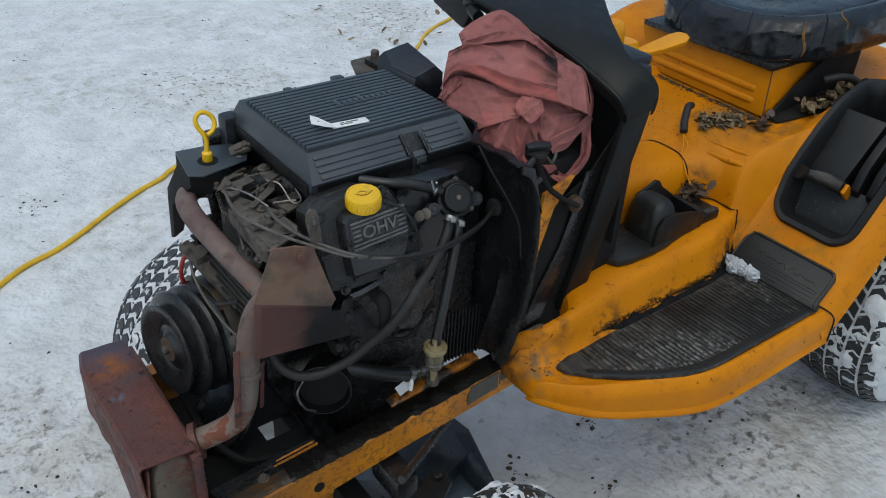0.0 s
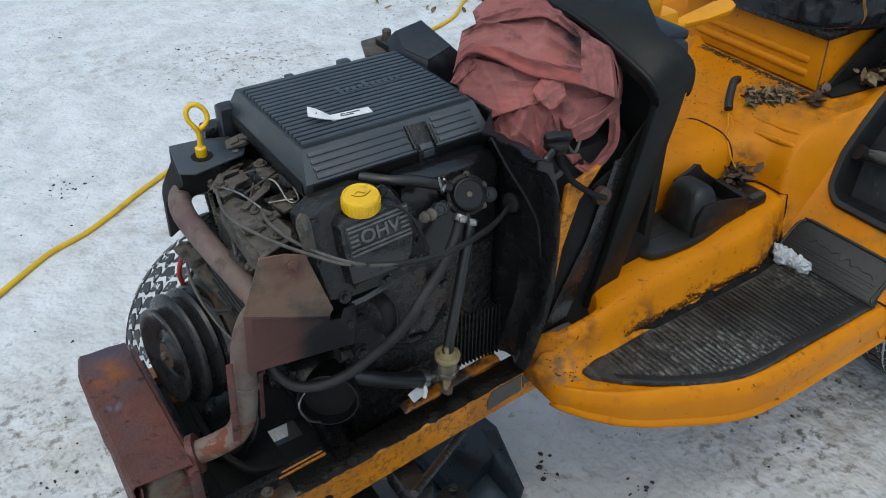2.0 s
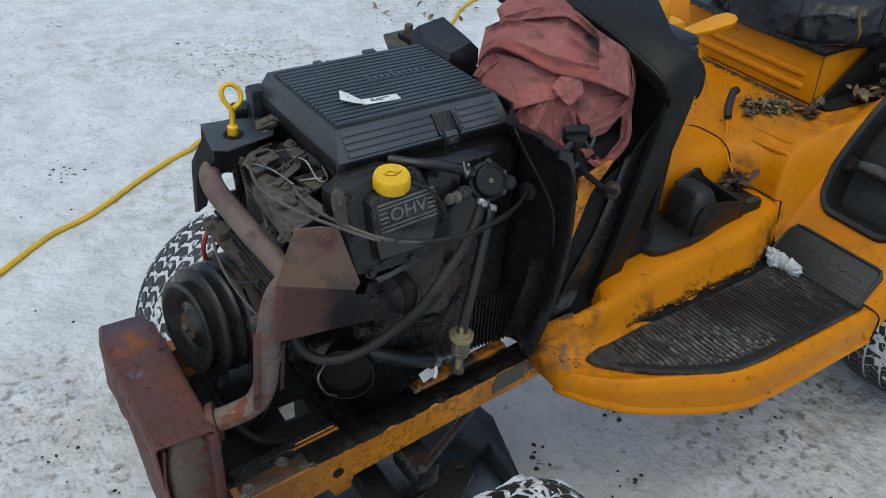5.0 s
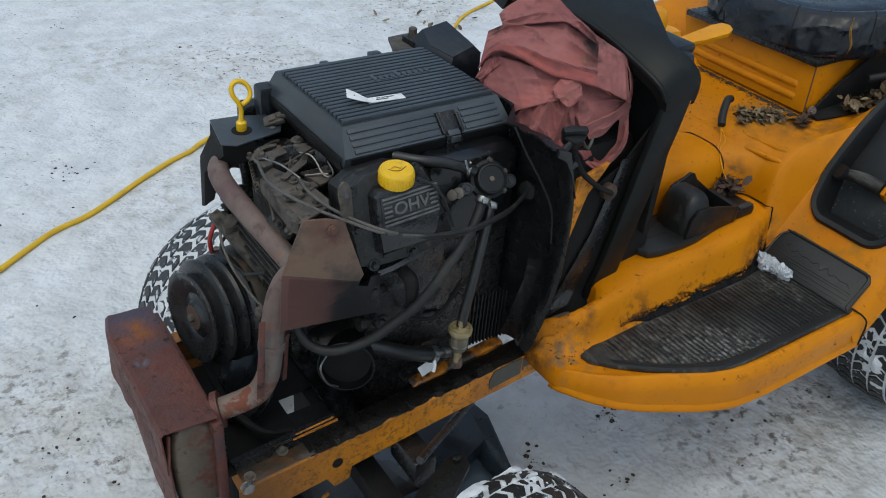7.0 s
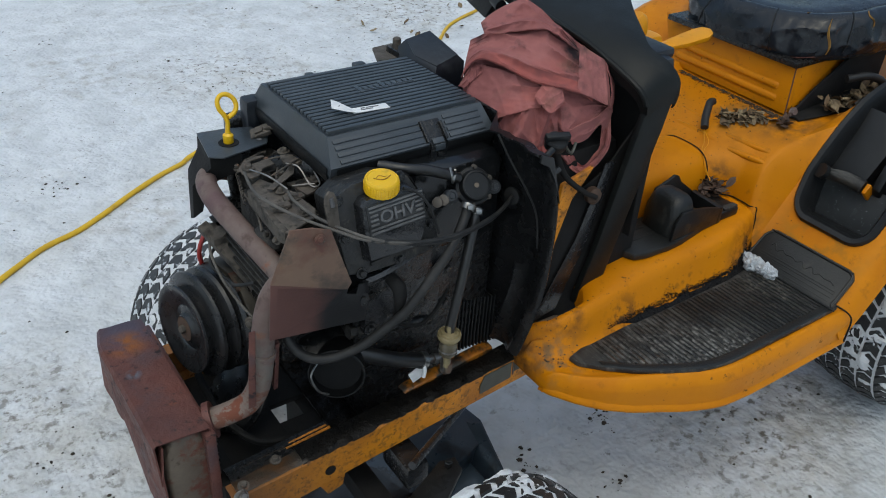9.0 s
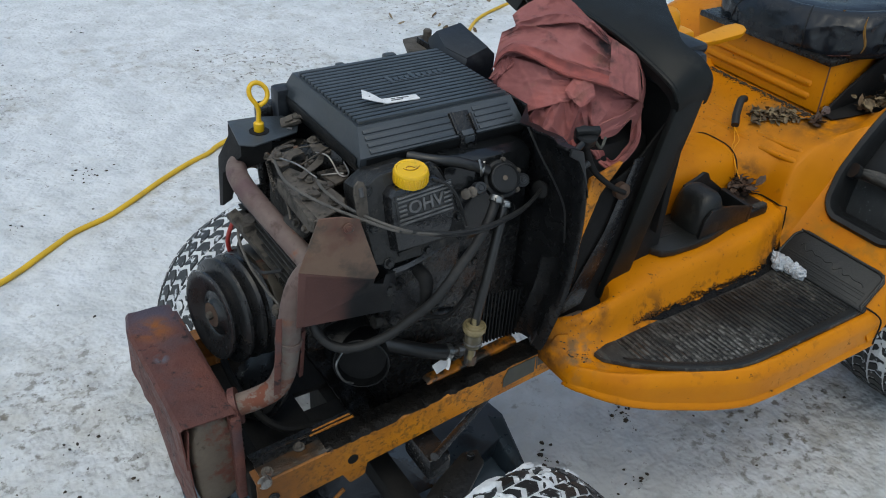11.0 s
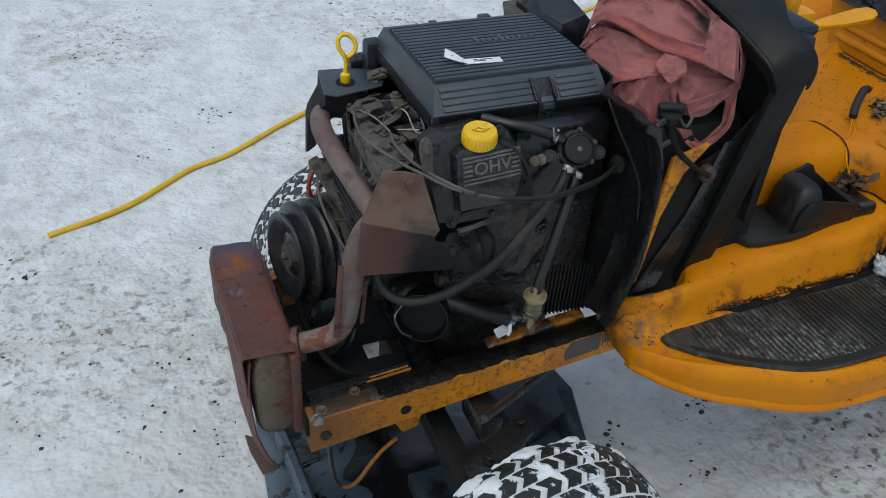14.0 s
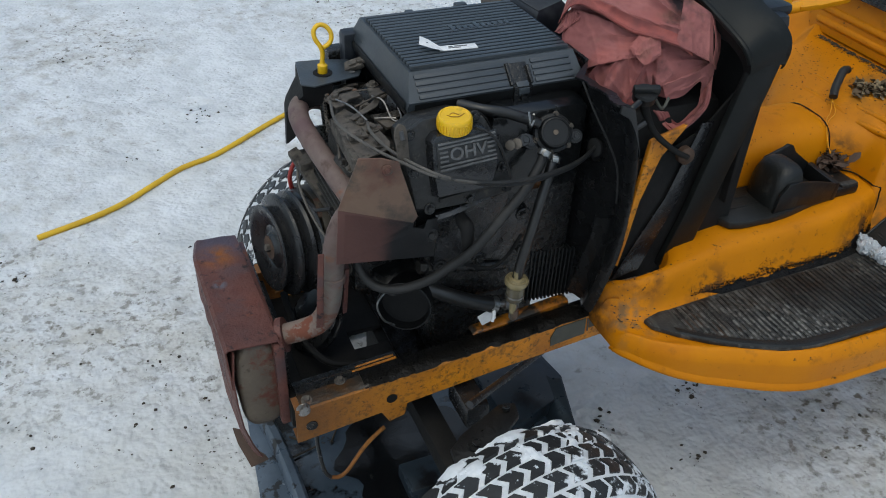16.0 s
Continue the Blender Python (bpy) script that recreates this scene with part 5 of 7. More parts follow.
rows = [[vm @ Vector((0.058 + (x - 0.058) * g, 0.070 + (y - 0.070) * g, z)) for x, y in dome] for g, z in ((1.07, -0.002), (1.045, 0.004), (1.01, 0.0145), (0.985, 0.0175), (0.95, 0.018))]
bm = sheet(rows, close=True)
bm.verts.ensure_lookup_table()
bm.faces.new(bm.verts[-10:])
part("dome", bevel(bm, 0.0012, 2, 30), M_OILY, vc)
lm = vm @ pose(0.0660, 0.0765, 0.0190) @ Euler((0, 0, radians(-2))).to_matrix().to_4x4()
part("letter_panel", box((-0.042, -0.0205, -0.003), (0.039, 0.0195, 0.0006), 0.0008, lm), M_WORN, vc)
letters("OHV", 0.0230, 0.0015, lm @ pose(-0.001, 0, 0.0012) @ Matrix.Diagonal((1.02, 1, 1, 1)), M_LETTER, vc, "lettering", "raised black letters")
for y in (-0.0185, -0.0135, 0.0105, 0.0155):
    part("raised_bar", box((-0.040, y, -0.001), (0.037, y + 0.0026, 0.0024), 0.0007, lm), M_LETTER, vc)
for y in (-0.0075, -0.0015, 0.0045):
    for a, c in ((-0.039, -0.028), (0.025, 0.036)):
        part("raised_bar", box((a, y, -0.001), (c, y + 0.0026, 0.0024), 0.0007, lm), M_LETTER, vc)
for x, y in ((0.010, 0.006), (0.1195, 0.006), (0.1170, 0.034), (0.1095, 0.076), (0.086, 0.112), (-0.002, 0.110), (-0.004, 0.060), (0.066, 0.005)):
    part("cover_bolt", bolt(vm @ Vector((x, y, 0.0)), vm.to_3x3() @ Vector((0, 0, 1)), 0.0046, 0.006), M_ENGINE, vc)
part("gasket_seam", tube([vm @ Vector(p) for p in ((0.1285, 0.000, -0.004), (0.119, 0.046, -0.003), (0.108, 0.086, -0.003), (0.097, 0.110, -0.003), (0.070, 0.121, -0.003))], 0.0025, 3, 6), M_GREASE, vc)
part("cast_rib", box((0.024, 0.010, -0.004), (0.110, 0.016, 0.0035), 0.0015, vm), M_CARB, vc)
ca, cd = Vector((0.2125, 0.015, 0.7575)), Vector((-0.03, -0.10, 1))
cap = part("oil_cap", lathe([(0.015, -0.004), (0.016, 0.001), (0.0212, 0.001), (0.0216, 0.0155), (0.0212, 0.0180), (0.0200, 0.0195), (0.0185, 0.0197), (0.0175, 0.0187), (0, 0.0187)], ca, cd, 48), M_YELLOW, engine, "yellow ribbed oil filler cap")
am = axis_pose(ca, cd)
grip = bmesh.new()
for i in range(30):
    a = 2 * math.pi * i / 30
    grip = join(grip, box((-0.0011, 0.0205, 0.0025), (0.0011, 0.0224, 0.0145), 0.0005, am @ Euler((0, 0, a)).to_matrix().to_4x4()))
part("grip_ribs", grip, M_YELLOW, cap)
part("cap_mark", join(tube([am @ Vector(p) for p in ((-0.010, 0.001, 0.019), (-0.004, -0.003, 0.0192), (0.004, -0.003, 0.0192), (0.012, 0.004, 0.019))], 0.0006, 4, 6), tube([am @ Vector(p) for p in ((-0.006, 0.002, 0.019), (-0.002, 0.005, 0.0192), (0.005, 0.001, 0.019))], 0.0006, 4, 6)), M_FOAM, cap, "small raised oil can mark")
part("cap_strap", tube([(0.235, 0.000, 0.762), (0.252, -0.004, 0.754), (0.266, -0.012, 0.735), (0.283, -0.014, 0.690)], 0.002, 5, 6), M_RUBBER, cap)

# bracket tab beside the cover
tb = [(0.139, 0.008, 0.722), (0.132, 0.008, 0.764), (0.133, 0.008, 0.774), (0.138, 0.008, 0.780), (0.144, 0.008, 0.777), (0.148, 0.008, 0.766), (0.152, 0.008, 0.725)]
tab = part("bracket_tab", prism(tb, (-0.3, 1, 0), 0.003, 0.0006), M_PLATE, engine, "grey steel tab with a slot")
part("slot", tube([(0.1395, 0.0075, 0.771), (0.1415, 0.0075, 0.759)], 0.0028, 2, 10), M_INK, tab)

# fuel pump
pm, pd = Vector((0.360, 0.018, 0.723)), Vector((-0.22, -0.80, 0.55)).normalized()
pump = part("fuel_pump", lathe([(0.020, -0.03), (0.0235, -0.012), (0.0268, -0.010), (0.0268, -0.004), (0.0255, -0.001), (0.0215, 0.0), (0.0208, 0.008), (0.0195, 0.0105), (0.0178, 0.011), (0.0170, 0.0095), (0, 0.0095)], pm, pd, 44), M_BLACK, engine, "round black fuel pump")
part("centre_plug", lathe([(0.0034, 0.009), (0.0034, 0.0112), (0, 0.0115)], pm, pd, 14), M_TANMETAL, pump, "tan-brown centre plug")
pa = axis_pose(pm, pd)
for k in range(6):
    a = radians(20 + 60 * k)
    part("pump_screw", join(bolt(pa @ Vector((0.0248 * math.cos(a), 0.0248 * math.sin(a), -0.003)), pd, 0.0027, 0.005)), M_DIRTY, pump)
for a in (radians(-8), radians(200)):
    c = pa @ Vector((0.0315 * math.cos(a), 0.0315 * math.sin(a), -0.006))
    part("mount_ear", lathe([(0.0095, -0.006), (0.0095, 0.0), (0, 0.0)], c, pd, 20), M_BLACK, pump)
    part("ear_screw", bolt(c, pd, 0.0034, 0.004), M_CLUTCH, pump)
for x, y, z, r in ((0.280, -0.011, 0.735, 0.0066), (0.288, -0.013, 0.737, 0.0070)):
    part("chrome_collar", lathe([(r * 0.7, -0.004), (r, -0.004), (r, 0.002), (r * 0.7, 0.003), (0, 0.003)], (x, y, z), (-0.75, -0.6, 0.25), 24), M_PLATE, engine, "bright steel collar")
part("bush_screw", join(lathe([(0.0075, -0.012), (0.0075, 0.004), (0.006, 0.006), (0, 0.006)], (0.298, -0.012, 0.739), (-0.4, -0.8, 0.4), 18), bolt((0.2990, -0.0145, 0.7415), (-0.3, -0.8, 0.45), 0.0045, 0.004)), M_CLUTCH, engine)


# hoses and clamps
def clamp(at, d, r):
    c = part("hose_clamp", join(lathe([(r, -0.004), (r + 0.0012, -0.004), (r + 0.0012, 0.004), (r, 0.004)], at, d, 22), box((-0.004, -0.003, 0), (0.004, 0.003, 0.005), 0.001, axis_pose(Vector(at) + Vector((-0.3, -0.85, 0.42)) * r, (-0.3, -0.85, 0.42)))), M_BRIGHT, engine, "bright worm-drive hose clamp")
    return c


part("fuel_hose", tube([(0.356, 0.004, 0.698), (0.348, -0.004, 0.682), (0.332, -0.016, 0.645), (0.316, -0.026, 0.60), (0.304, -0.031, 0.558), (0.300, -0.031, 0.532)], 0.0072, 6, 14), M_HOSE, engine, "black rubber fuel hose")
part("pulse_hose", tube([(0.340, 0.002, 0.708), (0.326, -0.008, 0.690), (0.300, -0.022, 0.668), (0.270, -0.028, 0.640), (0.233, -0.026, 0.595), (0.205, -0.012, 0.562), (0.175, 0.000, 0.536), (0.140, 0.016, 0.520), (0.112, 0.036, 0.520), (0.098, 0.060, 0.540), (0.100, 0.075, 0.58)], 0.0068, 6, 14), M_RUBBER, engine, "long dusty rubber hose")
part("breather_hose", tube([(0.245, 0.075, 0.757), (0.268, 0.050, 0.757), (0.295, 0.040, 0.753), (0.325, 0.030, 0.743), (0.340, 0.026, 0.736)], 0.0072, 6, 14), M_HOSE, engine, "curved black breather hose")
clamp((0.338, 0.000, 0.706), (0.6, 0.35, 0.75), 0.0082)
clamp((0.355, 0.002, 0.693), (0.4, 0.4, 0.85), 0.0078)
part("wire_clip", tube([(0.321, 0.022, 0.758), (0.318, 0.012, 0.750), (0.322, 0.016, 0.738), (0.330, 0.022, 0.745), (0.326, 0.018, 0.756)], 0.0016, 4, 6), M_BRIGHT, engine, "bright spring clip")
part("oil_hose", tube([(0.195, 0.050, 0.481), (0.23, 0.036, 0.466), (0.265, 0.030, 0.449), (0.298, 0.030, 0.434)], 0.0115, 6, 14), M_HOSE, engine, "short black oil hose")
part("hose_clip", lathe([(0.0115, -0.005), (0.0132, -0.005), (0.0132, 0.005), (0.0115, 0.005)], (0.300, 0.030, 0.433), (1, 0, -0.45), 22), M_BRIGHT, engine)
part("pipe_fitting", join(lathe([(0.005, 0), (0.005, 0.02), (0.008, 0.02), (0.008, 0.03), (0.005, 0.03), (0.005, 0.045)], (0.300, 0.030, 0.433), (1, 0, -0.3), 16), tube([(0.335, 0.022, 0.425), (0.318, 0.0, 0.43), (0.304, -0.026, 0.455), (0.300, -0.031, 0.482)], 0.0055, 5, 10)), M_STEEL, engine, "steel barbed fitting")
part("hang_tag", prism([(0.276, 0.030, 0.414), (0.300, 0.030, 0.424), (0.308, 0.028, 0.404), (0.284, 0.028, 0.396)], (0, 1, 0.2), 0.0015, 0.0004), M_LABEL, engine, "small white tag")
part("tag_stem", tube([(0.297, 0.022, 0.435), (0.296, 0.016, 0.425), (0.292, 0.013, 0.415)], 0.003, 3, 8), M_LABEL, engine)
part("oil_pipe", tube([(0.185, 0.052, 0.522), (0.24, 0.047, 0.512), (0.30, 0.047, 0.498), (0.322, 0.05, 0.492)], 0.0095, 5, 12), M_ENGINE, engine, "black oil pipe")
for x, z in ((0.188, 0.521), (0.200, 0.519), (0.318, 0.493)):
    part("pipe_nut", lathe([(0.0106, -0.004), (0.0106, 0.004)], (x, 0.050, z), (1, 0, -0.2), 6), M_CARB, engine)
part("plug_boot", join(tube([(0.228, 0.012, 0.622), (0.228, -0.006, 0.620), (0.229, -0.010, 0.606), (0.231, -0.006, 0.580), (0.235, 0.004, 0.556), (0.25, 0.02, 0.53), (0.285, 0.02, 0.515), (0.31, 0.02, 0.53), (0.325, 0.012, 0.57)], [0.009, 0.010, 0.009, 0.007, 0.005, 0.003, 0.0028, 0.0028, 0.0028], 6, 12)), M_MATTE, engine, "black spark plug boot and lead")

# fuel filter
ff = part("fuel_filter", lathe([(0.0045, -0.045), (0.0055, -0.024), (0.009, -0.022), (0.0130, -0.018), (0.0132, 0.008), (0.0165, 0.009), (0.0170, 0.014), (0.0160, 0.0165), (0.0125, 0.0155), (0.0115, 0.018), (0.0060, 0.019), (0.0055, 0.030)], (0.299, -0.032, 0.514), (0.02, 0, 1), 32), M_FILTER, engine, "amber plastic fuel filter")
part("filter_bowl", lathe([(0.0060, -0.0245), (0.0100, -0.0225), (0.0134, -0.0182), (0.0136, 0.0), (0.0136, 0.004)], (0.299, -0.032, 0.514), (0.02, 0, 1), 32), M_BOWL, ff, "dark see-through filter bowl")
part("filter_ring", lathe([(0.0132, -0.013), (0.0138, -0.013), (0.0138, -0.010), (0.0132, -0.010)], (0.299, -0.032, 0.514), (0.02, 0, 1), 28), M_STEEL, ff)
part("brass_elbow", tube([(0.301, -0.032, 0.474), (0.303, -0.030, 0.458), (0.310, -0.015, 0.452)], 0.006, 4, 10), M_TANMETAL, ff)

# oil filters: a black can facing out, another behind
oc = Vector((0.157, 0.034, 0.470))
part("oil_filter", lathe([(0.030, 0.09), (0.038, 0.08), (0.038, 0.006), (0.0395, 0.003), (0.0395, -0.002), (0.037, -0.004), (0.0360, 0.003), (0.0345, 0.010), (0.028, 0.0115), (0, 0.0105)], oc, (0.52, 0.84, -0.12), 40), M_FACE, engine, "black oil filter can")
ring = axis_pose(oc, (0.52, 0.84, -0.12))
part("filter_rim", tube([ring @ Vector((0.0392 * math.cos(a), 0.0392 * math.sin(a), -0.002)) for a in np.linspace(0, 2 * math.pi, 41)], 0.0010, 1, 8), M_BLACK, engine, "worn rim of the oil filter")
part("solenoid_can", lathe([(0.036, -0.04), (0.036, 0.012), (0.032, 0.018), (0.012, 0.020), (0, 0.020)], (0.162, 0.085, 0.487), (-0.1, -0.35, 0.9), 36), M_GLOSS, engine, "glossy black can")
part("starter_cable", tube([(0.128, 0.03, 0.51), (0.112, 0.022, 0.495), (0.120, 0.018, 0.468), (0.138, 0.022, 0.45)], 0.0015, 5, 6), M_BRIGHT, engine)

# cooling fins of the oil cooler
for i in range(14):
    x = 0.366 + i * 0.0068
    part("fin", box((x, 0.042, 0.408 - 0.0006 * i), (x + 0.0030, 0.085, 0.506 - 0.0011 * i), 0.0012), M_BLACK, crank)
part("fin_core", box((0.366, 0.058, 0.408), (0.460, 0.085, 0.488), 0.002), M_MATTE, crank)

# carburettor linkage: plates, screws, springs and rods on top of a dusty casting
link = part("carburettor", join(box((0.100, 0.09, 0.640), (0.170, 0.20, 0.700), 0.01), box((0.125, 0.20, 0.66), (0.185, 0.27, 0.715), 0.012), lathe([(0.022, 0), (0.022, 0.05), (0.016, 0.055), (0, 0.055)], (0.14, 0.20, 0.67), (0, 0.1, 1), 20),
                                lathe([(0.016, 0), (0.016, 0.035), (0.010, 0.04), (0, 0.04)], (0.165, 0.145, 0.68), (0.1, -0.2, 1), 18), box((0.155, 0.08, 0.60), (0.20, 0.14, 0.69), 0.01)), M_CARB, engine, "dusty carburettor casting")
pl = [(0.100, 0.155, 0.722), (0.118, 0.165, 0.724), (0.140, 0.110, 0.726), (0.146, 0.062, 0.724), (0.140, 0.048, 0.722), (0.098, 0.036, 0.718), (0.090, 0.045, 0.718), (0.092, 0.09, 0.720)]
part("control_plate", prism(pl, (0, 0, 1), 0.003, 0.001), M_PLATE, link, "dusty steel control plate")
part("control_plate", prism([(x, y, z - 0.02) for x, y, z in ((0.094, 0.04, 0.722), (0.090, 0.05, 0.722), (0.094, 0.15, 0.724), (0.099, 0.15, 0.724), (0.099, 0.04, 0.722))], (0, 0, 1), 0.02, 0.001), M_DIRTY, link)
part("control_lever", prism([(0.098, 0.176, 0.733), (0.110, 0.190, 0.734), (0.146, 0.194, 0.733), (0.148, 0.182, 0.732), (0.128, 0.176, 0.732), (0.116, 0.160, 0.732), (0.104, 0.158, 0.732)], (0, 0, 1), 0.0025, 0.0008), M_PLATE, link, "grey throttle lever")
part("control_lever", prism([(0.160, 0.192, 0.735), (0.190, 0.184, 0.735), (0.188, 0.166, 0.735), (0.172, 0.160, 0.735), (0.156, 0.172, 0.735)], (0, 0, 1), 0.004, 0.001), M_PLATE, link)
part("control_lever", prism([(0.150, 0.150, 0.716), (0.178, 0.150, 0.716), (0.184, 0.120, 0.714), (0.16, 0.112, 0.714)], (0, 0, 1), 0.004, 0.001), M_PLATE, link)
for x, y, z in ((0.135, 0.097, 0.728), (0.111, 0.085, 0.726), (0.110, 0.180, 0.737), (0.150, 0.168, 0.722), (0.128, 0.060, 0.726), (0.172, 0.205, 0.735), (0.184, 0.140, 0.72)):
    part("link_screw", bolt((x, y, z), (0, -0.05, 1), 0.0052, 0.006), M_DIRTY, link)
for y0, x0 in ((0.097, 0.135), (0.085, 0.111)):
    part("cable_clamp", box((x0 - 0.014, y0 - 0.006, 0.726), (x0 + 0.012, y0 + 0.006, 0.731), 0.0015), M_DIRTY, link)
part("link_rod", tube([(0.108, 0.170, 0.740), (0.120, 0.140, 0.742), (0.131, 0.108, 0.736)], 0.0013, 3, 6), M_BRIGHT, link, "bright thin throttle wire")
part("link_rod", tube([(0.158, 0.168, 0.738), (0.168, 0.150, 0.738), (0.172, 0.128, 0.722), (0.180, 0.122, 0.720), (0.186, 0.128, 0.724), (0.186, 0.160, 0.738), (0.194, 0.162, 0.738), (0.202, 0.144, 0.734)], 0.0013, 4, 6), M_STEEL, link, "bent wire link")
part("link_rod", tube([(0.150, 0.135, 0.722), (0.170, 0.130, 0.722), (0.178, 0.126, 0.722)], 0.0013, 3, 6), M_STEEL, link)
for (x0, y0, z0), (x1, y1, z1) in (((0.098, 0.190, 0.728), (0.090, 0.150, 0.705)), ((0.118, 0.20, 0.722), (0.135, 0.165, 0.726))):
    n = 60
    part("governor_spring", tube([(x0 + (x1 - x0) * t + 0.0024 * math.cos(t * 62), y0 + (y1 - y0) * t, z0 + (z1 - z0) * t + 0.0024 * math.sin(t * 62)) for t in np.linspace(0, 1, n)], 0.0008, 1, 5), M_DIRTY, link, "small coil spring")
# small levers, studs and rods over the casting
for a, b, r in (((0.105, 0.120, 0.716), (0.150, 0.178, 0.728), 0.0016), ((0.115, 0.205, 0.724), (0.168, 0.196, 0.733), 0.0014), ((0.128, 0.150, 0.735), (0.188, 0.176, 0.737), 0.0013), ((0.100, 0.060, 0.704), (0.150, 0.100, 0.712), 0.0022),
                ((0.145, 0.215, 0.722), (0.188, 0.150, 0.716), 0.0018), ((0.090, 0.100, 0.690), (0.094, 0.170, 0.712), 0.0020), ((0.120, 0.232, 0.716), (0.160, 0.240, 0.722), 0.0024)):
    mid = (Vector(a) + Vector(b)) / 2 + Vector((0.004, -0.003, 0.005))
    part("link_rod", tube([a, mid, b], r, 4, 7), M_DIRTY, link)
for x, y, z, d in ((0.104, 0.145, 0.712, (-0.3, -0.3, 1)), (0.146, 0.205, 0.726, (0, 0, 1)), (0.168, 0.222, 0.722, (0.1, 0, 1)), (0.126, 0.118, 0.728, (0, 0, 1)), (0.092, 0.058, 0.700, (-1, -0.3, 0.3)), (0.094, 0.090, 0.690, (-1, -0.3, 0.3)), (0.112, 0.222, 0.716, (-0.3, 0, 1)), (0.178, 0.106, 0.716, (0, -0.3, 1)), (0.158, 0.078, 0.700, (0, -1, 0.4))):
    part("link_screw", join(bolt((x, y, z), d, 0.0036, 0.007)), M_DIRTY, link)
part("governor_arm", prism([(0.112, 0.128, 0.730), (0.118, 0.122, 0.730), (0.158, 0.146, 0.732), (0.170, 0.166, 0.732), (0.164, 0.170, 0.732), (0.150, 0.154, 0.732)], (0, 0, 1), 0.002, 0.0006), M_PLATE, link, "thin grey governor arm")
part("choke_arm", prism([(0.100, 0.196, 0.726), (0.108, 0.190, 0.726), (0.128, 0.212, 0.728), (0.148, 0.214, 0.728), (0.148, 0.220, 0.728), (0.122, 0.220, 0.728)], (0, 0, 1), 0.002, 0.0006), M_PLATE, link, "thin grey choke arm")
part("float_bowl", lathe([(0.013, 0), (0.020, 0.004), (0.021, 0.020), (0.017, 0.024), (0.010, 0.026), (0, 0.026)], (0.106, 0.112, 0.662), (-0.5, -0.5, 0.7), 22), M_CARB, link)
part("intake_tube", tube([(0.15, 0.23, 0.69), (0.17, 0.20, 0.715), (0.20, 0.15, 0.725)], 0.02, 5, 14), M_ENGINE, link)
CABLE = [(0.102, 0.174, 0.736), (0.094, 0.140, 0.737), (0.092, 0.110, 0.737), (0.100, 0.080, 0.735), (0.118, 0.040, 0.732), (0.140, 0.005, 0.729), (0.175, -0.024, 0.718), (0.236, -0.034, 0.700), (0.285, -0.034, 0.690), (0.335, -0.022, 0.684), (0.385, -0.004, 0.680), (0.432, 0.016, 0.688)]
part("throttle_cable", tube(CABLE, 0.0021, 5, 8), M_CABLE, engine, "grey throttle cable")
CABLE2 = [(0.131, 0.106, 0.733), (0.126, 0.078, 0.735), (0.134, 0.035, 0.732), (0.156, -0.008, 0.728), (0.190, -0.030, 0.716), (0.240, -0.038, 0.704), (0.29, -0.037, 0.697), (0.338, -0.026, 0.692), (0.39, -0.006, 0.688), (0.434, 0.016, 0.694)]
part("choke_cable", tube(CABLE2, 0.0021, 5, 8), M_CABLE, engine, "grey choke cable")
for c, r, lo, hi in ((CABLE, 0.0026, 6, 12), (CABLE2, 0.0026, 4, 10)):
    part("cable_sleeve", tube(c[lo:hi], r, 5, 8), M_RUBBER, engine, "black cable sleeve")
part("grommet", lathe([(0.005, -0.004), (0.012, -0.003), (0.013, 0.002), (0.005, 0.004)], (0.428, 0.015, 0.690), (-1, -0.2, 0.1), 20), M_RUBBER, engine)

# exhaust
PIPE = [(0.150, 0.30, 0.655), (0.125, 0.295, 0.676), (0.098, 0.278, 0.690), (0.076, 0.250, 0.694), (0.068, 0.210, 0.692), (0.073, 0.160, 0.681), (0.084, 0.100, 0.664), (0.098, 0.050, 0.642), (0.115, 0.03, 0.62)]
part("exhaust_pipe", tube(PIPE, 0.0145, 6, 20), M_RUSTPIPE, engine, "bare rusty exhaust pipe")
part("exhaust_pipe", tube([(0.105, 0.045, 0.650), (0.082, 0.046, 0.638), (0.068, 0.049, 0.608), (0.061, 0.053, 0.56), (0.0565, 0.057, 0.505), (0.051, 0.061, 0.472), (0.038, 0.067, 0.447), (0.012, 0.075, 0.434), (-0.018, 0.084, 0.426)], 0.0158, 6, 20), M_RUSTPIPE, engine, "rusty exhaust down pipe")
part("pipe_flange", lathe([(0.0165, -0.005), (0.026, -0.005), (0.026, 0.004), (0.0165, 0.004)], (-0.012, 0.082, 0.427), (-0.93, 0.3, -0.25), 24), M_RUST, engine)
part("pipe_guard", prism([(0.036, 0.036, 0.592), (0.043, 0.032, 0.594), (0.038, 0.040, 0.462), (0.029, 0.044, 0.458)], (0.6, 0.8, 0), 0.0025, 0.0008), M_RUST, engine, "red-brown rusted pipe guard")
part("pipe_guard", prism([(0.076, 0.050, 0.545), (0.083, 0.052, 0.545), (0.079, 0.058, 0.462), (0.072, 0.056, 0.462)], (0.2, 1, 0), 0.012, 0.001), M_RUST, engine)
part("band_clamp", lathe([(0.0165, -0.005), (0.0180, -0.005), (0.0180, 0.005), (0.0165, 0.005)], (0.0590, 0.0545, 0.535), (0.07, -0.06, 1), 24), M_RUSTPIPE, engine)
hs = [(0.086, 0.008, 0.742), (0.112, 0.000, 0.742), (0.133, -0.004, 0.735), (0.146, -0.008, 0.690), (0.156, -0.012, 0.656), (0.150, -0.012, 0.6475), (0.059, 0.011, 0.6725)]
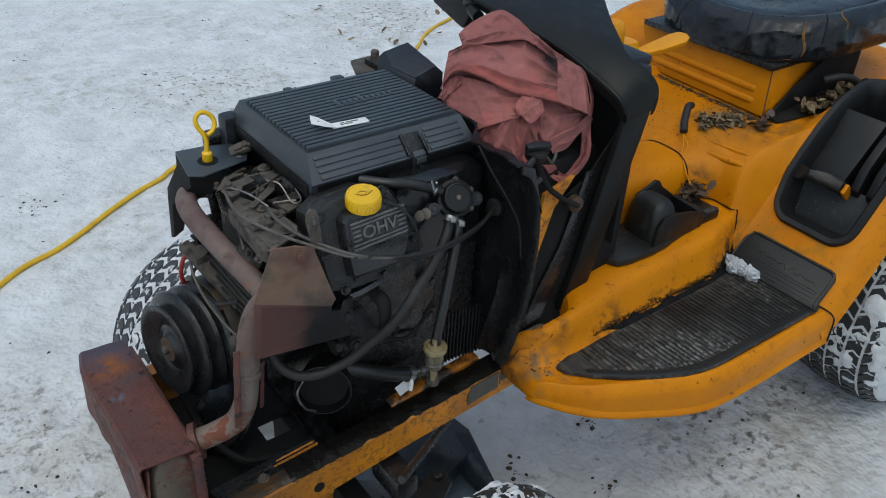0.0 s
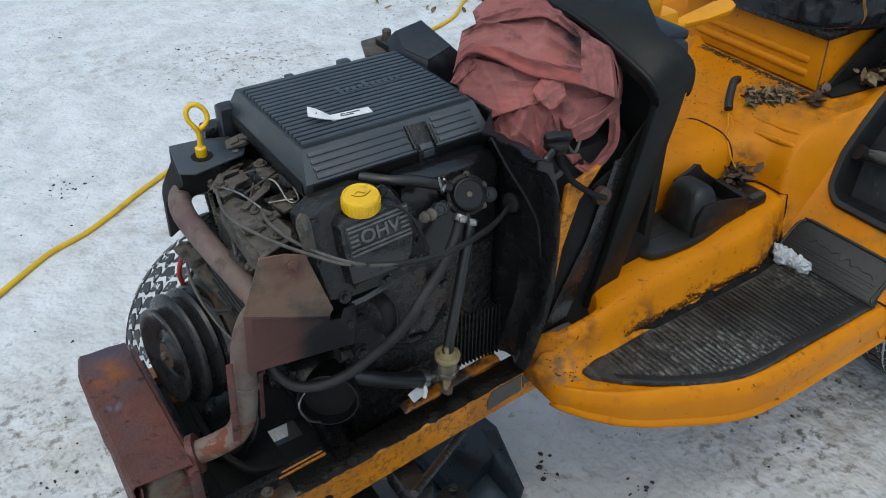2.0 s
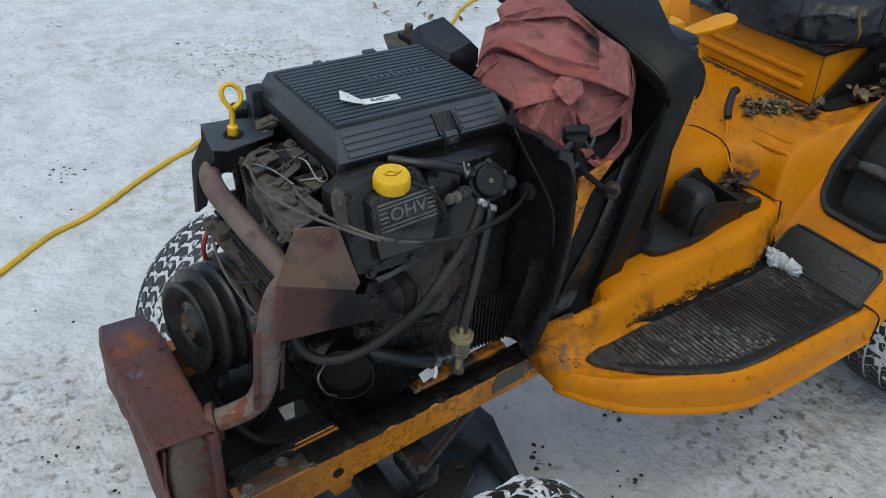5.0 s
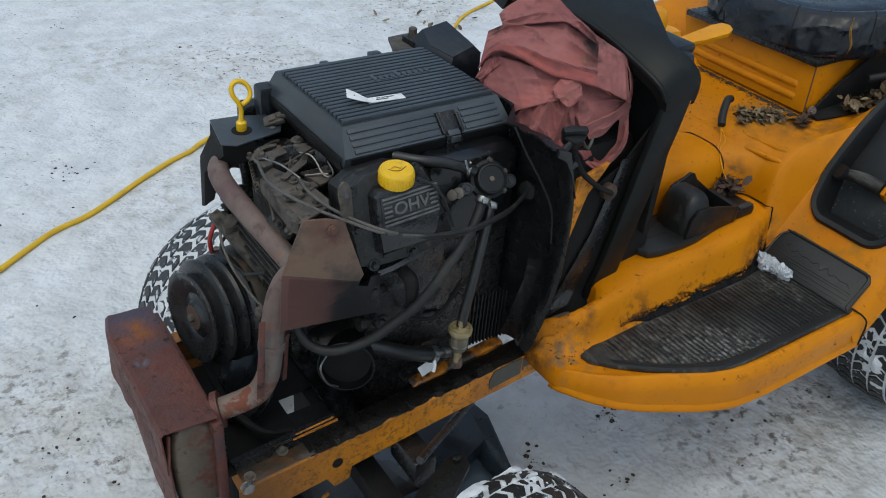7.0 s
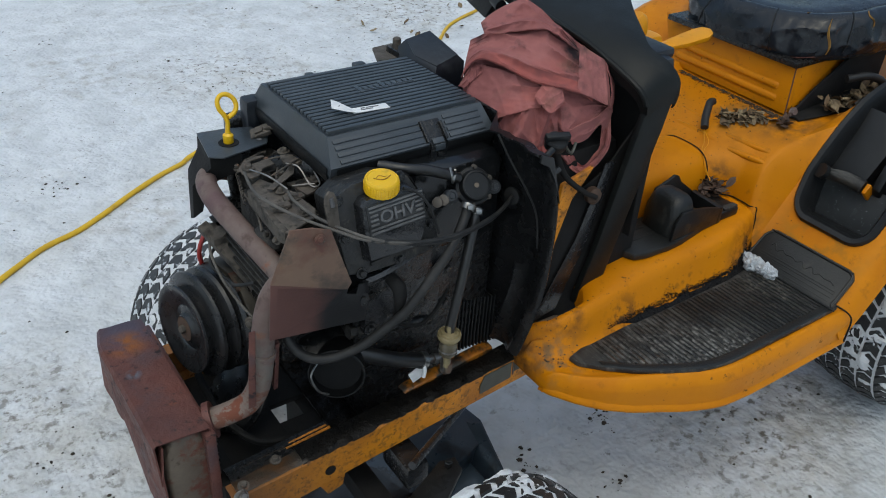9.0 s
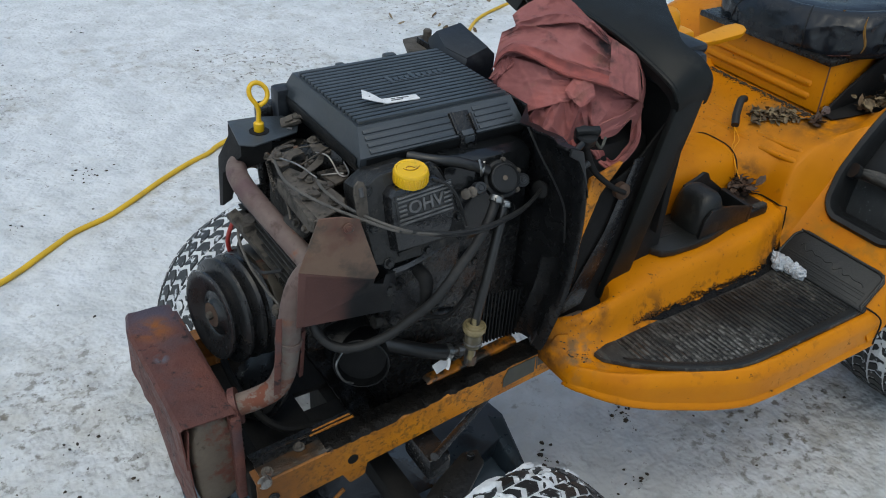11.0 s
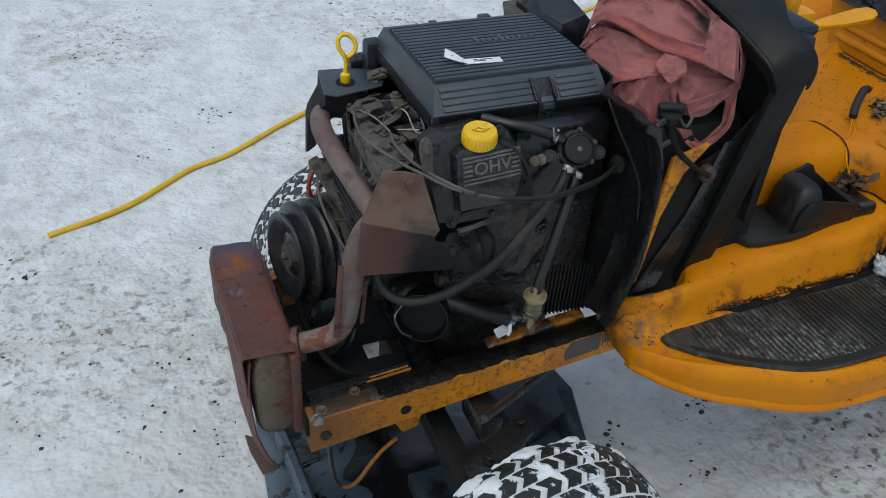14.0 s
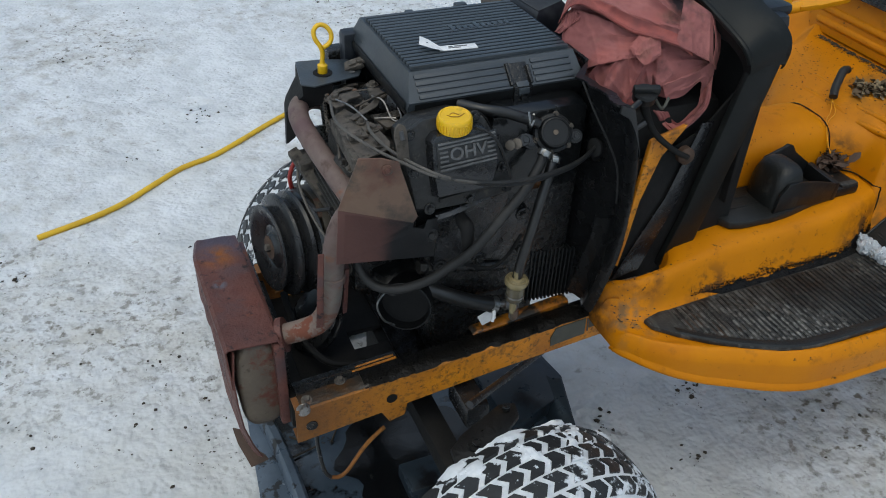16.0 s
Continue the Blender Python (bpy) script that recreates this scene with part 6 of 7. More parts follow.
sh = part("heat_shield", prism(hs, (0.05, 1, 0.2), 0.0025, 0.0008), M_SHIELD, engine, "brown rusted heat shield, bent across")
hs2 = [(0.054, 0.013, 0.588), (0.059, 0.011, 0.6725), (0.151, -0.012, 0.6475), (0.153, -0.004, 0.634), (0.172, 0.004, 0.622), (0.178, 0.008, 0.632), (0.199, 0.016, 0.626), (0.194, 0.020, 0.560)]
part("lower_shield", prism(hs2, (0, 1, 0), 0.0025, 0.0008), M_SHIELD2, sh, "red-brown lower heat shield, burnt black at one end")
part("shield_bolt", bolt((0.118, -0.003, 0.727), (-0.1, -1, 0.2), 0.004, 0.004), M_SHIELD, sh)
part("shield_bolt", bolt((0.186, 0.014, 0.602), (-0.1, -1, 0.1), 0.006, 0.005), M_ENGINE, sh)

# muffler and guard
rows = []
for y, g in ((0.052, 0.80), (0.055, 0.93), (0.062, 1.0), (0.18, 1.0), (0.29, 1.0), (0.30, 0.92)):
    ringp = []
    for j in range(32):
        a = 2 * math.pi * j / 32
        c, d = math.cos(a), math.sin(a)
        ringp.append((-0.055 + 0.032 * g * math.copysign(abs(c) ** 0.6, c) - 0.014 * (0.36 - (0.362 + 0.08 * d)) * -3 * 0.35, y, 0.362 + 0.082 * g * math.copysign(abs(d) ** 0.6, d)))
    rows.append(ringp)
bm = sheet(rows, close=True)
bm.verts.ensure_lookup_table()
bm.faces.new(bm.verts[:32])
muf = part("muffler", bm, M_TANMETAL, engine, "heat-stained muffler with a rounded end")
part("muffler_seam", box((-0.033, 0.043, 0.284), (-0.018, 0.31, 0.440), 0.004), M_RUST, muf)
ys = np.linspace(0.050, 0.307, 18)
rows = []
for k in range(7):
    row = []
    for i, y in enumerate(ys):
        t = i / 17
        w = 0.004 * math.sin(t * 9 + 1) + 0.003 * math.sin(t * 21)
        P = [(-0.021, 0.436), (-0.0235, 0.447), (-0.045, 0.4495), (-0.070, 0.4505), (-0.094, 0.452), (-0.0985, 0.447), (-0.094 - 0.5 * w, 0.395 - 0.02 * (1 - t) - 0.05 * t)]
        x, z = P[k]
        cut = 0.010 * max(0, (t - 0.86) / 0.14) if k in (4, 5) else 0
        row.append((x - 0.006 * t + cut, y, z + 0.009 * t + 0.0015 * noise.noise(Vector((x * 30, y * 20, 0)))))
    rows.append(row)
guard = part("muffler_guard", sheet(rows, thick=0.0022), M_RUST, engine, "rusted red sheet metal muffler guard")
front = bmesh.new()
cols = [[(-0.100, 0.050, 0.448), (-0.101, 0.120, 0.450), (-0.103, 0.20, 0.453), (-0.105, 0.303, 0.456)], [(-0.102, 0.047, 0.40), (-0.106, 0.11, 0.40), (-0.109, 0.18, 0.405), (-0.108, 0.27, 0.41)],
        [(-0.097, 0.045, 0.35), (-0.101, 0.09, 0.35), (-0.104, 0.13, 0.352), (-0.104, 0.18, 0.36)], [(-0.090, 0.044, 0.305), (-0.094, 0.07, 0.305), (-0.098, 0.095, 0.306), (-0.10, 0.12, 0.31)],
        [(-0.080, 0.045, 0.262), (-0.085, 0.06, 0.262), (-0.089, 0.075, 0.262), (-0.092, 0.09, 0.264)], [(-0.068, 0.048, 0.225), (-0.074, 0.055, 0.224), (-0.080, 0.062, 0.223), (-0.086, 0.07, 0.222)]]
part("guard_front", sheet([smooth_line([(x + 0.012 * max(0, (z - 0.3) / 0.15), y, z - 0.006) for x, y, z in c], 4) for c in cols], thick=0.0022), M_RUST, guard, "rusty torn front strip of the guard")
part("guard_tail", prism([(-0.066, 0.046, 0.226), (-0.060, 0.046, 0.212), (-0.078, 0.050, 0.203), (-0.086, 0.054, 0.196), (-0.098, 0.085, 0.222), (-0.101, 0.10, 0.243), (-0.090, 0.085, 0.250), (-0.084, 0.066, 0.232)], (0.6, 0.4, 0.6), 0.002, 0.0006), M_RUSTDARK, guard, "bent brown tail of the guard")
part("guard_bracket", join(box((-0.020, 0.06, 0.30), (-0.012, 0.30, 0.420), 0.002)), M_ENGINE, engine, "black muffler bracket")

# electric clutch with its pulley
cx, cdv = Vector((0.006, 0.205, 0.494)), Vector((0.975, 0.17, -0.08)).normalized()
cl = part("clutch_pulley", lathe([(0.0, 0.003), (0.009, 0.003), (0.011, 0.0), (0.019, -0.001), (0.022, 0.002), (0.026, 0.0055), (0.034, 0.0065), (0.037, 0.004), (0.046, 0.002), (0.056, -0.003), (0.0635, -0.0055), (0.0665, -0.005), (0.0670, -0.002), (0.064, 0.002), (0.061, 0.008), (0.061, 0.020)], cx, cdv, 56), M_CLUTCH, engine, "dished black clutch plate with pressed rings")
part("belt_sheave", lathe([(0.058, 0.010), (0.074, 0.013), (0.079, 0.016), (0.0800, 0.020), (0.072, 0.026), (0.071, 0.031), (0.0790, 0.036), (0.0808, 0.041), (0.0765, 0.046), (0.0765, 0.051), (0.081, 0.056), (0.075, 0.060)], cx, cdv, 52), M_CLUTCH, cl, "black belt sheave")
part("clutch_coil", lathe([(0.068, 0.060), (0.081, 0.061), (0.0825, 0.064), (0.0825, 0.100), (0.079, 0.104), (0.05, 0.105)], cx, cdv, 52), M_COIL, cl, "dusty clutch coil drum")
part("hub_face", lathe([(0.0, 0.0026), (0.0085, 0.0026), (0.0105, -0.0004), (0.0185, -0.0014)], cx, cdv, 30), M_RUSTDARK, cl)
part("centre_bolt", bolt(cx + cdv * 0.001, -cdv, 0.0062, 0.009), M_DIRTY, cl, "dusty centre bolt")
lab = sheet([[cx + cdv * h + Vector((0, -0.0832 * math.cos(a), 0.0832 * math.sin(a))) for a in np.linspace(0.95, 1.35, 6)] for h in (0.070, 0.092)], thick=0.0006)
part("coil_label", lab, M_TANMETAL, cl, "faded tan label")
part("red_wire", tube([(0.060, 0.262, 0.548), (0.056, 0.258, 0.575), (0.062, 0.256, 0.598), (0.074, 0.258, 0.612), (0.09, 0.262, 0.615)], 0.0034, 5, 8), M_RED, engine, "red wire")
part("clutch_bar", join(tube([(0.058, 0.236, 0.634), (0.066, 0.218, 0.622), (0.098, 0.14, 0.568)], [0.010, 0.011, 0.011], 3, 4), lathe([(0.011, -0.004), (0.011, 0.004), (0, 0.004)], (0.099, 0.135, 0.572), (-0.5, -0.6, 0.5), 16)), M_DIRTY, engine, "dusty steel bar")
part("front_casting", join(box((0.088, 0.07, 0.55), (0.18, 0.26, 0.66), 0.012), box((0.10, 0.09, 0.46), (0.20, 0.27, 0.58), 0.015)), M_ENGINE, engine)
for k in range(6):
    part("cylinder_fin", box((0.078, 0.064, 0.592 + k * 0.0115), (0.184, 0.262, 0.5955 + k * 0.0115), 0.001), M_CARB, engine)
for x, y, z in ((0.071, 0.20, 0.545), (0.073, 0.12, 0.535), (0.090, 0.086, 0.52)):
    part("case_bolt", bolt((x, y, z), (-0.8, -0.5, 0.2), 0.006, 0.007), M_DIRTY, engine)
part("stator_wire", tube([(0.088, 0.24, 0.60), (0.066, 0.235, 0.585), (0.060, 0.215, 0.575), (0.070, 0.18, 0.57), (0.064, 0.14, 0.59), (0.075, 0.10, 0.615)], 0.0026, 5, 8), M_RUBBER, engine, "thin black wire")
part("stator_wire", tube([(0.086, 0.235, 0.62), (0.062, 0.225, 0.61), (0.058, 0.19, 0.585), (0.068, 0.15, 0.555), (0.085, 0.09, 0.53)], 0.0022, 5, 8), M_CABLE, engine, "thin grey wire")
part("mount_lug", join(box((0.060, 0.20, 0.618), (0.088, 0.245, 0.630), 0.003), lathe([(0.010, 0), (0.010, 0.012), (0, 0.012)], (0.078, 0.215, 0.622), (-0.4, -0.3, 1), 16)), M_DIRTY, engine, "dusty mounting lug")
part("lower_pulley", lathe([(0.0, -0.012), (0.02, -0.012), (0.045, -0.008), (0.055, -0.004), (0.042, 0.002), (0.055, 0.008), (0.055, 0.012), (0, 0.014)], (0.062, 0.190, 0.345), (0.75, 0.1, -0.7), 36), M_CLUTCH, engine, "black idler pulley")

# dipstick, its tube and bracket
br = part("dipstick_bracket", prism([(0.090, 0.312, 0.734), (0.130, 0.308, 0.734), (0.166, 0.296, 0.734), (0.176, 0.262, 0.733), (0.164, 0.240, 0.733), (0.095, 0.224, 0.734), (0.078, 0.236, 0.734)], (0, 0, 1), 0.0025, 0.0008), M_AIRBOX, engine, "dark sheet metal dipstick bracket")
part("bracket_hole", lathe([(0.014, 0.0), (0.014, 0.0008), (0, 0.0008)], (0.117, 0.262, 0.7366), (0, 0, 1), 24), M_MATTE, br)
part("bracket_hole", lathe([(0.004, 0.0), (0.004, 0.0008), (0, 0.0008)], (0.158, 0.252, 0.7362), (0, 0, 1), 14), M_INK, br)
rows = [[(0.122, 0.230, 0.733), (0.080, 0.237, 0.734), (0.085, 0.28, 0.734), (0.089, 0.308, 0.734)], [(0.120, 0.232, 0.706), (0.081, 0.240, 0.716), (0.084, 0.28, 0.716), (0.088, 0.308, 0.716)], [(0.098, 0.240, 0.698), (0.070, 0.252, 0.700), (0.074, 0.285, 0.700), (0.080, 0.310, 0.700)],
        [(0.078, 0.250, 0.688), (0.060, 0.262, 0.684), (0.064, 0.290, 0.684), (0.072, 0.312, 0.684)], [(0.070, 0.262, 0.640), (0.060, 0.275, 0.625), (0.063, 0.298, 0.612), (0.072, 0.314, 0.625)]]
part("bracket_flap", sheet(rows, thick=0.002), M_MATTE, br, "black bent-down flap")
ds = part("dipstick", lathe([(0.0066, 0.0), (0.0072, 0.001), (0.0072, 0.012), (0.0056, 0.0132), (0.0040, 0.0145), (0.0034, 0.018)], (0.117, 0.262, 0.737), (0.02, 0, 1), 20), M_YELLOW, engine, "yellow looped dipstick handle")
LOOP = [(0.117, 0.262, 0.752), (0.1185, 0.262, 0.772), (0.1145, 0.263, 0.785), (0.107, 0.265, 0.798), (0.106, 0.267, 0.812), (0.114, 0.268, 0.821), (0.126, 0.267, 0.820), (0.135, 0.264, 0.810), (0.136, 0.261, 0.798), (0.130, 0.259, 0.789), (0.1195, 0.2575, 0.784)]
part("loop", tube([(0.117 + 0.78 * (x - 0.117), y, 0.752 + 0.77 * (z - 0.752)) for x, y, z in LOOP], 0.0033, 5, 10), M_YELLOW, ds)
part("dipstick_tube", tube([(0.117, 0.262, 0.737), (0.118, 0.262, 0.68), (0.128, 0.26, 0.58), (0.15, 0.25, 0.46)], 0.0075, 4, 12), M_ENGINE, engine, "black dipstick tube")

# far side: cover, mount and bolt behind the air box
part("rear_cover", sheet([[(0.425, 0.296, 0.70), (0.435, 0.345, 0.70), (0.500, 0.350, 0.70), (0.515, 0.26, 0.70), (0.44, 0.25, 0.70)], [(0.425, 0.288, 0.780), (0.440, 0.340, 0.798), (0.500, 0.345, 0.808), (0.512, 0.258, 0.79), (0.448, 0.246, 0.77)], [(0.438, 0.288, 0.800), (0.448, 0.330, 0.812), (0.496, 0.334, 0.818), (0.502, 0.262, 0.800), (0.458, 0.256, 0.79)]], close=True), M_BLUE, engine, "dark blue-black plastic cover")
part("rear_cover_top", prism([(0.438, 0.288, 0.8015), (0.448, 0.330, 0.8125), (0.496, 0.334, 0.8185), (0.502, 0.262, 0.8015), (0.458, 0.256, 0.7915)], (0, 0, -1), 0.006, 0.0015), M_BLUE, engine)
part("rear_mount", join(prism([(0.40, 0.335, 0.775), (0.425, 0.395, 0.775), (0.47, 0.40, 0.775), (0.49, 0.37, 0.775), (0.47, 0.34, 0.775)], (0, 0, 1), 0.006, 0.002), lathe([(0.016, 0), (0.016, 0.003), (0.010, 0.004), (0.007, 0.010), (0.007, 0.018), (0.005, 0.020), (0, 0.020)], (0.458, 0.372, 0.780), (0, 0, 1), 18)), M_DIRTY, engine, "dirty engine mount with a bolt and washer")
part("far_shroud", box((0.14, 0.315, 0.60), (0.44, 0.345, 0.745), 0.01), M_ENGINE, engine)
part("side_duct", join(box((0.160, 0.296, 0.68), (0.19, 0.325, 0.775), 0.008)), M_BLUE, engine)


# ---- frame details ----
part("grease", sheet([[(x, -0.0015 + 0.006 * max(0, noise.noise(Vector((x * 40, 0, 2)))), float(np.interp(x, [-0.02, 0.12, 0.3, 0.5], [0.352, 0.362, 0.374, 0.388])) + 0.0015 - 0.003 * (noise.noise(Vector((x * 25, 3, 0))) > 0.05)),
                       (x, 0.006, float(np.interp(x, [-0.02, 0.12, 0.3, 0.5], [0.352, 0.362, 0.374, 0.388])) + 0.004), (x, 0.020, float(np.interp(x, [-0.02, 0.12, 0.3, 0.5], [0.352, 0.362, 0.374, 0.388])) + 0.005 + 0.003 * noise.noise(Vector((x * 60, 1, 0)))),
                       (x, 0.036, float(np.interp(x, [-0.02, 0.12, 0.3, 0.5], [0.352, 0.362, 0.374, 0.388])) + 0.003)] for x in np.linspace(0.085, 0.49, 170)], thick=0.002), M_GREASE, tractor, "oily black dirt along the rail")
part("grime", sheet([[(x, y, float(np.interp(x, [-0.02, 0.12], [0.352, 0.362])) + h + 0.0015 * noise.noise(Vector((x * 70, y * 200, 4)))) for y, h in ((0.0015, 0.0014), (0.008, 0.003), (0.018, 0.003), (0.028, 0.0015))] for x in np.linspace(-0.012, 0.095, 50)], thick=0.001), M_GRIME, tractor, "brown grime on the front of the rail")
part("engine_rail", sheet([[(x, 0.034, z - 0.03), (x, 0.032, z), (x, 0.036, z + 0.003), (x, 0.050, z + 0.003)] for x, z in ((0.272, 0.374), (0.276, 0.378), (0.34, 0.384), (0.435, 0.396), (0.44, 0.394))], thick=0.002), M_RAILDIRT, tractor, "grimy orange inner rail")
part("engine_rail", sheet([[(x, 0.040, z - 0.02), (x, 0.040, z), (x, 0.041, z + 0.0015), (x, 0.0435, z + 0.0015)] for x, z in ((0.078, 0.3568), (0.10, 0.359), (0.148, 0.363))], thick=0.0015), M_RAIL, tractor, "worn orange inner rail end")
part("engine_rail", sheet([[(x, 0.0475, z - 0.01), (x, 0.048, z), (x, 0.0505, z + 0.0008)] for x, z in ((0.085, 0.3575), (0.10, 0.359), (0.146, 0.3628))], thick=0.0012), M_RAIL, tractor, "thin orange lip of the inner rail")
part("engine_rail", sheet([[(x, 0.040, z - 0.02), (x, 0.040, z), (x, 0.043, z + 0.001), (x, 0.047, z + 0.001)] for x, z in ((0.002, 0.350), (0.006, 0.3515), (0.0775, 0.3567))], thick=0.002), M_GRIME, tractor, "grimy front of the inner rail")
part("mount_plate", sheet([[(x, 0.028, float(np.interp(x, [-0.02, 0.5], [0.352, 0.388])) - 0.002), (x, 0.045, float(np.interp(x, [-0.02, 0.5], [0.352, 0.388])) - 0.001), (x, 0.060, float(np.interp(x, [-0.02, 0.5], [0.352, 0.388])) - 0.004)] for x in (-0.01, 0.03, 0.08, 0.15)], thick=0.003), M_ENGINE, tractor)
for x, y, z, d in ((0.000, 0.012, 0.356, (0, -0.2, 1)), (0.055, 0.028, 0.360, (0, 0, 1))):
    part("rail_bolt", bolt((x, y, z), d, 0.005, 0.007), M_DIRTY, tractor, "dull steel bolt")
part("rail_stud", join(bolt((-0.008, 0.002, 0.350), (-0.2, -1, 0.3), 0.006, 0.008), tube([(-0.004, 0.004, 0.356), (-0.006, -0.006, 0.358)], 0.004, 2, 8)), M_STEEL, tractor)
part("rail_hole", lathe([(0.0085, -0.0005), (0.0085, 0.0006), (0, 0.0006)], (0.126, -0.0006, 0.324), (0, -1, 0), 18), M_MATTE, tractor, "dark round hole in the rail")
part("rail_nut", join(bolt((0.002, -0.001, 0.316), (0, -1, 0.05), 0.0050, 0.003)), M_ENGINE, tractor)
dm = basis((0.395, -0.0005, 0.340), (1, 0, 0.10), (0.02, 0, 1))
part("rail_sticker", prism([dm @ Vector(p) for p in ((0.0, 0.002, 0), (0.062, 0.003, 0), (0.064, 0.036, 0), (0.010, 0.037, 0), (0.0, 0.020, 0))], dm.to_3x3() @ Vector((0, 0, 1)), 0.0014, 0.0), M_DECAL, tractor, "grey serial sticker, unreadable")
part("sticker_frame", box((0.0665, 0.006, 0.0), (0.0685, 0.034, 0.0012), 0.0, dm), M_INK, tractor)
part("sticker_frame", box((0.070, 0.012, 0.0), (0.082, 0.030, 0.0010), 0.0, dm), M_DECAL, tractor)
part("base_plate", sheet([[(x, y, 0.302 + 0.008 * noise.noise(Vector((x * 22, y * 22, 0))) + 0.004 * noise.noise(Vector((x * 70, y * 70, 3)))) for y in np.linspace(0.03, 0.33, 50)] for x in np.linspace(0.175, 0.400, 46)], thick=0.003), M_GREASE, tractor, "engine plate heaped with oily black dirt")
part("cross_member", join(box((-0.02, 0.03, 0.285), (0.01, 0.33, 0.335), 0.004), box((0.0, 0.04, 0.286), (0.116, 0.32, 0.297), 0.003), box((0.112, 0.04, 0.284), (0.19, 0.150, 0.295), 0.003), box((0.112, 0.192, 0.284), (0.19, 0.32, 0.295), 0.003)), M_MATTE, tractor, "black front cross member")
part("front_belt", tube([(0.06, 0.30, 0.37), (0.03, 0.26, 0.36), (0.03, 0.16, 0.345), (0.06, 0.10, 0.33), (0.12, 0.09, 0.32)], 0.006, 5, 8), M_MATTE, tractor)
part("hood_hinge", join(prism([(0.012, 0.24, 0.37), (0.055, 0.24, 0.385), (0.075, 0.27, 0.40), (0.03, 0.28, 0.395)], (0, 0, 1), 0.004, 0.001)), M_RAIL, tractor, "orange corner of the frame")

# front axle, spindle and tie rod
ax = part("front_axle", join(box((0.185, -0.20, 0.185), (0.225, 0.52, 0.225), 0.008), box((0.16, 0.12, 0.18), (0.25, 0.23, 0.285), 0.01)), M_MATTE, tractor, "greasy black front axle")
part("spindle", join(lathe([(0.018, -0.07), (0.018, 0.06), (0.012, 0.064), (0.012, 0.075), (0, 0.075)], (0.205, -0.13, 0.255), (0, 0, 1), 20), prism([(0.165, -0.15, 0.315), (0.20, -0.16, 0.315), (0.29, -0.10, 0.315), (0.295, -0.075, 0.315), (0.27, -0.07, 0.315), (0.20, -0.10, 0.315), (0.17, -0.12, 0.315)], (0, 0, 1), 0.010, 0.002)), M_OILY2, ax, "dirty steering arm")
part("spindle", join(lathe([(0.018, -0.07), (0.018, 0.06), (0.012, 0.064), (0, 0.064)], (0.205, 0.45, 0.255), (0, 0, 1), 20)), M_ENGINE, ax)
for x, y in ((0.205, -0.13), (0.275, -0.085)):
    part("arm_nut", bolt((x, y, 0.326), (0, 0, 1), 0.0065, 0.010, False), M_ENGINE, ax)
part("tie_rod", tube([(0.224, -0.066, 0.338), (0.28, -0.032, 0.320), (0.365, 0.020, 0.292), (0.46, 0.08, 0.26)], 0.0065, 4, 12), M_OILY, ax, "black tie rod")
part("axle_bracket", join(box((0.232, -0.045, 0.255), (0.272, 0.03, 0.30), 0.008)), M_OILY, tractor, "greasy bracket under the rail")
part("rail_bracket", prism([(0.110, 0.006, 0.294), (0.155, 0.006, 0.300), (0.150, 0.006, 0.272), (0.125, 0.006, 0.266)], (0, 1, 0), 0.02, 0.002), M_RAIL, tractor, "worn orange bracket under the rail")
hook = [(0.012, 0.020, 0.285), (0.013, 0.020, 0.24), (0.020, 0.020, 0.180), (0.030, 0.020, 0.158), (0.045, 0.020, 0.153), (0.060, 0.020, 0.165), (0.080, 0.020, 0.197), (0.098, 0.020, 0.220), (0.121, 0.020, 0.240)]
part("wire_hook", tube(hook[3:], 0.0034, 6, 10), M_RAIL, tractor, "bent orange rod hook")
part("wire_hook", tube(hook[:4], 0.0033, 6, 10), M_CLUTCH, tractor, "rubbed dark end of the rod hook")

# ---- shallow tray under the front of the tractor ----
tray = thing("tray", "shallow dark tray with a wet black floor under the tractor", "tray", (0.24, 0.15, 0.0))
part("tray_floor", sheet([[(x, y, 0.016 + 0.002 * noise.noise(Vector((x * 6, y * 6, 0)))) for y in np.linspace(-0.06, 0.40, 24)] for x in np.linspace(-0.01, 0.50, 26)], thick=0.004), M_TRAY, tray, "wet glossy tray floor with a blue sky reflection in its colour")
rimp = [(-0.035, 0.40), (-0.028, 0.32), (-0.018, 0.24), (-0.012, 0.16), (-0.010, 0.08), (-0.012, 0.0), (-0.016, -0.06)]
rows = []
for x, y in [(p.x, p.y) for p in smooth_line([(a, b, 0) for a, b in rimp], 4)]:
    rows.append([(x - 0.012, y, 0.006), (x - 0.010, y, 0.040), (x - 0.004, y, 0.047), (x + 0.008, y, 0.046), (x + 0.014, y, 0.038), (x + 0.018, y, 0.012)])
part("tray_rim", sheet(rows, thick=0.002), M_TRAYRIM, tray, "raised blue-grey rim, chipped and dirty")
part("tray_flange", prism([(-0.050, 0.36, 0.012), (-0.072, 0.128, 0.010), (-0.078, 0.0, 0.010), (-0.080, -0.06, 0.010), (-0.022, -0.06, 0.010), (-0.02, 0.16, 0.010), (-0.04, 0.36, 0.012)], (0, 0, 1), 0.006, 0.002), M_TRAYRIM, tray, "flat blue-grey flange")
part("tray_wall", prism([(0.49, 0.02, 0.018), (0.500, 0.02, 0.062), (0.545, 0.162, 0.062), (0.530, 0.250, 0.066), (0.505, 0.36, 0.060), (0.49, 0.36, 0.018)], (1, -0.1, 0), 0.004, 0.001), M_TRAYBLUE, tray)
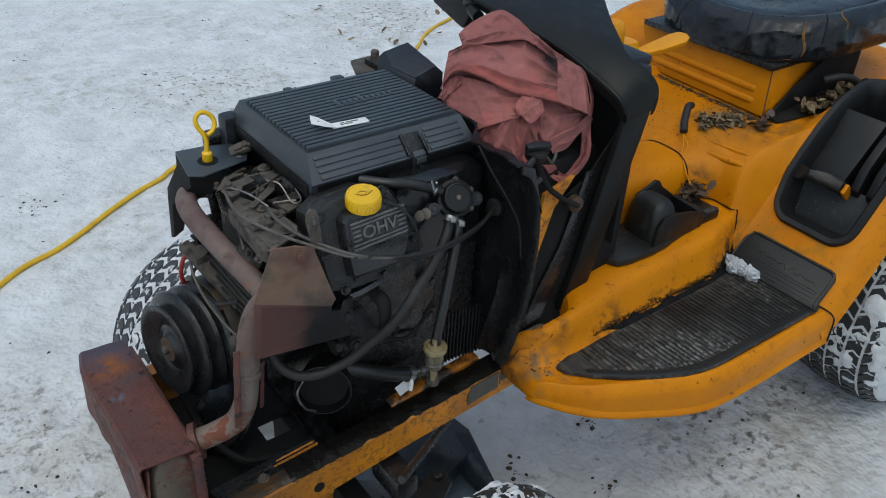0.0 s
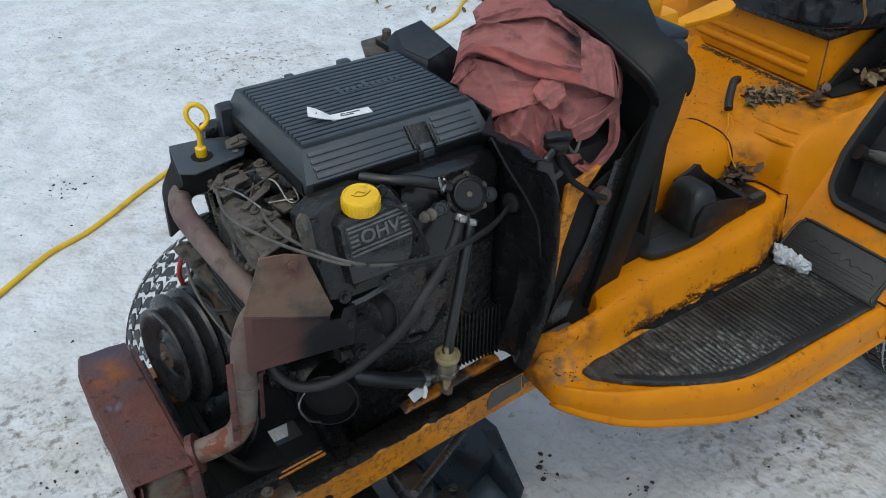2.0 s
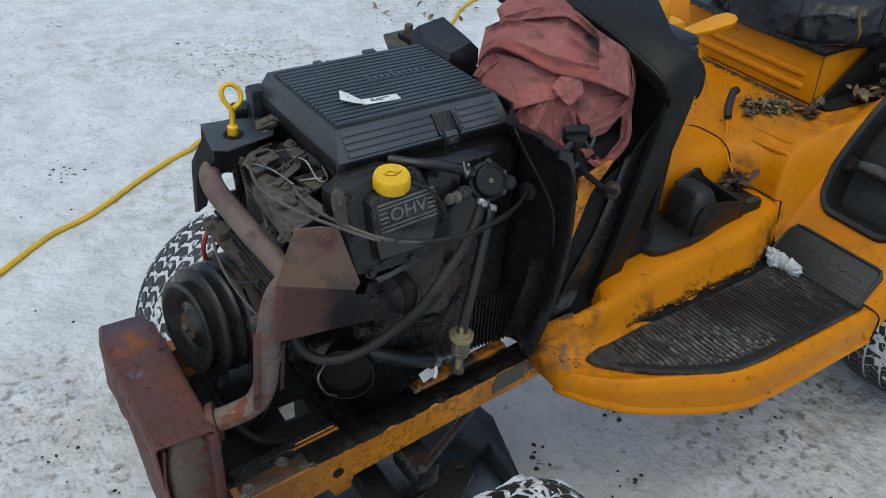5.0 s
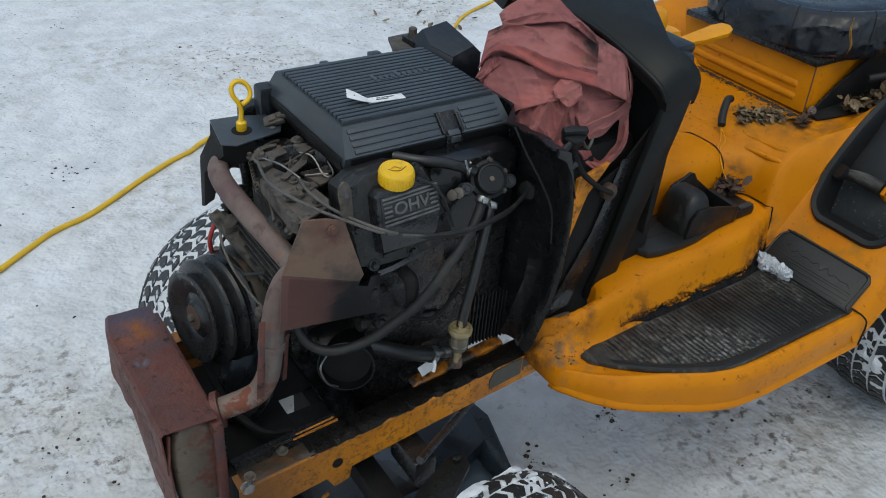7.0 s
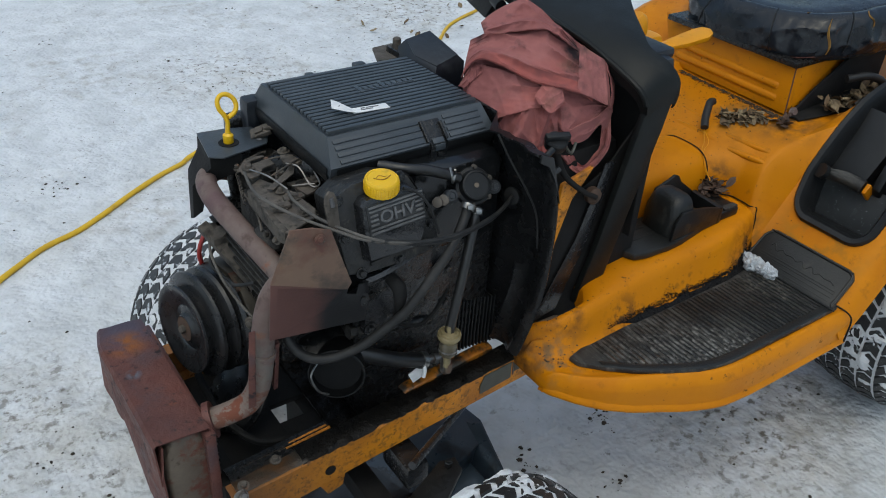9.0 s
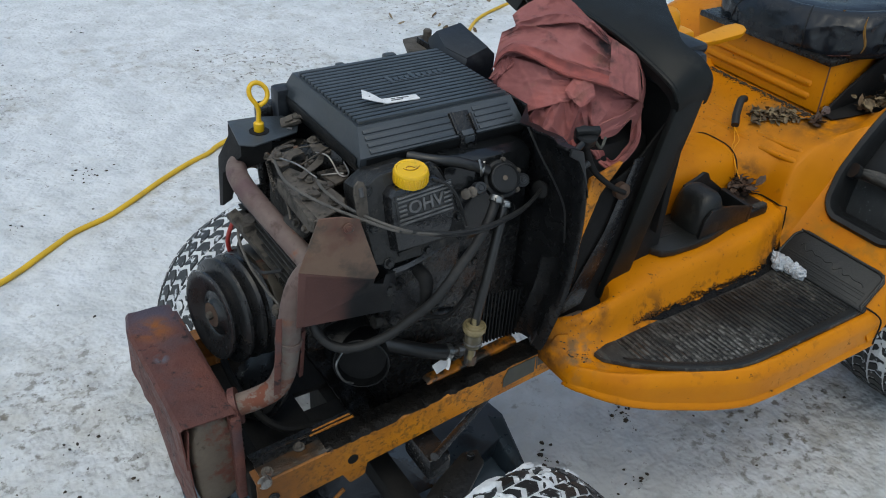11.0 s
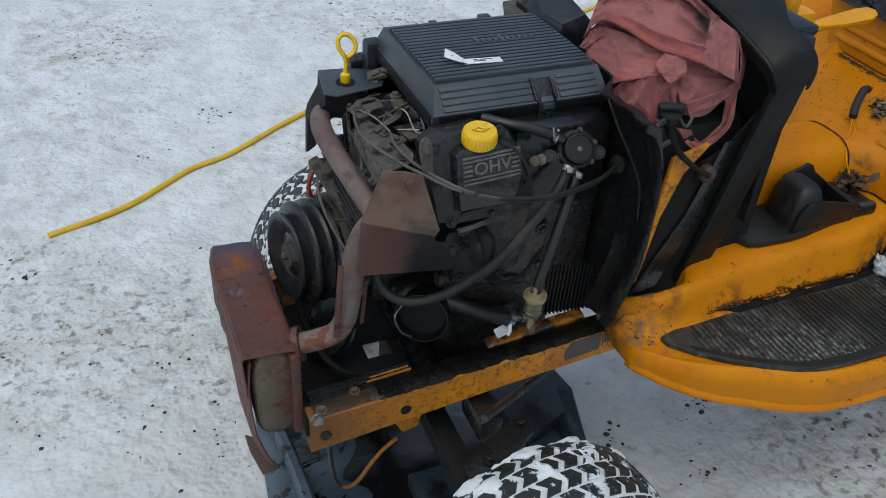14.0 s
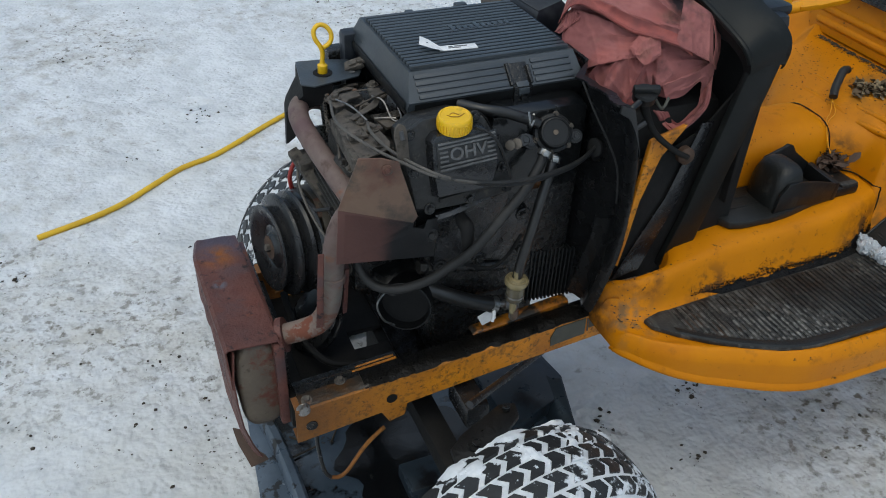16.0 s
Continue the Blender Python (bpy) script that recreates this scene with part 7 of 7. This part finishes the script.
part("tray_end", prism([(0.40, 0.08, 0.055), (0.53, 0.12, 0.060), (0.548, 0.160, 0.062), (0.528, 0.245, 0.070), (0.46, 0.33, 0.075), (0.38, 0.30, 0.070)], (0, 0, -1), 0.035, 0.004), M_TRAYBLUE, tray, "dark blue raised end panel")
part("tray_bar", box((0.17, 0.02, 0.018), (0.40, 0.085, 0.050), 0.004), M_TRAYBLUE, tray, "low dark blue step")
# black film on the floor: oil, and the tractor's dark reflection drawn as shape
pud = [(0.13 + 0.13 * math.cos(a) * (1 + 0.3 * noise.noise(Vector((math.cos(a) * 2, math.sin(a) * 2, 1)))) + 0.08, 0.12 + 0.12 * math.sin(a) * (1 + 0.35 * noise.noise(Vector((math.cos(a) * 2, math.sin(a) * 2, 5)))), 0.0215) for a in np.linspace(0, 2 * math.pi, 40, endpoint=False)]
part("oil_and_reflection", prism(pud, (0, 0, -1), 0.002, 0.0), M_GLOSS, tray, "black film for oil and the tractor's dark reflection")
for a, c in (((0.0, 0.19, 0.022), (0.05, 0.20, 0.022)), ((0.01, 0.24, 0.022), (0.03, 0.22, 0.022)), ((0.08, 0.20, 0.022), (0.10, 0.23, 0.022))):
    part("twig", tube([a, c], 0.002, 2, 6), M_CLOD, tray)


# ---- the cloth: a heap with layered folds, each from a tucked line to a free hem ----
E1, E2 = Vector((0.825, -0.566, 0.0)).normalized(), Vector((0.330, 0.481, 0.812))
E3 = E1.cross(E2)
HEAP = Vector((0.548, 0.132, 0.787))


def heap_face(u, v):
    return 0.070 * math.sqrt(max(0.02, 1 - (u / 0.125) ** 2 - (v / 0.135) ** 2))


def ridges(x, y, z):
    return (1 - min(1, 2.6 * abs(noise.noise(Vector((x, y, z)))))) ** 2


bm = bmesh.new()
bmesh.ops.create_icosphere(bm, subdivisions=6, radius=1)
for v in bm.verts:
    c = v.co.copy()
    r = 0.92 + 0.10 * noise.noise(c * 1.6) + 0.06 * ridges(c.x * 1.5, c.y * 4, c.z * 1.5)
    v.co = HEAP + E1 * (c.x * 0.106 * r) + E2 * (c.y * 0.098 * r) + E3 * (c.z * (0.056 if c.z > 0 else 0.085) * r)
rag = tagged(part("rag", bm, M_CLOTH), "crumpled faded red cloth with oil stains stuffed under the dash", "cloth")


def spread(pts, n):
    """n points at even steps along a smooth line, from millimetres in the heap's own face."""
    P = smooth_line([(a / 1000, b / 1000, 0) for a, b in pts], 8)
    d = [0.0]
    for a, b in zip(P, P[1:]):
        d.append(d[-1] + (b - a).length)
    w = np.linspace(0, d[-1], n)
    return list(zip(np.interp(w, d, [p.x for p in P]), np.interp(w, d, [p.y for p in P])))


def cloth_fold(name, top, hem, low, high, wrinkle, along, roll, seed, mat=None):
    """A fold that stands low metres off the heap at its tucked line and high at its hem, which rolls under."""
    n, m = 84, 40
    rows = []
    for i, ((a, b), (c, d)) in enumerate(zip(spread(top, n), spread(hem, n))):
        s = i / (n - 1)
        row = []
        for j in range(m):
            t = j / (m - 1)
            tt = min(1.0, t / 0.90)
            u, v = a + (c - a) * tt, b + (d - b) * tt
            side = min(1, 8 * s, 8 * (1 - s))
            z = heap_face(u, v) + low + (high - low) * tt ** 1.3 * (0.4 + 0.6 * side)
            z += wrinkle * side * (ridges(s * along[0] + 0.8 * tt, tt * along[1] - 0.5 * s, seed) - 0.3) + 0.2 * wrinkle * ridges(s * along[0] * 2.3 - tt, tt * along[1] * 2.5 + s, seed + 7)
            k1, k2 = u * math.cos(seed) + v * math.sin(seed), v * math.cos(seed) - u * math.sin(seed)
            z += side * (0.0030 * (ridges(k1 * 9, k2 * 30, seed + 3) - 0.3) + 0.0007 * ridges(k2 * 30, k1 * 75, seed + 5)) + 0.0010 * noise.noise(Vector((u * 160, v * 160, seed)))
            if t > 0.90:
                q = (t - 0.90) / 0.10 * math.pi
                z -= roll * (1 - math.cos(q)) * 0.5 * 2
                k = roll * math.sin(q) / max(0.004, math.hypot(c - a, d - b))
                u, v = u + (c - a) * k, v + (d - b) * k
            row.append(HEAP + E1 * u + E2 * v + E3 * z)
        rows.append(row)
    fold = part(name, sheet(rows, thick=0.0012), mat or M_CLOTH, rag)
    if roll > 0.0035:
        part("hem", sheet([[p + E3 * 0.0007 for p in r[29:39]] for r in rows]), M_SEAMCLOTH, fold, "brighter red hem")
    return fold


cloth_fold("fold", [(-84, 82), (-72, 96), (-52, 110), (-26, 118), (0, 104), (24, 80), (50, 58)], [(-80, 64), (-58, 60), (-36, 64), (0, 65), (22, 60), (38, 50), (54, 40)], 0.000, 0.011, 0.012, (2.0, 1.3), 0.002, 1.0)
cloth_fold("fold", [(-98, 56), (-70, 66), (-36, 72), (4, 72), (34, 60), (56, 48), (78, 38)], [(-108, 2), (-100, 14), (-88, 21), (-72, 19), (-38, 3), (-8, -11), (14, -15), (54, -21), (80, -27)], -0.004, 0.015, 0.012, (1.5, 2.2), 0.0038, 4.0)
cloth_fold("fold", [(-96, 12), (-84, 14), (-62, 8), (-30, -2), (8, -10)], [(-102, -30), (-102, -56), (-93, -71), (-64, -65), (-22, -52), (4, -44)], -0.001, 0.010, 0.006, (1.2, 1.2), 0.0022, 8.0)
cloth_fold("fold", [(22, -14), (50, -18), (80, -24), (110, -28)], [(30, -62), (38, -74), (54, -72), (78, -56), (104, -36)], -0.006, 0.001, 0.004, (1.0, 1.3), 0.002, 11.0)
cloth_fold("fold", [(-70, -58), (-40, -52), (-10, -44), (28, -42)], [(-78, -76), (-62, -90), (-24, -106), (-2, -114), (16, -106), (32, -84)], -0.004, 0.005, 0.016, (3.4, 0.3), 0.004, 15.0)
cloth_fold("square_flap", [(56, 46), (70, 42), (84, 36), (99, 30)], [(53, -22), (70, -27), (88, -31), (110, -35)], 0.011, 0.019, 0.003, (1.2, 1.6), 0.0015, 27.0)
cloth_fold("side_fold", [(98, 30), (104, 10), (110, -12), (110, -34)], [(112, 26), (118, 8), (121, -12), (119, -36)], 0.013, -0.004, 0.002, (1.0, 1.0), 0.001, 31.0)
cloth_fold("torn_flap", [(-8, -32), (6, -15), (20, -16), (32, -19)], [(-2, -42), (6, -49), (18, -55), (36, -38)], 0.010, 0.017, 0.003, (2, 1), 0.001, 19.0)
cloth_fold("tucked_corner", [(-106, 0), (-102, 10), (-92, 18), (-80, 16)], [(-112, -12), (-104, -16), (-92, -6), (-80, 4)], 0.000, 0.004, 0.005, (2.5, 1.0), 0.0015, 35.0)
cloth_fold("loose_end", [(56, -92), (78, -82), (100, -58), (104, -84), (95, -99), (79, -117), (62, -106)], [(46, -76), (88, -52), (112, -30), (116, -60), (112, -95), (78, -130), (42, -108)], -0.002, 0.007, 0.006, (2.5, 0.8), 0.002, 23.0)

# knob on its bent stalk beside the cloth
kn = thing("tank_cap", "black plastic screw cap on a bent black filler stalk", "cap", (0.478, -0.005, 0.70))
part("cap_grip", join(lathe([(0.010, -0.016), (0.0155, -0.014), (0.0165, -0.003), (0.0145, 0.0), (0, 0.001)], (0.478, -0.006, 0.776), (-0.1, -0.3, 1), 24), box((-0.018, -0.005, -0.004), (0.018, 0.005, 0.008), 0.0025, axis_pose((0.478, -0.006, 0.776), (-0.1, -0.3, 1)))), M_BLACK, kn, "ribbed black cap")
part("stalk", tube([(0.478, -0.004, 0.762), (0.492, 0.0, 0.735), (0.510, -0.004, 0.706), (0.545, -0.008, 0.676), (0.572, -0.010, 0.660)], [0.007, 0.006, 0.0045, 0.004, 0.004], 6, 12), M_MATTE, kn, "bent black stalk")
part("stalk_boss", lathe([(0.013, 0.01), (0.013, 0.0), (0.010, -0.003), (0.006, -0.006), (0, -0.006)], (0.576, -0.004, 0.657), (0.1, 1, -0.1), 24), M_RUSTDARK, kn, "round rusty boss")
part("cap_strap", tube([(0.466, -0.012, 0.765), (0.448, -0.018, 0.755), (0.452, -0.024, 0.735), (0.470, -0.026, 0.742)], 0.005, 4, 8), M_GLOSS, kn)
part("white_cord", tube([(0.498, 0.0, 0.762), (0.512, 0.0, 0.744), (0.522, 0.004, 0.742), (0.530, 0.008, 0.752)], 0.0022, 5, 8), M_DECAL, kn, "short white cord end")
part("thin_wire", tube([(0.395, 0.02, 0.79), (0.410, 0.002, 0.75), (0.425, -0.016, 0.715), (0.440, -0.026, 0.675), (0.448, -0.028, 0.62)], 0.0015, 5, 6), M_RUBBER, tractor, "thin black wire on the firewall")

# ---- the cord ----
pts = [(-0.405, 1.097), (-0.30, 1.135), (-0.2, 1.190), (-0.10, 1.262), (-0.02, 1.322), (0.07, 1.360), (0.155, 1.413), (0.26, 1.490), (0.363, 1.552), (0.45, 1.600), (0.537, 1.661), (0.95, 1.86), (1.527, 2.057), (1.808, 2.16), (2.07, 2.38), (2.6, 2.6)]
cord = tube([(x, y, ground_height(x, y) + 0.006) for x, y in pts], 0.0078, 8, 10)
tagged(part("extension_cord", cord, M_CORD), "yellow extension cord lying on the snow", "cord")


# ---- loose dirt, leaves and snow ----
def clods(name, spots, mat, label, category, lo, hi, flat=0.6):
    """Small lumps, each with its own shape, joined into one heap."""
    rng = random.Random(name)
    verts, faces = [], []
    for x, y, z in spots:
        r = lo + (hi - lo) * rng.random() ** 2.2
        k = len(verts)
        sx, sy, a = rng.uniform(0.6, 1.4), rng.uniform(0.6, 1.2), rng.uniform(0, 6.3)
        for px, py, pz in ((1, 0, 0), (0.3, 0.9, 0.1), (-0.8, 0.5, 0), (-0.7, -0.6, 0.1), (0.4, -0.9, 0), (0.2, 0.1, 1), (-0.2, -0.1, -0.6)):
            px, py = px * sx * rng.uniform(0.7, 1.2), py * sy * rng.uniform(0.7, 1.2)
            verts.append((x + r * (px * math.cos(a) - py * math.sin(a)), y + r * (px * math.sin(a) + py * math.cos(a)), z + r * pz * flat))
        for i in range(5):
            faces.append((k + i, k + (i + 1) % 5, k + 5))
            faces.append((k + (i + 1) % 5, k + i, k + 6))
    me = bpy.data.meshes.new(name)
    me.from_pydata(verts, [], faces)
    me.materials.append(mat)
    me.shade_smooth()
    return tagged(new(name, me), label, category, kind="stuff")


rng = random.Random(4)
spots = []
while len(spots) < 1300:
    x, y = rng.uniform(-1.8, 4.5), rng.uniform(-0.6, 5.0)
    d = noise.noise(Vector((x * 1.1, y * 1.1, 7))) + 0.5 * noise.noise(Vector((x * 4, y * 4, 2)))
    if rng.random() < 0.10 + 1.3 * max(0, d - 0.12):
        spots.append((x, y, ground_height(x, y) + 0.001))
for cx0, cy0, rad, num in ((-0.33, 0.66, 0.16, 40), (-0.52, 0.98, 0.04, 20), (-0.48, 0.68, 0.10, 25), (-0.19, 0.40, 0.08, 50), (-0.10, 0.29, 0.05, 40), (1.08, -0.10, 0.08, 18), (1.26, -0.09, 0.05, 10), (0.82, 0.085, 0.02, 25), (0.83, -0.12, 0.08, 7), (0.90, 2.2, 0.20, 60), (-0.17, 2.3, 0.20, 60), (1.85, 2.65, 0.20, 70), (0.10, 1.62, 0.03, 25)):
    for k in range(num):
        x, y = cx0 + rng.gauss(0, rad), cy0 + rng.gauss(0, rad)
        spots.append((x, y, ground_height(x, y) + 0.0008))
clods("grit", spots, M_CLOD, "dark grit and soil crumbs scattered on the snow", "grit", 0.0008, 0.0052)
big = [(0.724, 2.47), (0.077, 1.645), (-0.204, 0.547), (0.608, 0.084), (0.817, 0.08), (0.718, -0.061), (-0.143, 1.422), (-0.46, 0.956), (0.62, 0.088), (0.81, 0.075), (0.35, 2.9), (1.2, 3.0), (-0.3, 2.2)]
lumps = []
for x, y in big:
    for k in range(9):
        a, b = x + rng.gauss(0, 0.016), y + rng.gauss(0, 0.016)
        lumps.append((a, b, ground_height(a, b) + 0.002))
clods("soil_lumps", lumps, M_CLOD, "small lumps of dark frozen soil on the snow", "soil", 0.0015, 0.007)


def leaf_heap(name, spots, label, size=0.016, mat=None):
    rng = random.Random(name)
    verts, faces = [], []
    for x, y, z in spots:
        m = Matrix.Translation((x, y, z)) @ Euler((rng.uniform(-0.7, 0.7), rng.uniform(-0.7, 0.7), rng.uniform(0, 6.3))).to_matrix().to_4x4()
        l, w, k = size * rng.uniform(0.5, 1.3), size * rng.uniform(0.25, 0.6), len(verts)
        cup = rng.uniform(-0.3, 0.5)
        for px, py, pz in ((-l, 0, 0.2 * l), (-l * 0.4, w, cup * w), (l * 0.4, w * 0.9, cup * w), (l, 0, -0.1 * l), (l * 0.4, -w, cup * w), (-l * 0.4, -w, cup * w), (0, 0, 0)):
            verts.append(m @ Vector((px, py, pz)))
        for i in range(6):
            faces.append((k + i, k + (i + 1) % 6, k + 6))
    me = bpy.data.meshes.new(name)
    me.from_pydata(verts, [], faces)
    me.materials.append(mat or M_LEAF)
    return tagged(new(name, me), label, "leaves", kind="stuff")


def deck_z(x):
    return float(np.interp(x, [p[0] for p in DECK], [p[1] for p in DECK]))


sp = []
for k in range(170):
    t = rng.random()
    x, y = 1.078 + 0.050 * t + rng.gauss(0, 0.011), 0.150 - 0.050 * t + rng.gauss(0, 0.011)
    sp.append((x, y, deck_z(x) + rng.uniform(0.001, 0.010)))
leaf_heap("dead_leaves", sp, "heap of dead leaves and chips on the orange deck", 0.0095)
sp = [(1.142 + rng.gauss(0, 0.012), 0.064 + rng.gauss(0, 0.010), deck_z(1.145) + rng.uniform(0.0, 0.005)) for k in range(9)]
leaf_heap("brown_leaves", sp, "curled brown leaves by the seat box", 0.018, M_RUSTDARK)
sp = [(0.972 + rng.gauss(0, 0.016), 0.072 + rng.gauss(0, 0.014), 0.516 + rng.uniform(0, 0.028)) for k in range(110)]
leaf_heap("wet_leaves", sp, "wet brown leaves behind the pedal housing", 0.012, M_RUSTDARK)
sp = [(1.22 + 0.20 * rng.random(), 0.030 + rng.gauss(0, 0.010), 0.650 + rng.uniform(0, 0.02)) for k in range(120)]
leaf_heap("leaf_litter", sp, "grey leaf litter along the seat box", 0.012)
sp = [(1.5 + rng.uniform(0, 1.2), 2.5 + rng.uniform(-0.3, 0.9), 0.006) for k in range(40)]
leaf_heap("ground_leaves", sp, "scattered brown leaves and twigs on the snow", 0.02)
# dirt in the seams
def board_z(x, y):
    sec = board_section(x)[12:]
    return float(np.interp(y, [p[1] for p in sec], [p[2] for p in sec]))


rows = []
for x in np.linspace(0.632, 1.035, 260):
    yi = float(np.interp(x, INN_X, INN_Y))
    n1, n2 = noise.noise(Vector((x * 40, 0, 1))) + 0.5 * noise.noise(Vector((x * 130, 0, 1))), noise.noise(Vector((x * 55, 4, 1))) + 0.6 * noise.noise(Vector((x * 160, 4, 1)))
    grow = min(1, (x - 0.63) / 0.05)
    lo, hi = yi - 0.002 - 0.014 * grow, yi - 0.003 + (0.003 + 0.004 * n2 + 0.006 * noise.noise(Vector((x * 14, 0, 5)))) * grow + 0.008 * max(0, (x - 0.93) / 0.1)
    rows.append([(float(x), float(y), board_z(float(x), float(y)) + e) for y, e in zip(np.linspace(lo, max(hi, lo + 0.002), 6), (0.002, 0.003, 0.003, 0.0022, 0.0012, -0.001))])
crust = part("dirt_crust", sheet(rows), M_GREASE, tractor, "crust of black dirt along the foot pad")
crust["kind"] = "stuff"
sp = []
for k in range(420):
    x = 0.475 + 0.5 * rng.random() ** 2
    y0, y1 = float(np.interp(x, OUT_X, OUT_Y)) + 0.03, float(np.interp(x, INN_X, INN_Y)) + 0.03
    y = y0 + (y1 - y0) * rng.random()
    sp.append((x, y, board_z(x, y) + 0.0005))
clods("board_specks", sp, M_CLOD, "dirt specks on the orange running board", "dirt", 0.0006, 0.0022)
sp = []
for k in range(420):
    y = 0.08 + 0.26 * rng.random()
    x = 0.96 + 0.20 * rng.random() ** 0.6
    sp.append((x, y, deck_z(x) + 0.0005))
clods("deck_specks", sp, M_CLOD, "dirt specks on the orange deck", "dirt", 0.0006, 0.002)
sp = []
for k in range(2600):
    x = 0.60 + 0.42 * rng.random() ** 0.8
    y = float(np.interp(x, INN_X, INN_Y)) - 0.002 + abs(rng.gauss(0, 0.0026)) * (0.8 + 3.0 * max(0, noise.noise(Vector((x * 22, 0, 0)))))
    sp.append((x, y, board_z(x, y) + 0.0004))
clods("running_board_dirt", sp, M_GREASE, "black dirt packed along the running board's inner edge", "dirt", 0.0005, 0.0022)
sp = []
for k in range(900):
    y = 0.06 + 0.30 * rng.random()
    x = 1.158 + 0.010 * (y - 0.06) / 0.3 - abs(rng.gauss(0, 0.009)) * (0.5 + 1.2 * max(0, noise.noise(Vector((y * 30, 0, 3)))))
    sp.append((x, y, deck_z(x) + 0.001))
clods("seat_box_dirt", sp, M_CLOD, "black dirt along the foot of the seat box", "dirt", 0.0008, 0.0032)
sp = []
for k in range(260):
    x = 0.965 + 0.045 * rng.random()
    sp.append((x, -0.036 + rng.gauss(0, 0.008), 0.421 + rng.random() * 0.012 + max(0, x - 1.0) * 0.8))
clods("corner_dirt", sp, M_CLOD, "black dirt in the corner behind the foot pad", "dirt", 0.0015, 0.006)
# lump of snow on the heel pad
rng = random.Random(9)
lump = bmesh.new()
for k in range(16):
    t = k / 15
    x, y, r = 0.972 - 0.004 * t + rng.gauss(0, 0.004), -0.034 - 0.070 * t + rng.gauss(0, 0.002), rng.uniform(0.008, 0.013) * (1.15 - 0.45 * abs(t - 0.4))
    bm = bmesh.new()
    bmesh.ops.create_icosphere(bm, subdivisions=3, radius=1)
    for v in bm.verts:
        c = v.co
        v.co = Vector((x, y, 0.430 + r * 0.5)) + c * r * (1 + 0.5 * noise.noise(c * 1.7 + Vector((k, 0, 0))) + 0.22 * noise.noise(c * 5 + Vector((0, k, 0))))
    lump = join(lump, bm)
tagged(part("snow_lump", lump, M_SNOWLUMP), "lump of icy snow on the heel pad", "snow", kind="stuff")
